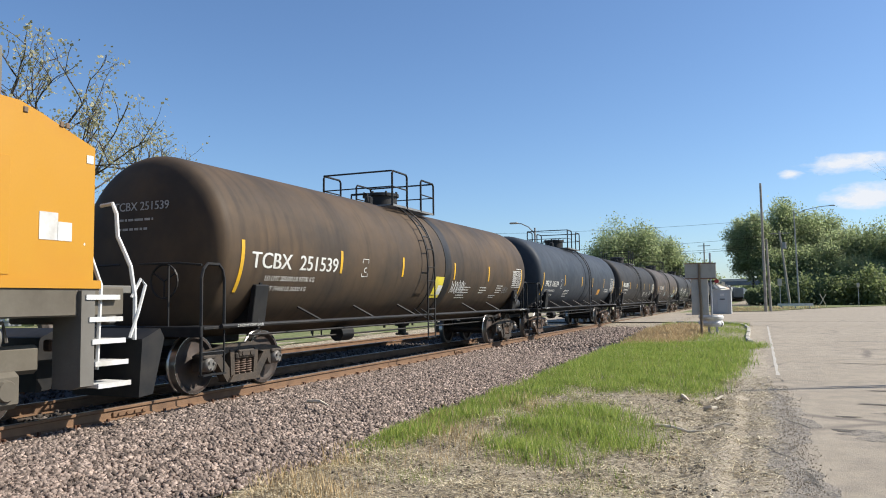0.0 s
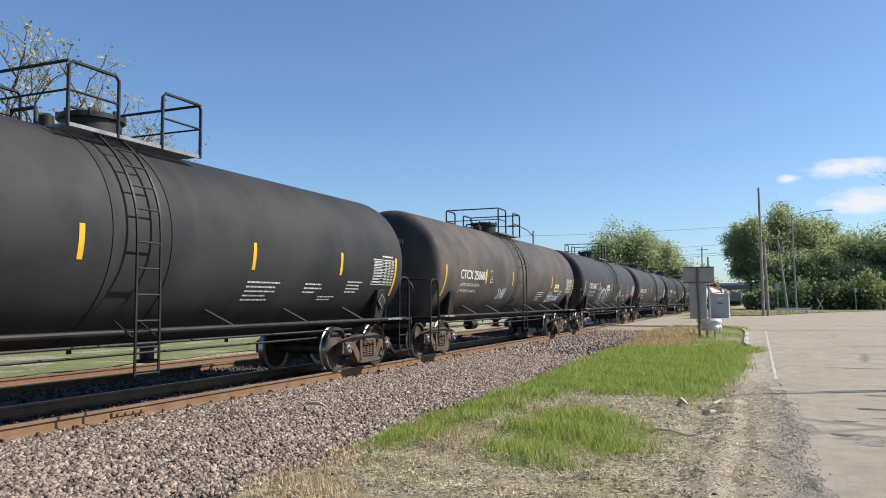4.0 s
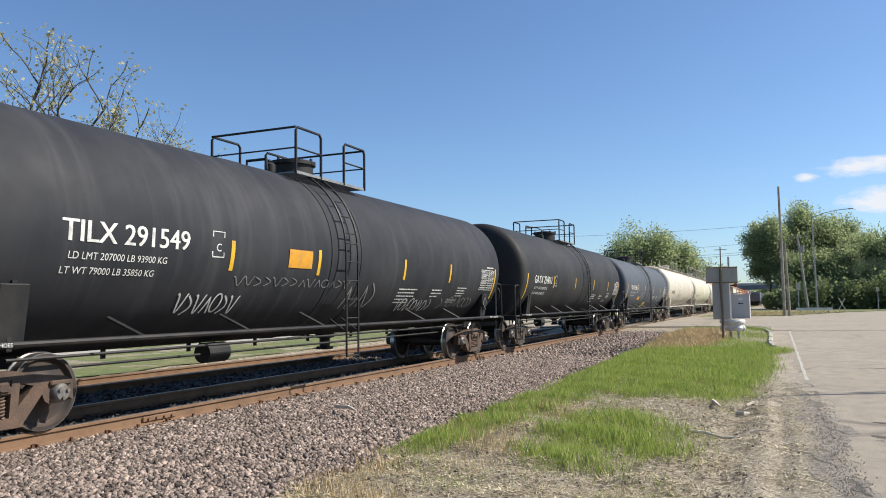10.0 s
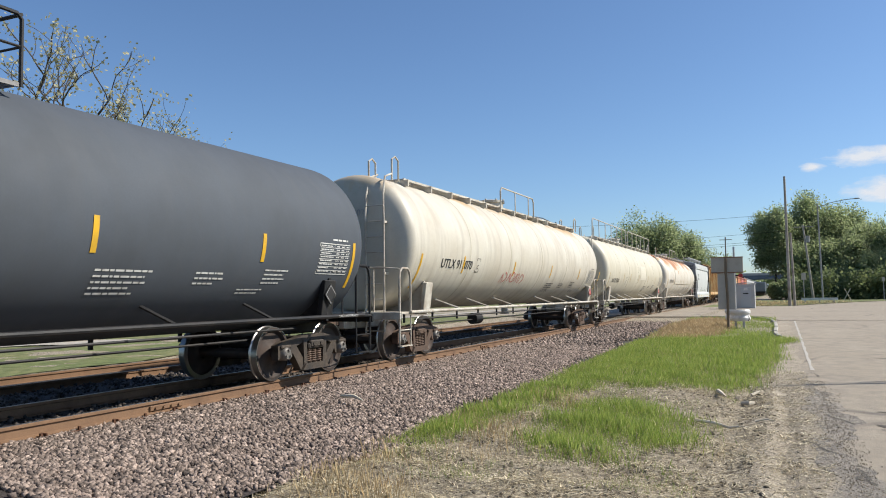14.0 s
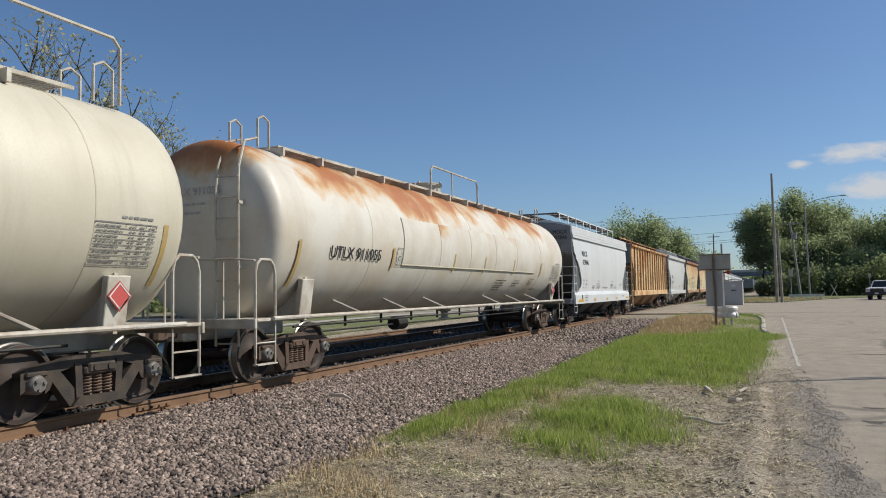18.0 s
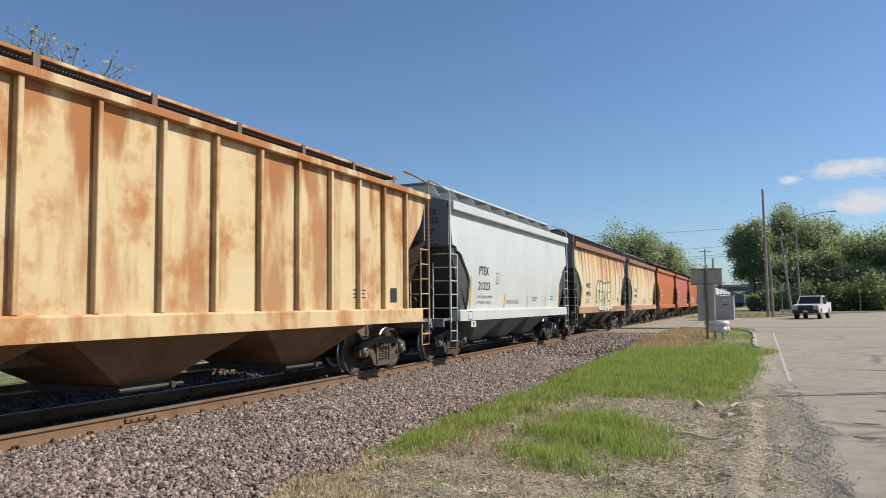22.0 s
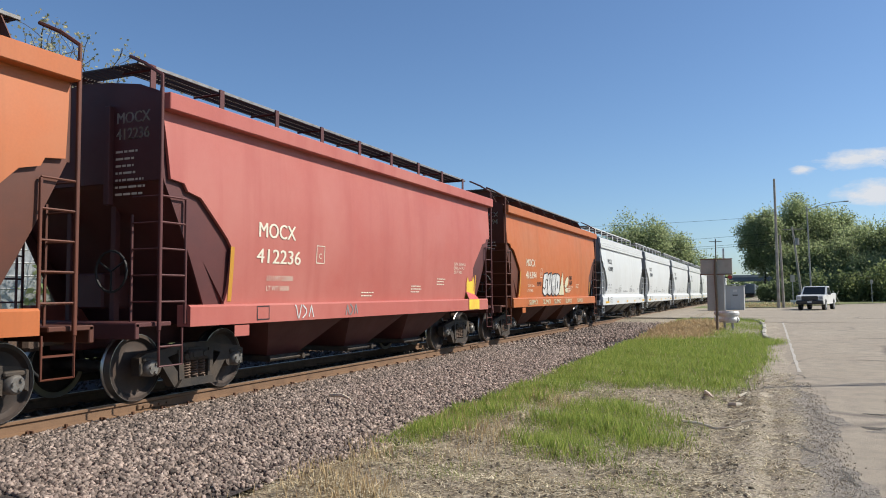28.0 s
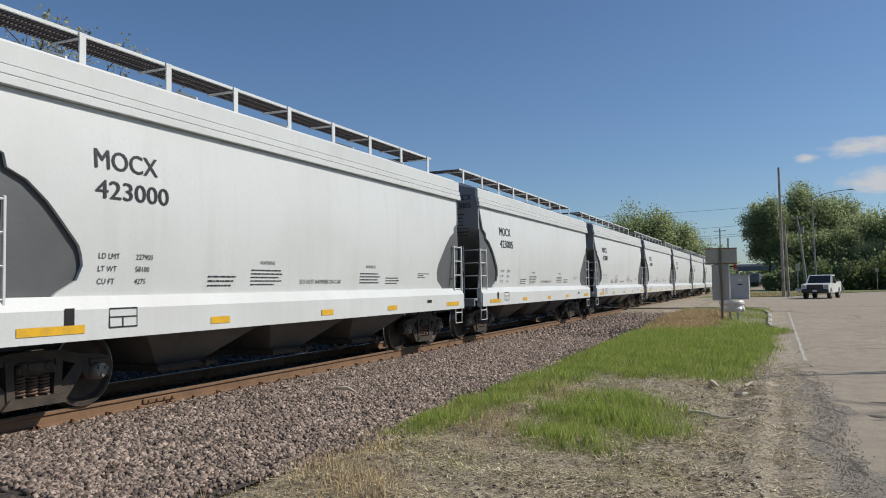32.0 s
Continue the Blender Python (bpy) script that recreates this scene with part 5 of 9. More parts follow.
    if not opts.get("tags"):
        part("lettering", wrap(bars((0.5,), 0.05, 0.03, rng), R, z0, off + 0.002, o(L - rec + 0.4), 2.43), tl, car)
    mb = ribbon([(0, 0), (0.98, 0), (0.98, -0.54), (0, -0.54), (0, 0)], 0.016)
    for k in range(1, 8):
        mb.add(*(lambda r: (r.v, r.f))(ribbon([(0, -0.0675 * k), (0.98, -0.0675 * k)], 0.010)))
    for y in (0.47, 0.63, 0.80):
        mb.add(*(lambda r: (r.v, r.f))(ribbon([(y, 0), (y, -0.54)], 0.010)))
    lm_, lm = lm, tl
    part("lettering", wrap(mb, R, z0, off, o(L - rec), 2.34), lm, car)
    lm = lm_
    for word, y, z, h, mat, wide in opts.get("tags", ()):
        part("spray_paint", wrap(text_mesh(word, h, mat, wide, swell=0.02), R, z0, off + 0.003, o(y), z), mat, car, "sprayed graffiti letters")
    # outer jacket panels
    if opts.get("jacket"):
        ya_, yb_, n_ = opts["jacket"]
        for k in range(n_):
            y0_, y1_ = ya_ + (yb_ - ya_) * k / n_ + 0.01, ya_ + (yb_ - ya_) * (k + 1) / n_ - 0.01
            mb = MB()
            vs = []
            for i in range(13):
                a = -0.31 + 0.64 * i / 12
                for rr_ in (R - 0.01, R + 0.018):
                    vs += [(rr_ * math.cos(a), o(y0_), z0 + rr_ * math.sin(a)), (rr_ * math.cos(a), o(y1_), z0 + rr_ * math.sin(a))]
            fs = []
            for i in range(12):
                b_, c_ = 4 * i, 4 * i + 4
                fs += [(b_ + 2, b_ + 3, c_ + 3, c_ + 2), (b_, b_ + 2, c_ + 2, c_), (b_ + 1, c_ + 1, c_ + 3, b_ + 3)]
            fs += [(0, 1, 3, 2), (48, 50, 51, 49)]
            part("jacket_panel", mb.add(vs, fs).mesh("jacket_panel", shell_mat, 40), shell_mat, car, "thin steel jacket panel")
        x_, z_ = (R + 0.012) * math.cos(-0.325), z0 + (R + 0.012) * math.sin(-0.325)
        part("jacket_edge", MB().box((x_, o((ya_ + yb_) / 2), z_), (0.04, yb_ - ya_, 0.035), 0.008), m_faintseam, car, "grey angle bar under the jacket")
    # end numbers on the head
    tm = text_mesh(name_text.replace("  ", " "), 0.135, m_letter_head)
    src = [tuple(v.co) for v in tm.vertices]
    mb = MB()
    ya = L / 2 - opts.get("heads", (HEAD_IN, HEAD_IN))[0]

    def head_y(x, z):
        q = min(0.99, math.hypot(x, z) / R)
        return -ya - HEAD_DEEP * (1 - q ** HEAD_POW) ** (1 / HEAD_POW) - 0.012
    mb.v = [(p[1] - 0.62, head_y(p[1] - 0.62, p[2] + 0.58), p[2] + 0.58 + z0) for p in src]
    mb.f = [tuple(p.vertices) for p in tm.polygons]
    part("lettering", mb, m_letter_head, car, "car number on the tank head")
    for k, w in enumerate((0.72, 0.6)):
        b2 = bars((w,), 0.06, 0.03, rng)
        mb = MB()
        mb.v = [(p[1] - 0.5, head_y(p[1] - 0.5, p[2] + 0.45 - 0.15 * k), p[2] + 0.45 - 0.15 * k + z0) for p in b2.v]
        mb.f = list(b2.f)
        part("lettering", mb, m_letter_head, car, "small stencilled print")
    if opts.get("head_print"):
        b2 = bars(opts["head_print"], 0.055, 0.07, rng)
        mb = MB()
        mb.v = [(p[1] + 0.25, head_y(p[1] + 0.25, p[2] + 0.05), p[2] + 0.05 + z0) for p in b2.v]
        mb.f = list(b2.f)
        part("lettering", mb, m_letter_head, car, "small stencilled print")
    # hazard placard holder
    mb = MB().box((1.43, o(L - 2.1), 1.45), (0.012, 0.27, 0.27), 0, Matrix.Rotation(radians(45), 4, 'X'))
    part("placard", mb, opts.get("placard_mat", m_black), car, "dark diamond placard holder")
    dia = ribbon([(0, -0.16), (0.16, 0), (0, 0.16), (-0.16, 0), (0, -0.16), (0.16, 0)], 0.022)
    dia.v = [(1.44, o(L - 2.1) + p[1], 1.45 + p[2]) for p in dia.v]
    part("placard_edge", dia, opts.get("edge_letter", m_letter_dim), car)
    for y, z, w, h, mat, lab in opts.get("panels", ()):
        mb = MB()
        n = 6
        for k in range(n):
            mb.add([(0, 0, h * k / n), (0, w, h * k / n), (0, w, h * (k + 1) / n), (0, 0, h * (k + 1) / n)], [(0, 1, 2, 3)])
        part("panel", wrap(mb, R, z0, off + 0.003, o(y), z), mat, car, lab)
    for y, z, w, h, n, mat, kind, sw in opts.get("spray", ()):
        strokes = letters_bubble(rng, w, h, n) if kind == "bubble" else squiggle(rng, w, h, n)
        mb = MB()
        for st in strokes:
            mb.add(*(lambda r: (r.v, r.f))(ribbon(st, sw)))
        part("spray_paint", wrap(mb, R, z0, off + 0.004, o(y), z), mat, car, "sprayed graffiti strokes")
    return car


# ---- covered hopper cars ----
def side_sheet(zs, left, right, L, xf):
    """The curved side wall between its stepped ends, with thickness."""
    mb = MB()
    n = len(zs)
    cols = 10
    vs, fs = [], []
    for dx in (0.0, -0.045):
        for z in zs:
            a, b = left(z), right(z)
            for k in range(cols + 1):
                vs.append((xf(z) + dx, a + (L - a - b) * k / cols - L / 2, z))
    c = cols + 1
    for i in range(n - 1):
        for k in range(cols):
            q = (i * c + k, i * c + k + 1, (i + 1) * c + k + 1, (i + 1) * c + k)
            fs.append(q)
            fs.append(tuple(j + n * c for j in q)[::-1])
        for k in (0, cols):
            fs.append((i * c + k, (i + 1) * c + k, (i + 1) * c + k + n * c, i * c + k + n * c))
    for k in range(cols):
        fs.append((k, k + n * c, k + 1 + n * c, k + 1))
        e = (n - 1) * c
        fs.append((e + k, e + k + 1, e + k + 1 + n * c, e + k + n * c))
    return mb.add(vs, fs)


def piecewise(pts):
    pts = sorted(pts)
    return lambda z: float(np.interp(z, [p[0] for p in pts], [p[1] for p in pts]))


FAT = {"S": (((1.0, 0.64), (0.6, 0.72), (0.45, 0.62), (0.55, 0.52)), ((0.0, 0.36), (0.4, 0.28), (0.55, 0.38), (0.45, 0.48))), "E": (((1.0, 0.66), (0.7, 0.68), (0.42, 0.62)), ((1.0, 0.40), (0.7, 0.34), (0.42, 0.40))),
       "T": (((0.05, 0.66), (0.25, 0.70), (0.34, 0.5), (0.30, 0.02)), ((0.95, 0.66), (0.75, 0.70), (0.66, 0.5), (0.70, 0.02))), "O": (((0.46, 0.32), (0.54, 0.40), (0.56, 0.6), (0.48, 0.70), (0.42, 0.55), (0.46, 0.32)),),
       "U": (((0.48, 0.99), (0.46, 0.6), (0.52, 0.42), (0.58, 0.6), (0.56, 0.99)),), "M": (((0.30, 0.02), (0.34, 0.45)), ((0.68, 0.02), (0.64, 0.45)), ((0.5, 0.98), (0.5, 0.72)))}


def hopper_car(u0, u1, side_mat, end_mat, sill_mat, trim_mat, label, texts, opts, idx):
    L = u1 - u0
    o = lambda y: y - L / 2
    rng = random.Random(idx * 17 + 3)
    white = opts.get("style") == "white"
    car = thing("hopper_car", label, "hopper car", pose(TRACK_X, (u0 + u1) / 2, 0), "cars of the freight train")
    e = opts.get("inset", 0.65)
    if white:
        zs0, zs1, chord0, chord1 = 1.37, 3.57, 3.57, 4.04
        left = piecewise([(1.37, 1.78), (1.42, 1.84), (1.55, 2.08), (1.75, 2.16), (1.95, 2.08), (2.4, 1.67), (2.62, 1.40), (2.72, 1.17), (2.86, 1.14), (2.95, 0.96), (3.05, 0.92), (3.57, 0.82)])
        sill0, sill1 = 0.87, 1.37
    elif opts.get("ribs"):
        zs0, zs1, chord0, chord1 = 1.36, 3.92, 3.92, 4.04
        left = piecewise([(1.36, 1.98), (1.6, 2.0), (2.6, 1.85), (3.3, 1.10), (3.92, 0.80)])
        sill0, sill1 = 1.06, 1.36
    else:
        zs0, zs1, chord0, chord1 = 1.30, 3.87, 3.87, 4.10
        left = piecewise([(1.30, 1.98), (1.5, 2.05), (2.1, 2.1), (2.25, 1.98), (2.78, 1.40), (2.84, 1.14), (2.94, 1.08), (2.97, 0.82), (3.87, 0.73)])
        sill0, sill1 = 1.01, 1.30
    flat = opts.get("ribs")
    plain = not white and not flat
    e2, right = e, left
    xf = (lambda z: 1.53) if flat else (lambda z: 1.50 + 0.075 * math.sin(math.pi * (z - zs0) / (zs1 - zs0)))
    zs = sorted(set(list(np.linspace(zs0, zs1, 20)) + [z for z in (1.42, 1.55, 2.62, 2.72, 2.78, 2.84, 2.86, 2.94, 2.97, 3.05) if zs0 < z < zs1]))
    sm = side_sheet(zs, left, right, L, xf)
    me = sm.mesh("side_sheet", side_mat, 30)
    part("side_sheet", me, side_mat, car, opts.get("side_label", ""))
    back = MB()
    back.v, back.f = [(-x, y, z) for x, y, z in sm.v], [f[::-1] for f in sm.f]
    part("side_sheet", back.mesh("side_sheet", side_mat, 30), side_mat, car)
    for q in (-1, 1):
        # chord under the roof edge and sill
        if white:
            for z0c, z1c, x in ((3.575, 3.68, 1.575), (3.69, 3.79, 1.555), (3.80, 4.04, 1.53)):
                mb = MB().box((q * (x - 0.04), 0, (z0c + z1c) / 2), (0.08, L - 2 * e + 0.02, z1c - z0c), 0.008)
                part("roof_chord", mb, side_mat, car)
        else:
            mb = MB().box((q * 1.56, (e - e2) / 2, (chord0 + chord1) / 2), (0.19, L - e - e2 - 0.1, chord1 - chord0), 0.012)
            part("roof_chord", mb, opts.get("chord_mat", side_mat), car)
        se = e if white else e + 0.5
        se2 = se
        mb = MB()
        if white:
            mb.prism([(q * 1.45, sill0), (q * 1.62, sill0), (q * 1.62, 1.22), (q * 1.53, sill1), (q * 1.45, sill1)], 'y', o(se), o(L - se2))
        else:
            mb.prism([(q * 1.40, sill0), (q * 1.63, sill0), (q * 1.63, sill1 - 0.03), (q * 1.60, sill1), (q * 1.40, sill1)], 'y', o(se), o(L - se2))
        part("side_sill", mb, sill_mat, car)
        if flat:
            for k in range(14):
                y = 2.0 + (L - 4.0) * k / 13
                mb = MB().box((q * 1.575, o(y), (zs0 + zs1) / 2), (0.09, 0.075, zs1 - zs0), 0.008)
                part("side_post", mb, side_mat, car, "pressed steel side post")
    # roof
    prof = [(1.50, chord1 - 0.06), (1.45, chord1 + 0.04), (1.05, chord1 + 0.19), (0.5, chord1 + 0.27), (0, chord1 + 0.30)]
    prof = prof + [(-x, z) for x, z in prof[-2::-1]] + [(-1.5, chord1 - 0.16), (1.5, chord1 - 0.16)]
    mb = MB().prism(prof, 'y', o(e + 0.13), o(L - e2 - 0.13))
    part("roof", mb, opts.get("roof_mat", side_mat), car, "", smooth=30)
    # ends
    mid = 2.95
    for s in (-1, 1):
        es = e if s < 0 else e2
        ye = s * (L / 2 - es - 0.08)
        mb = MB().prism([(-1.5, mid), (1.5, mid), (1.5, chord1), (0.8, chord1 + 0.16), (0, chord1 + 0.24), (-0.8, chord1 + 0.16), (-1.5, chord1)], 'y', ye - 0.03, ye + 0.03)
        mb.box((0.62, ye + s * 0.06, (mid + chord1) / 2 - 0.2), (0.10, 0.09, chord1 - mid + 0.2), 0.01)
        mb.box((-0.62, ye + s * 0.06, (mid + chord1) / 2 - 0.2), (0.10, 0.09, chord1 - mid + 0.2), 0.01)
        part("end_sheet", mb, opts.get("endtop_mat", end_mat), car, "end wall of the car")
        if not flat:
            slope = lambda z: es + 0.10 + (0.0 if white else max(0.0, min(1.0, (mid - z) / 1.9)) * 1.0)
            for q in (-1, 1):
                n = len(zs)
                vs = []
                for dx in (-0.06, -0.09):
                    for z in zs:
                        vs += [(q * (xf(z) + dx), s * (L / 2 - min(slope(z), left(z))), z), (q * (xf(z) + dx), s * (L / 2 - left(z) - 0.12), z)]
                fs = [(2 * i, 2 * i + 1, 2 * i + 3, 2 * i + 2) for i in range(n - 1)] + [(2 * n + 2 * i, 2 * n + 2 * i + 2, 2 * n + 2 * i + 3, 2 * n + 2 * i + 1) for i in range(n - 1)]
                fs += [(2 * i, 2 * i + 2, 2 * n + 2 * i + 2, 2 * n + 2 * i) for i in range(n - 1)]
                part("end_gusset", MB().add(vs, fs), opts.get("gusset_mat", end_mat), car, "flat plate at the car's end, partly darkened for shade")
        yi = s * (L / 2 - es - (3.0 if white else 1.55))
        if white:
            part("end_web", MB().prism([(ye, 0.98), (ye, mid), (yi, 1.03), (yi, 0.98)], 'x', -0.13, -0.09), opts.get("bay_mat", end_mat), car, "steel web under the slope sheet, coloured dark for shade")
        mb = MB()
        mb.add([(-1.49, ye, mid + 0.02), (1.49, ye, mid + 0.02), (1.49, yi, 1.05), (-1.49, yi, 1.05), (-1.49, ye + s * -0.05, mid - 0.06), (1.49, ye - s * 0.05, mid - 0.06), (1.49, yi - s * 0.05, 1.0), (-1.49, yi - s * 0.05, 1.0)],
               [(0, 1, 2, 3), (4, 7, 6, 5), (0, 4, 5, 1), (1, 5, 6, 2), (2, 6, 7, 3), (3, 7, 4, 0)])
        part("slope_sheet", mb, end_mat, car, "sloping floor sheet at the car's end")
        mb = MB()
        for x in (0.42, -0.42):
            mb.box((x, s * (L / 2 - es - 0.35), 1.95), (0.09, 0.10, 2.0), 0.01)
        mb.box((0, s * (L / 2 - es - 0.55), 1.50), (0.5, 0.5, 0.5), 0.03)
        part("end_brace", mb, end_mat, car)
        mb = MB().box((0, s * (L / 2 - es + 0.02), 1.06), (3.0, 0.62, 0.06), 0.01)
        mb.box((0, s * (L / 2 - es + 0.30), 0.98), (3.0, 0.07, 0.20), 0.01)
        part("end_platform", mb, trim_mat, car)
        for q in (-1, 1):
            ya, yb = s * (L / 2 - es), s * (L / 2 - es - 0.47)
            x = q * 1.56
            mb = MB()
            top = 2.42 if white else 4.15
            mb.box((x, ya, (0.98 + top) / 2), (0.045, 0.05, top - 0.98), 0.008)
            mb.box((x, yb, (1.05 + 2.42 + (0.3 if not white else 0)) / 2), (0.035, 0.035, 1.37 + (0.3 if not white else 0)), 0.006)
            part("corner_post", mb, opts.get("ladder_mat", side_mat), car)
            lad = opts.get("ladder_mat", side_mat)
            ra = shared(("rung_side", lad.name), lambda: MB().tube([(0, -0.235, 0), (0, 0.235, 0)], 0.014, 5).mesh("rung", lad))
            rb_ = shared(("rung_end", lad.name), lambda: MB().tube([(-0.24, 0, 0), (0.24, 0, 0)], 0.013, 5).mesh("rung", lad))
            for z in np.arange(1.35, 2.75 if not white else 2.45, 0.345):
                part("rung", ra, lad, car, at=pose(x, (ya + yb) / 2, z))
                part("rung", rb_, lad, car, at=pose(q * 1.32, ya, z))
            part("ladder_stile", MB().tube([(q * 1.08, ya, 1.05), (q * 1.08, ya, 2.5)], 0.02, 5), lad, car)
            mb = MB().tube([(x, ya, 1.0), (x, ya, 0.52), (x, yb + s * 0.05, 0.52), (x, yb + s * 0.05, 1.0)], 0.017, 5)
            mb.tube([(x, ya, 0.77), (x, yb + s * 0.05, 0.77)], 0.015, 5)
            part("sill_step", mb, opts.get("ladder_mat", side_mat), car)
            if not white:
                mb = MB().tube([(x, ya, 4.1), (x, ya, 4.32), (q * 1.25, ya, 4.52), (q * 0.95, ya - s * 0.05, 4.66)], 0.026, 6)
                part("grab_iron", mb, opts.get("ladder_mat", side_mat), car)
        truck(car, s * (L / 2 - opts.get("truck_in", 1.9)), opts.get("rusty_truck", False))
        coupler(car, s * L / 2, s)
        if s < 0:
            mb = MB()
            ring = [(0.85 + 0.27 * math.cos(t), -L / 2 + e - 0.12, 1.75 + 0.27 * math.sin(t)) for t in np.arange(0, 6.28, 0.33)]
            mb.tube(ring, 0.018, 5, closed=True)
            for t in (0.5, 2.6, 4.7):
                mb.tube([(0.85, -L / 2 + e - 0.12, 1.75), (0.85 + 0.27 * math.cos(t), -L / 2 + e - 0.12, 1.75 + 0.27 * math.sin(t))], 0.014, 5)
            part("brake_wheel", mb, m_black, car)
    # centre sill and discharge bays
    mb = MB().box((0, 0, 0.86), (0.45, L - 1.0, 0.32), 0.02)
    part("centre_sill", mb, end_mat, car)
    nb = opts.get("bays", 3)
    y0, y1 = e + 2.5, L - e - 2.5
    w = (y1 - y0) / nb
    for k in range(nb):
        a, b = y0 + k * w, y0 + (k + 1) * w
        c = (a + b) / 2
        mb = MB()
        zt, zb = sill0 + 0.08, 0.38
        vs = [(-1.44, o(a), zt), (1.44, o(a), zt), (1.44, o(b), zt), (-1.44, o(b), zt), (-0.80, o(c - 0.45), zb), (0.80, o(c - 0.45), zb), (0.80, o(c + 0.45), zb), (-0.80, o(c + 0.45), zb)]
        mb.add(vs, [(0, 1, 2, 3), (7, 6, 5, 4), (0, 4, 5, 1), (1, 5, 6, 2), (2, 6, 7, 3), (3, 7, 4, 0)])
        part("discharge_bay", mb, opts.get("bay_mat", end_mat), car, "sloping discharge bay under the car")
        mb = MB().box((0, o(c), 0.34), (1.8, 1.0, 0.10), 0.01)
        mb.tube([(0.95, o(c - 0.6), 0.34), (0.95, o(c + 0.6), 0.34)], 0.03, 6)
        mb.rev([(0.88, 0.05), (1.02, 0.05)], 'x', 10, (0, o(c + 0.35), 0.34))
        part("outlet_gate", mb, m_iron, car)
    # running board on the roof with brackets
    zr = opts.get("zr", 4.64)
    rl0, rl1 = e + 0.25, L - e2 - 0.25

    def board():
        mb = MB()
        for q in (-1, 1):
            nsl = int((rl1 - rl0) / 0.055)
            for k in range(nsl):
                mb.box((q * 0.62, o(rl0 + (rl1 - rl0) * (k + 0.5) / nsl), zr), (0.50, 0.018, 0.022))
            for x in (0.37, 0.53, 0.70, 0.87):
                mb.box((q * x, o((rl0 + rl1) / 2), zr), (0.016, rl1 - rl0, 0.03))
        for s in (-1, 1):
            for k in range(8):
                mb.box((0, (o(rl1) if s > 0 else o(rl0)) - s * (0.04 + 0.055 * k), zr), (1.7, 0.018, 0.022))
        return mb
    part("running_board", board(), opts.get("board_mat", m_grate), car, "open grating walkway on the roof")
    mb = MB()
    for q in (-1, 1):
        mb.box((q * 0.88, o((rl0 + rl1) / 2), zr + 0.01), (0.035, rl1 - rl0, 0.05), 0.006)
    part("board_edge", mb, opts.get("edge_mat", side_mat), car)
    nbk = opts.get("brackets", 9)
    for k in range(nbk):
        y = rl0 + 0.25 + (rl1 - rl0 - 0.5) * k / (nbk - 1)
        for q in (-1, 1):
            mb = MB()
            if white or opts.get("post_brackets"):
                mb.box((q * 0.91, o(y), (zr + chord1 + 0.22) / 2), (0.02, 0.10, zr - chord1 - 0.2 + 0.04))
                mb.tube([(q * 0.88, o(y), zr - 0.03), (q * 0.35, o(y), zr - 0.03)], 0.02, 4)
            else:
                mb.prism([(q * 0.30, zr - 0.03), (q * 0.90, zr - 0.03), (q * 1.12, chord1 + 0.14), (q * 0.30, chord1 + 0.26)], 'y', o(y) - 0.008, o(y) + 0.008)
            part("board_bracket", mb, opts.get("bracket_mat", side_mat), car)
    nh = opts.get("hatches", 5)
    for k in range(nh):
        y = e + 1.0 + (L - 2 * e - 2.0) * (k + 0.5) / nh
        mb = MB().box((0, o(y), chord1 + 0.36), (0.62, 1.3, 0.12), 0.03)
        part("roof_hatch", mb, opts.get("roof_mat", side_mat), car)
        if white:
            mb = MB().prism([(1.0, chord1 + 0.14), (1.38, chord1 + 0.03), (1.38, chord1 + 0.10), (1.0, chord1 + 0.24)], 'y', o(y) - 0.75, o(y) - 0.72)
            part("roof_rib", mb, side_mat, car)
    # jacking pads under the corners, reflective strips
    lm = opts.get("letter_mat", m_letter_black)
    X = 1.60 if not flat else 1.632

    def flatpart(name, mb, mat, y, z, lab="", x=None):
        if not isinstance(mb, MB):
            src = mb
            mb = MB()
            mb.v = [tuple(v.co) for v in src.vertices]
            mb.f = [tuple(p.vertices) for p in src.polygons]
        mb.v = [((x if x is not None else xf(max(zs0, min(zs1, z + p[2]))) + 0.008) + p[0], p[1] + o(y), p[2] + z) for p in mb.v]
        return part(name, mb, mat, car, lab)

    def plate(w, h):
        n = 6
        return MB().add([p for k in range(n + 1) for p in ((0, 0, h * k / n), (0, w, h * k / n))], [(2 * k, 2 * k + 1, 2 * k + 3, 2 * k + 2) for k in range(n)])
    for s, y, z, h, mat in texts:
        flatpart("lettering", text_mesh(s, h, mat or lm, 1.26 if s.isdigit() and h > 0.15 else (1.5 if z < sill1 else 1.0)), mat or lm, y, z, "painted letters", x=(1.64 if z < sill1 else None))
    for y, z, w, h, mat, lab, x in opts.get("plates", ()):
        flatpart("panel", plate(w, h), mat, y, z, lab, x if z < sill1 or flat else None)
    for y, z, lines, h in opts.get("prints", ()):
        flatpart("lettering", bars(lines, h, h * 0.8, rng), lm, y, z, "small stencilled print")
    for y, z, pts, w, mat, x in opts.get("strokes", ()):
        flatpart("lettering", ribbon(pts, w), mat, y, z, "", x)
    if texts and opts.get("end_text", True):
        em = opts.get("end_letter", lm)
        for k, s in enumerate(opts["end_lines"]):
            tm = text_mesh(s, 0.15, em)
            mb = MB()
            mb.v = [(0.62 + 0.10 + p.co.y * 0.9, -L / 2 + e + 0.045, 3.75 - 0.22 * k + p.co.z) for p in tm.vertices]
            mb.f = [tuple(p.vertices) for p in tm.polygons]
            part("lettering", mb, em, car, "car number on the end wall")
        b2 = bars((0.5, 0.42, 0.4, 0.44, 0.62, 0.66, 0.6), 0.06, 0.06, rng)
        mb = MB()
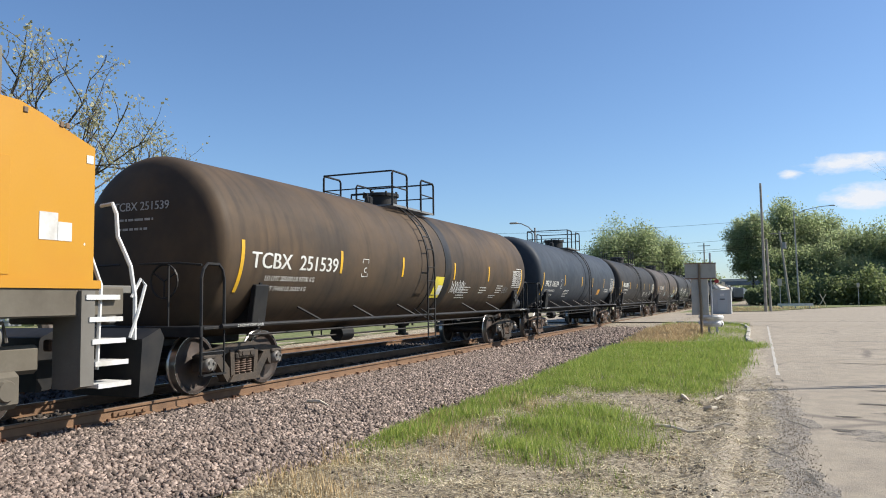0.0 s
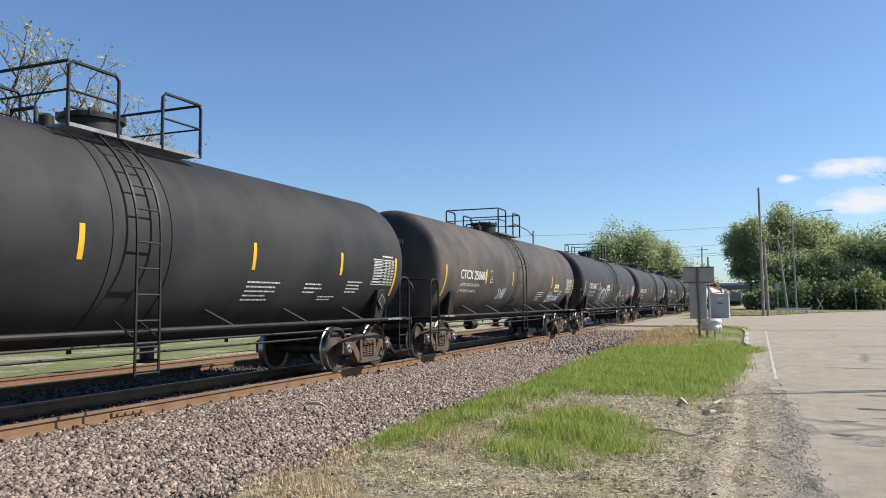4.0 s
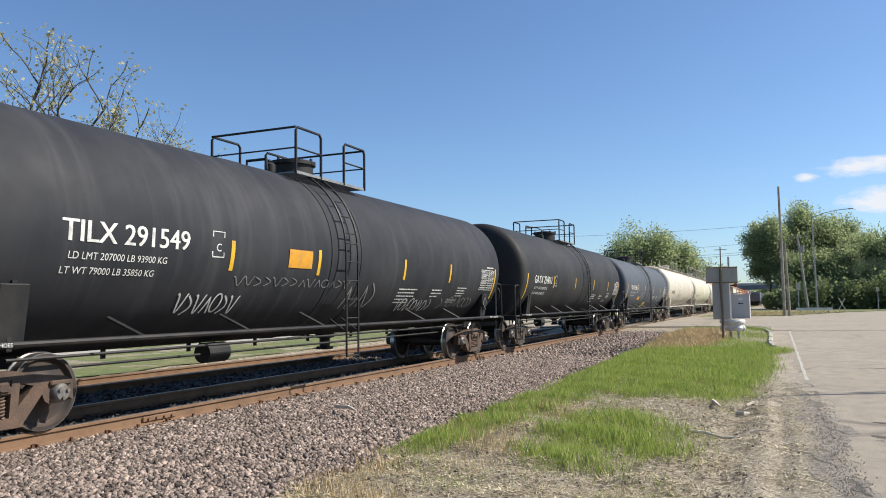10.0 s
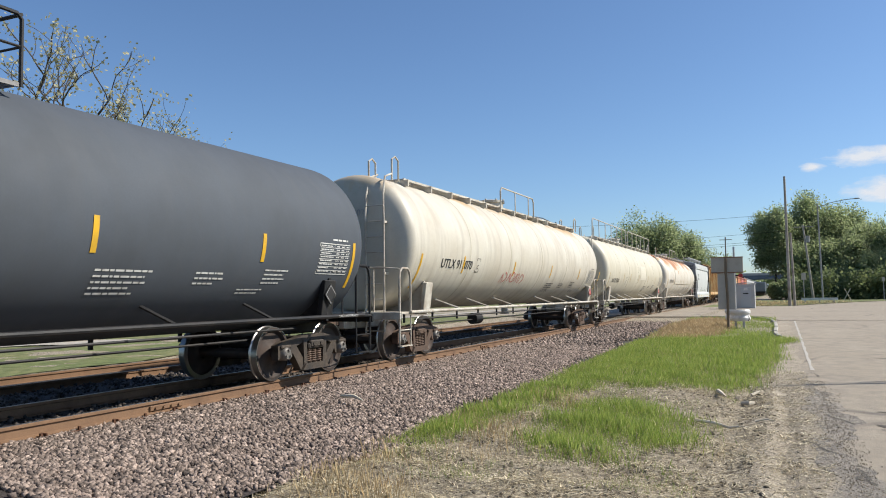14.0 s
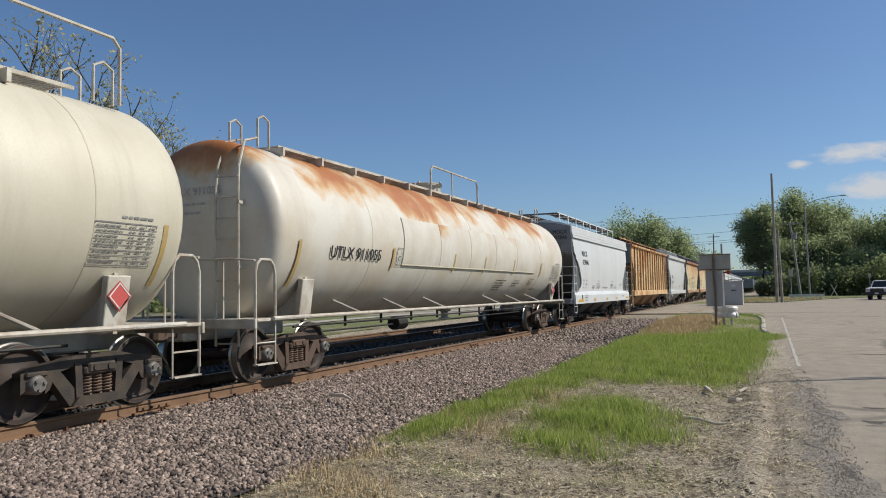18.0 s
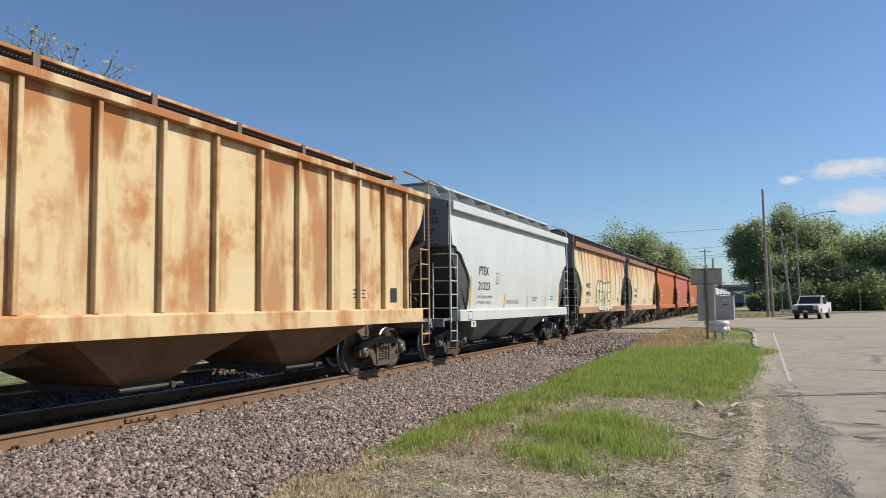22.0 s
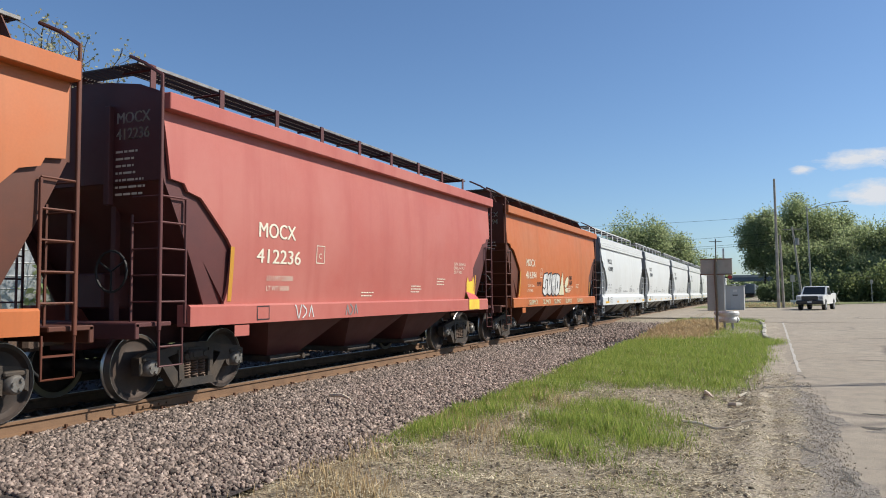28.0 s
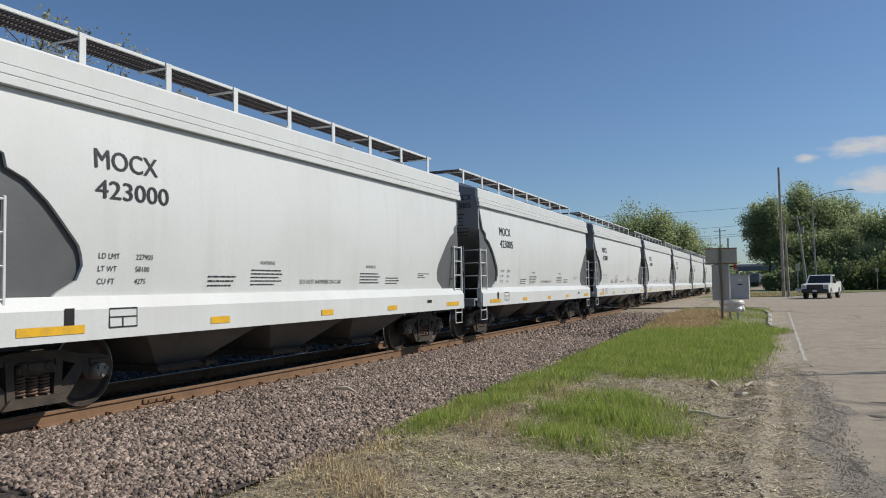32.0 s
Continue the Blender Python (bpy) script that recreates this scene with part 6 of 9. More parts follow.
        mb.v = [(0.72 + p[1] * 0.8, -L / 2 + e + 0.045, 3.38 + p[2] * 0.8) for p in b2.v]
        mb.f = list(b2.f)
        part("lettering", mb, em, car)
    for y, z, w, h, n, mats, kind, sw in opts.get("spray", ()):
        if kind == "fat":
            cw = w / len(n)
            for k, ch in enumerate(n):
                ph = rng.uniform(0, 6)
                rim = []
                for i in range(40):
                    t = 2 * math.pi * i / 40
                    rr = 1 + 0.05 * math.sin(3 * t + ph) + 0.03 * math.sin(5 * t + 2 * ph)
                    c, s_ = math.cos(t), math.sin(t)
                    rim.append((0.5 + 0.54 * rr * math.copysign(abs(c) ** 0.6, c), 0.5 + 0.49 * rr * math.copysign(abs(s_) ** 0.45, s_)))
                side = lambda a, b, lift: ((1.632 if z + b * h < sill1 else xf(max(zs0, min(zs1, z + b * h)))) + lift + 0.0012 * (k % 2), o(y + cw * (k + a)), z + b * h)
                mb = MB()
                cut = (sill1 - z) / h
                levels = sorted([0.012 + 0.976 * i / 22 for i in range(23)] + [cut - 0.002, cut + 0.002])
                for b0, b1 in zip(levels, levels[1:]):
                    quad = []
                    for b in (b0, b1):
                        xs_ = []
                        for i in range(40):
                            (p0, q0), (p1, q1) = rim[i], rim[(i + 1) % 40]
                            if (q0 > b) != (q1 > b):
                                xs_.append(p0 + (p1 - p0) * (b - q0) / (q1 - q0))
                        if len(xs_) > 1:
                            quad.append((min(xs_), max(xs_), b))
                    if len(quad) == 2:
                        (a0, a1, c0), (d0, d1, c1) = quad
                        mb.add([side(a0, c0, 0.010), side(a1, c0, 0.010), side(d1, c1, 0.010), side(d0, c1, 0.010)], [(0, 1, 2, 3)])
                part("spray_paint", mb, mats[0], car, "sprayed bubble letter fill")
                mb = MB()
                for st in [rim + rim[:2]] + [list(q) for q in FAT[ch]]:
                    r = ribbon([(a * cw, b * h) for a, b in st], sw)
                    mb.add([side(q[1] / cw, q[2] / h, 0.014) for q in r.v], r.f)
                part("spray_paint", mb, mats[1], car, "thick sprayed letter outline")
        elif kind == "shape":
            for mat, grow, lift in ((mats[1], sw, 0.010), (mats[0], 0.0, 0.013)):
                cy, cz = sum(p[0] for p in n) / len(n), sum(p[1] for p in n) / len(n)
                f = MB()
                f.v = [((1.632 if z + b < sill1 else xf(z + b)) + lift, o(y + a), z + b) for a, b in ((a + grow * (a - cy) / max(0.05, math.hypot(a - cy, b - cz)), b + grow * (b - cz) / max(0.05, math.hypot(a - cy, b - cz))) for a, b in n)]
                f.f = [tuple(range(len(n)))]
                part("spray_paint", f, mat, car, "sprayed shape with a dark outline")
        elif kind == "bubble":
            st = letters_bubble(rng, w, h, n)
            fill = MB()
            for k, p in enumerate(st):
                f = MB()
                f.v = [(0.0008 * k, a, b) for a, b in p[:-1]]
                f.f = [tuple(range(len(p) - 1))]
                fill.add(f.v, f.f)
            fill.v = [(xf(max(zs0, min(zs1, z + p[2]))) + 0.012 + p[0], p[1] + o(y), p[2] + z) for p in fill.v]
            part("spray_paint", fill, mats[0], car, "sprayed bubble shape fill")
            mb = MB()
            for k, p in enumerate(st):
                r = ribbon(p, sw)
                mb.add([(0.0008 * k, q[1], q[2]) for q in r.v], r.f)
            for p in squiggle(rng, w * 0.9, h * 0.5, n):
                r = ribbon([(a + 0.05 * w, b + 0.25 * h) for a, b in p], sw * 0.8)
                mb.add([(0.005, q[1], q[2]) for q in r.v], r.f)
            mb.v = [(xf(max(zs0, min(zs1, z + p[2]))) + 0.016 + p[0], p[1] + o(y), p[2] + z) for p in mb.v]
            part("spray_paint", mb, mats[1], car, "sprayed graffiti outline")
        else:
            mb = MB()
            for st in squiggle(rng, w, h, n):
                r = ribbon(st, sw)
                mb.add(r.v, r.f)
            flatpart("spray_paint", mb, mats[0], y, z, "sprayed graffiti strokes", 1.637 if z < sill1 else None)
    return car

# ---- the train ----
U = [8.44, 26.79, 44.58, 61.96, 79.55, 97.5, 115.5, 133.87, 152.04, 170.25, 190.45, 210.15, 230.7, 244.8, 262.7, 276.75, 291.2, 305.2, 319.2, 333.25, 347.27, 361.25, 375.48, 389.71, 403.94]
for k in range(6):
    U.append(U[-1] + 14.23)


def tank_paint(name, col, dust, amt, streak, rough=0.42, sa=0.55):
    return paint(name, [c * k for c, k in zip(col, (0.92, 0.97, 1.06))], rough + 0.2, spec=0.16, dirt=[c * k for c, k in zip(dust, (1.0, 1.02, 1.06))], dirt_amt=amt, dirt_scale=0.7, streak=streak, streak_amt=sa, streak_scale=(0.5, 4.0, 0.35), grain=0.08)


m_paleyellow = paint("pale_yellow_label", (0.74, 0.66, 0.28), 0.5, dirt=(0.60, 0.52, 0.24), dirt_amt=0.5, dirt_scale=5)
t_brown = tank_paint("tank_dusty_brown", (0.060, 0.047, 0.036), (0.135, 0.088, 0.05), 0.95, (0.030, 0.026, 0.024))
t_navy = tank_paint("tank_blue_black", (0.038, 0.045, 0.054), (0.070, 0.078, 0.088), 0.6, (0.085, 0.09, 0.10), 0.36, 0.22)
t_black = tank_paint("tank_black", (0.030, 0.030, 0.030), (0.058, 0.054, 0.050), 0.6, (0.055, 0.048, 0.042))
t_worn = tank_paint("tank_weathered", (0.050, 0.046, 0.043), (0.16, 0.125, 0.10), 0.85, (0.16, 0.155, 0.15), 0.42, 0.28)
t_grey = tank_paint("tank_charcoal", (0.048, 0.048, 0.050), (0.080, 0.079, 0.078), 0.6, (0.040, 0.038, 0.036))
t_slate = tank_paint("tank_slate", (0.098, 0.106, 0.114), (0.075, 0.081, 0.087), 0.6, (0.105, 0.11, 0.115), 0.45, 0.3)
t_scuffed = tank_paint("tank_black_scuffed", (0.030, 0.030, 0.032), (0.050, 0.049, 0.05), 0.6, (0.15, 0.15, 0.155), 0.42, 0.16)
t_white1 = paint("tank_stained_white", (0.66, 0.62, 0.52), 0.5, dirt=(0.52, 0.46, 0.36), dirt_amt=0.7, dirt_scale=0.8, streak=(0.30, 0.25, 0.19), streak_amt=0.55, streak_scale=(0.5, 3.2, 0.3), streak_lo=0.5, streak_hi=0.75, blot=(0.55, 0.30, 0.12), blot_lo=0.68, blot_hi=0.78, top_stain=(((0.56, 0.40, 0.22), 3.7, 0.34, (0.7, 0.5, 0.5), 0.56, 0.68),))
t_white2 = paint("tank_cream", (0.64, 0.60, 0.48), 0.5, dirt=(0.55, 0.50, 0.37), dirt_amt=0.7, dirt_scale=0.8, streak=(0.40, 0.36, 0.27), streak_amt=0.55, streak_scale=(0.5, 3.0, 0.3), streak_lo=0.5, streak_hi=0.78)
t_white3 = paint("tank_rust_stained_white", (0.68, 0.65, 0.57), 0.5, dirt=(0.55, 0.46, 0.34), dirt_amt=0.6, dirt_scale=0.9, streak=(0.50, 0.44, 0.36), streak_amt=0.4, streak_scale=(0.5, 3.0, 0.3), streak_lo=0.5, streak_hi=0.78, top_stain=(((0.58, 0.36, 0.16), 3.50, 0.30, (0.7, 0.6, 0.5), 0.44, 0.54), ((0.42, 0.155, 0.045), 3.60, 0.30, (0.7, 0.6, 0.5), 0.48, 0.58)))
m_creamtrim = paint("cream_trim", (0.60, 0.57, 0.49), 0.55, dirt=(0.30, 0.22, 0.15), dirt_amt=0.7, dirt_scale=2.5)
m_ochre = paint("dull_ochre_strip", (0.52, 0.36, 0.13), 0.6, dirt=(0.42, 0.32, 0.16), dirt_amt=0.6, dirt_scale=5)
m_creampanel = paint("cream_patch", (0.70, 0.66, 0.54), 0.5, dirt=(0.62, 0.57, 0.44), dirt_amt=0.5, dirt_scale=1.5)
m_faintseam = paint("tank_weld", (0.55, 0.50, 0.38), 0.6, dirt=(0.44, 0.40, 0.30), dirt_amt=0.6, dirt_scale=2)
m_seam = paint("tank_seam", (0.34, 0.31, 0.26), 0.7, dirt=(0.24, 0.20, 0.16), dirt_amt=0.6, dirt_scale=2)

tank_car(U[0], U[1], 1.50, 2.32, t_brown, m_black, "dusty brown-black tank car with a yellow notice panel", "TCBX  251539",
         dict(text_y=1.72, small_dy=0.45, text_w=2.73, c_y=5.45, reservoir=True, small=("LD LMT 205600 LB 93700 KG", "LT WT 79400 LB 36000 KG"), text_h=0.26, text_z=1.98, strips=(1.45, 4.54, 7.33, 10.53, 13.32, 16.7),
              panels=((9.33, 1.48, 0.66, 0.58, m_sign_yellow, "yellow notice panel"), (9.60, 1.56, 0.30, 0.26, m_letter, "white notice")),
              spray=((10.45, 1.60, 1.1, 0.36, 9, m_spray_white, "s", 0.026), (14.9, 1.6, 0.6, 0.25, 5, m_spray_dim, "s", 0.02)), bands=((9.15, 0.10), (10.1, 0.42)), band_mat=m_black), 1)
tank_car(U[1], U[2], 1.50, 2.34, t_navy, m_black, "blue-black tank car with a worn gloss", "PFLX 16334",
         dict(rusty_truck=True, ladder_dy=0.4, text_y=1.69, text_w=2.02, text_z=1.90, c_y=4.15, reservoir=True, valves=True, strips=(1.31, 4.77, 8.07, 10.45, 13.31, 16.2), small=("LD LMT 197500 LB 89585 KG", "LT WT 65500 LB 29710 KG"), text_h=0.22, tags=(("4\" FIBERGLASS INSULATION", 13.75, 1.83, 0.06, m_letter, 0.9), ("DO NOT EXCEED 450 F", 13.75, 1.74, 0.06, m_letter, 0.9), ("AAR 211 A 100 W1", 15.3, 2.40, 0.075, m_letter, 0.9)), prints=((4.9, 1.78, (0.9, 0.8, 0.85, 0.6, 0.7), 0.04), (14.6, 1.8, (0.3, 0.42), 0.03)), panels=((12.0, 1.6, 0.55, 0.28, m_orange_tag, "yellow label"),)), 2)
tank_car(U[2], U[3], 1.50, 2.32, t_black, m_black, "black tank car, matt and dusty", "PFLX 8398",
         dict(text_y=1.87, text_w=1.75, head_print=(0.5, 0.55, 0.45, 0.5, 0.4), text_z=2.06, c_y=3.82, valves=True, strips=(1.29, 4.38, 7.17, 10.6, 13.4, 15.8), small=("LD LMT 200600 LB 91000 KG", "LT WT 62200 LB 28200 KG"), text_h=0.26, rusty_truck=True), 3)
tank_car(U[3], U[4], 1.52, 2.36, t_worn, m_black, "weathered grey-black tank car with graffiti", "CTCX 250681",
         dict(text_h=0.25, rusty_truck=True, strips=(1.42, 4.62, 7.3, 12.52, 16.18), tags=(("ZORG", 12.28, 1.42, 0.30, m_spray_cyan, 0.72), ("3GOMR", 13.15, 1.46, 0.24, m_spray_cyan, 0.80)), panels=((13.08, 1.82, 0.66, 0.30, m_paleyellow, "pale yellow contact label"), (13.15, 1.87, 0.52, 0.09, m_letter_black, "printed line"), (13.15, 2.03, 0.48, 0.03, m_letter_black, "printed line")),
              spray=((6.0, 1.5, 0.8, 0.4, 4, m_spray_cyan, "s", 0.05),)), 4)
tank_car(U[4], U[5], 1.52, 2.38, t_grey, m_black, "charcoal tank car with large white graffiti", "CTCX 250677",
         dict(ladder_dy=0.5, text_y=2.27, text_w=1.82, text_z=2.05, text_h=0.25, c_y=4.25, reservoir=True, heads=(1.37, 1.25), rec_in=2.3, strips=(1.33, 4.87, 8.32, 11.44, 14.03, 16.58), small=("LD LMT 204800 LB 92900 KG", "LT WT 81200 LB 36850 KG"), rusty_truck=True, panels=((6.95, 2.02, 0.76, 0.28, m_creamtrim, "pale label"), (7.03, 2.08, 0.60, 0.07, m_letter_black, "printed line")),
              spray=((5.0, 1.32, 2.75, 0.88, 5, m_spray_white, "bubble", 0.045), (5.25, 1.52, 2.3, 0.45, 5, m_spray_white, "s", 0.03), (10.5, 1.55, 1.1, 0.55, 7, m_spray_white, "s", 0.03), (14.4, 1.62, 0.6, 0.5, 4, m_spray_red, "s", 0.035))), 5)
tank_car(U[5], U[6], 1.55, 2.40, t_grey, m_black, "charcoal tank car with faint streaks", "TCBX  251520",
         dict(text_y=1.67, small_dy=0.42, text_w=2.60, text_z=2.0, text_h=0.26, c_y=5.5, valves=True, ladder_dy=0.6, heads=(1.52, 1.37), head_print=(0.3, 0.6, 0.62, 0.7, 0.55, 0.5, 0.52, 0.4, 0.45, 0.0, 0.66, 0.5, 0.52, 0.6, 0.5), strips=(1.54, 4.62, 7.43, 10.6, 13.8, 16.45), small=("LD LMT 205600 LB 93200 KG", "LT WT 79400 LB 36000 KG"), spray=((15.4, 1.3, 0.3, 0.5, 2, m_spray_dim, "s", 0.02),)), 6)
tank_car(U[6], U[7], 1.55, 2.40, t_scuffed, m_black, "black tank car with scuffed chalk-white graffiti", "TILX 291549",
         dict(small=("LD LMT 207000 LB 93900 KG", "LT WT 79000 LB 35850 KG"), text_y=2.55, text_w=2.03, text_z=2.2, text_h=0.25, c_y=5.05, valves=True, rusty_truck=True, strips=(1.45, 5.44, 7.76, 11.11, 13.6, 16.8),
              panels=((6.89, 2.06, 0.68, 0.30, m_orange_tag, "orange warning label"),),
              spray=((4.6, 1.34, 1.4, 0.36, 7, m_spray_white, "s", 0.03), (8.9, 1.35, 1.3, 0.6, 4, m_spray_dim, "s", 0.035), (11.3, 1.3, 1.9, 0.35, 9, m_spray_white, "s", 0.022),
                     (13.5, 1.35, 2.3, 0.32, 8, m_spray_dim, "s", 0.03), (5.6, 1.75, 3.6, 0.16, 14, m_spray_dim, "s", 0.015))), 7)
tank_car(U[7], U[8], 1.60, 2.44, t_black, m_black, "black tank car with clean white numbers", "GATX 234011",
         dict(small=("LD LMT 205500 LB 93200 KG", "LT WT 80700 LB 36600 KG"), ladder_dy=0.5, text_y=2.2, text_w=2.1, head_print=(0.5, 0.55, 0.45, 0.5, 0.4), text_z=2.1, text_h=0.25, c_y=4.72, reservoir=True, strips=(1.4, 4.57, 7.75, 11.04, 14.06, 16.6)), 8)
tank_car(U[8], U[9], 1.55, 2.41, t_slate, m_black, "slate grey tank car with orange and yellow panels", "TILX 293366",
         dict(text_y=2.52, text_w=1.92, text_z=2.13, text_h=0.24, c_y=4.80, valves=True, strips=(1.45, 4.67, 7.34, 10.86, 14.02, 16.7), panels=((5.3, 1.56, 0.75, 0.22, m_orange_tag, "orange warning label"), (8.35, 1.16, 0.95, 0.40, m_sign_yellow, "yellow warning panel")),
              spray=((6.1, 1.5, 1.3, 0.6, 5, m_spray_dim, "s", 0.03),), ladder_dy=-0.5), 9)
WH = dict(rail_mat=m_creamtrim, top_mat=m_creamtrim, dome_mat=m_creamtrim, letter_mat=m_letter_black, strip_mat=m_yellow, bands=(), placard_mat=m_spray_red, edge_letter=m_letter)
tank_car(U[9], U[10], 1.55, 2.62, t_white1, m_creamtrim, "long dirty white tank car with rust stains", "UTLX 911070",
         dict(WH, walk_h=0.62, long_walk=((8.9, 12.4),), text_y=2.64, text_w=1.97, text_h=0.22, c_y=4.9, small=(), truck_in=2.27, end_ladder=True, spray=((7.0, 1.75, 2.4, 0.35, 7, m_spray_red, "s", 0.03),), strips=(1.5, 4.0, 8.0, 12.0, 16.0, 19.6), rusty_truck=True, bands=tuple((y, 0.025) for y in (4.4, 7.6, 10.8, 14.0, 17.2)), band_mat=m_faintseam), 10)
tank_car(U[10], U[11], 1.58, 2.55, t_white2, m_creamtrim, "cream white tank car with a long railed walkway", "NATX 33510",
         dict(WH, long_walk=((1.5, 9.9), (10.5, 18.2)), walk_h=0.80, text_y=2.28, text_w=1.64, text_h=0.20, text_z=1.92, c_y=5.75, number_mat=m_letter_black, small=(), end_ladder=True, strip_mat=m_ochre, panels=((9.9, 2.12, 1.85, 0.78, m_creampanel, "repainted cream patch"),), strips=(1.5, 5.05, 6.87, 9.4, 12.6, 15.5, 18.2), bands=tuple((y, 0.018) for y in (3.8, 6.4, 9.2, 11.9, 14.5, 17.1)), band_mat=m_faintseam), 11)
rusty = tank_car(U[11], U[12], 1.58, 2.55, t_white3, m_creamtrim, "white tank car with heavy orange rust along its top", "UTLX 911055",
                 dict(WH, walk_h=0.62, long_walk=((8.9, 12.35),), text_y=2.62, text_w=1.95, text_h=0.22, text_z=2.1, c_y=5.3, small=(), truck_in=2.25, end_ladder=True, strip_mat=m_ochre, strips=(1.6, 5.1, 8.5, 10.74, 13.37, 16.43), rusty_truck=True, off=0.024, jacket=(5.6, 15.7, 5), bands=tuple((y, 0.022) for y in (4.2, 7.0, 9.9, 12.8, 16.4)), band_mat=m_faintseam), 12)
# hoppers
h_white = paint("hopper_white", (0.66, 0.68, 0.675), 0.42, dirt=(0.60, 0.61, 0.60), dirt_amt=0.5, dirt_scale=0.5, streak=(0.58, 0.585, 0.57), streak_amt=0.6, streak_scale=(0.4, 2.6, 0.25))
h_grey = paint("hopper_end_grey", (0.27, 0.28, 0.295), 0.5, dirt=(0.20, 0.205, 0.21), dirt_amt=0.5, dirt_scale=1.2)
# end plate grey, set below the end wall's to carry recess shade
h_plate_shade = paint("hopper_plate_shade_grey", (0.115, 0.12, 0.125), 0.5, dirt=(0.085, 0.087, 0.09), dirt_amt=0.6, dirt_scale=1.2)
# bay grey darkened to put the shade under the sill into it
h_bay_shade = paint("hopper_bay_shade_grey", (0.13, 0.13, 0.13), 0.55, dirt=(0.075, 0.072, 0.07), dirt_amt=0.8, dirt_scale=1.2)
h_ptex = paint("hopper_pale_grey", (0.60, 0.62, 0.60), 0.45, dirt=(0.50, 0.51, 0.49), dirt_amt=0.5, dirt_scale=0.6, streak=(0.50, 0.505, 0.485), streak_amt=0.6, streak_scale=(0.4, 2.6, 0.25))
h_rust = paint("hopper_rust_streaked", (0.66, 0.575, 0.40), 0.6, spec=0.25, dirt=(0.62, 0.48, 0.27), dirt_amt=0.55, dirt_scale=0.7, grain=0.06, blot=(0.52, 0.33, 0.16), blot_lo=0.60, blot_hi=0.72, blot_scale=1.3, top_stain=(((0.57, 0.32, 0.12), 2.5, 0.05, (0.02, 0.85, 0.05), 0.50, 0.66), ((0.40, 0.15, 0.055), 2.8, 0.055, (0.02, 1.7, 0.06), 0.53, 0.63), ((0.17, 0.055, 0.032), 3.1, 0.07, (0.02, 3.3, 0.08), 0.575, 0.65)))
h_rust2 = paint("hopper_tan_rust", (0.68, 0.53, 0.31), 0.6, dirt=(0.60, 0.39, 0.18), dirt_amt=0.7, dirt_scale=0.9, spec=0.25, streak=(0.40, 0.17, 0.06), streak_amt=0.8, streak_scale=(0.25, 1.5, 0.35), streak_lo=0.48, streak_hi=0.64, blot=(0.44, 0.19, 0.065), blot_lo=0.53, blot_hi=0.66, blot_scale=0.9, top_stain=(((0.40, 0.165, 0.055), 3.5, 0.16, (0.5, 1.6, 0.35), 0.52, 0.64),))
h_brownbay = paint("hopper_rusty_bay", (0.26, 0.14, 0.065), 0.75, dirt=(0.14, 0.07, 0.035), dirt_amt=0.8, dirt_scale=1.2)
h_rustdark = paint("hopper_rust_sill", (0.48, 0.32, 0.175), 0.7, dirt=(0.30, 0.115, 0.055), dirt_amt=0.9, dirt_scale=1.3, streak=(0.40, 0.18, 0.08), streak_amt=0.8, streak_scale=(0.6, 2.2, 0.8))
h_rustchord = paint("hopper_rust_chord", (0.33, 0.17, 0.08), 0.7, dirt=(0.24, 0.085, 0.05), dirt_amt=0.95, dirt_scale=1.1, streak=(0.15, 0.05, 0.035), streak_amt=0.8, streak_scale=(0.5, 2.6, 0.6), streak_lo=0.45)
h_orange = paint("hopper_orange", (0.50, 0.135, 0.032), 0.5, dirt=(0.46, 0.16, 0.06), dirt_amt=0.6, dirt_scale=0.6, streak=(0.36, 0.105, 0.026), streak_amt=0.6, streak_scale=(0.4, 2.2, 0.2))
# dark rust-red paint, lowered further to put end and bay shade in
h_orange_dk_shade = paint("hopper_orange_end_shade", (0.13, 0.034, 0.014), 0.6, dirt=(0.075, 0.025, 0.014), dirt_amt=0.6, dirt_scale=1.0)
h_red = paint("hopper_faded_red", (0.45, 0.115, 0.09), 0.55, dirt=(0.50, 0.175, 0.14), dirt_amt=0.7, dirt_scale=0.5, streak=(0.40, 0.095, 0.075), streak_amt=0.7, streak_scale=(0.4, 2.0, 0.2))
# dark red paint that also carries the shade of ends and bays
h_red_dk_shade = paint("hopper_red_end_shade", (0.11, 0.028, 0.026), 0.6, dirt=(0.07, 0.022, 0.022), dirt_amt=0.6, dirt_scale=1.0)
# tan car's dark end tone, with some recess shade put into it
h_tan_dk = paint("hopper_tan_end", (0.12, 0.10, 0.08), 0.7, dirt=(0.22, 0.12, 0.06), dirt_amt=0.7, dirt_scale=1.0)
# near-black end colour; shade below the slope sheets is painted in
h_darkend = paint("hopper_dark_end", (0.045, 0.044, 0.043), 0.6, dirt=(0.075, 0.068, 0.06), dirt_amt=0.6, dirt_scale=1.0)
h_greyend = paint("hopper_mid_grey", (0.25, 0.26, 0.27), 0.5, dirt=(0.18, 0.185, 0.19), dirt_amt=0.6, dirt_scale=1.0)
m_cream_letter = paint("lettering_cream", (0.78, 0.72, 0.58), 0.5)


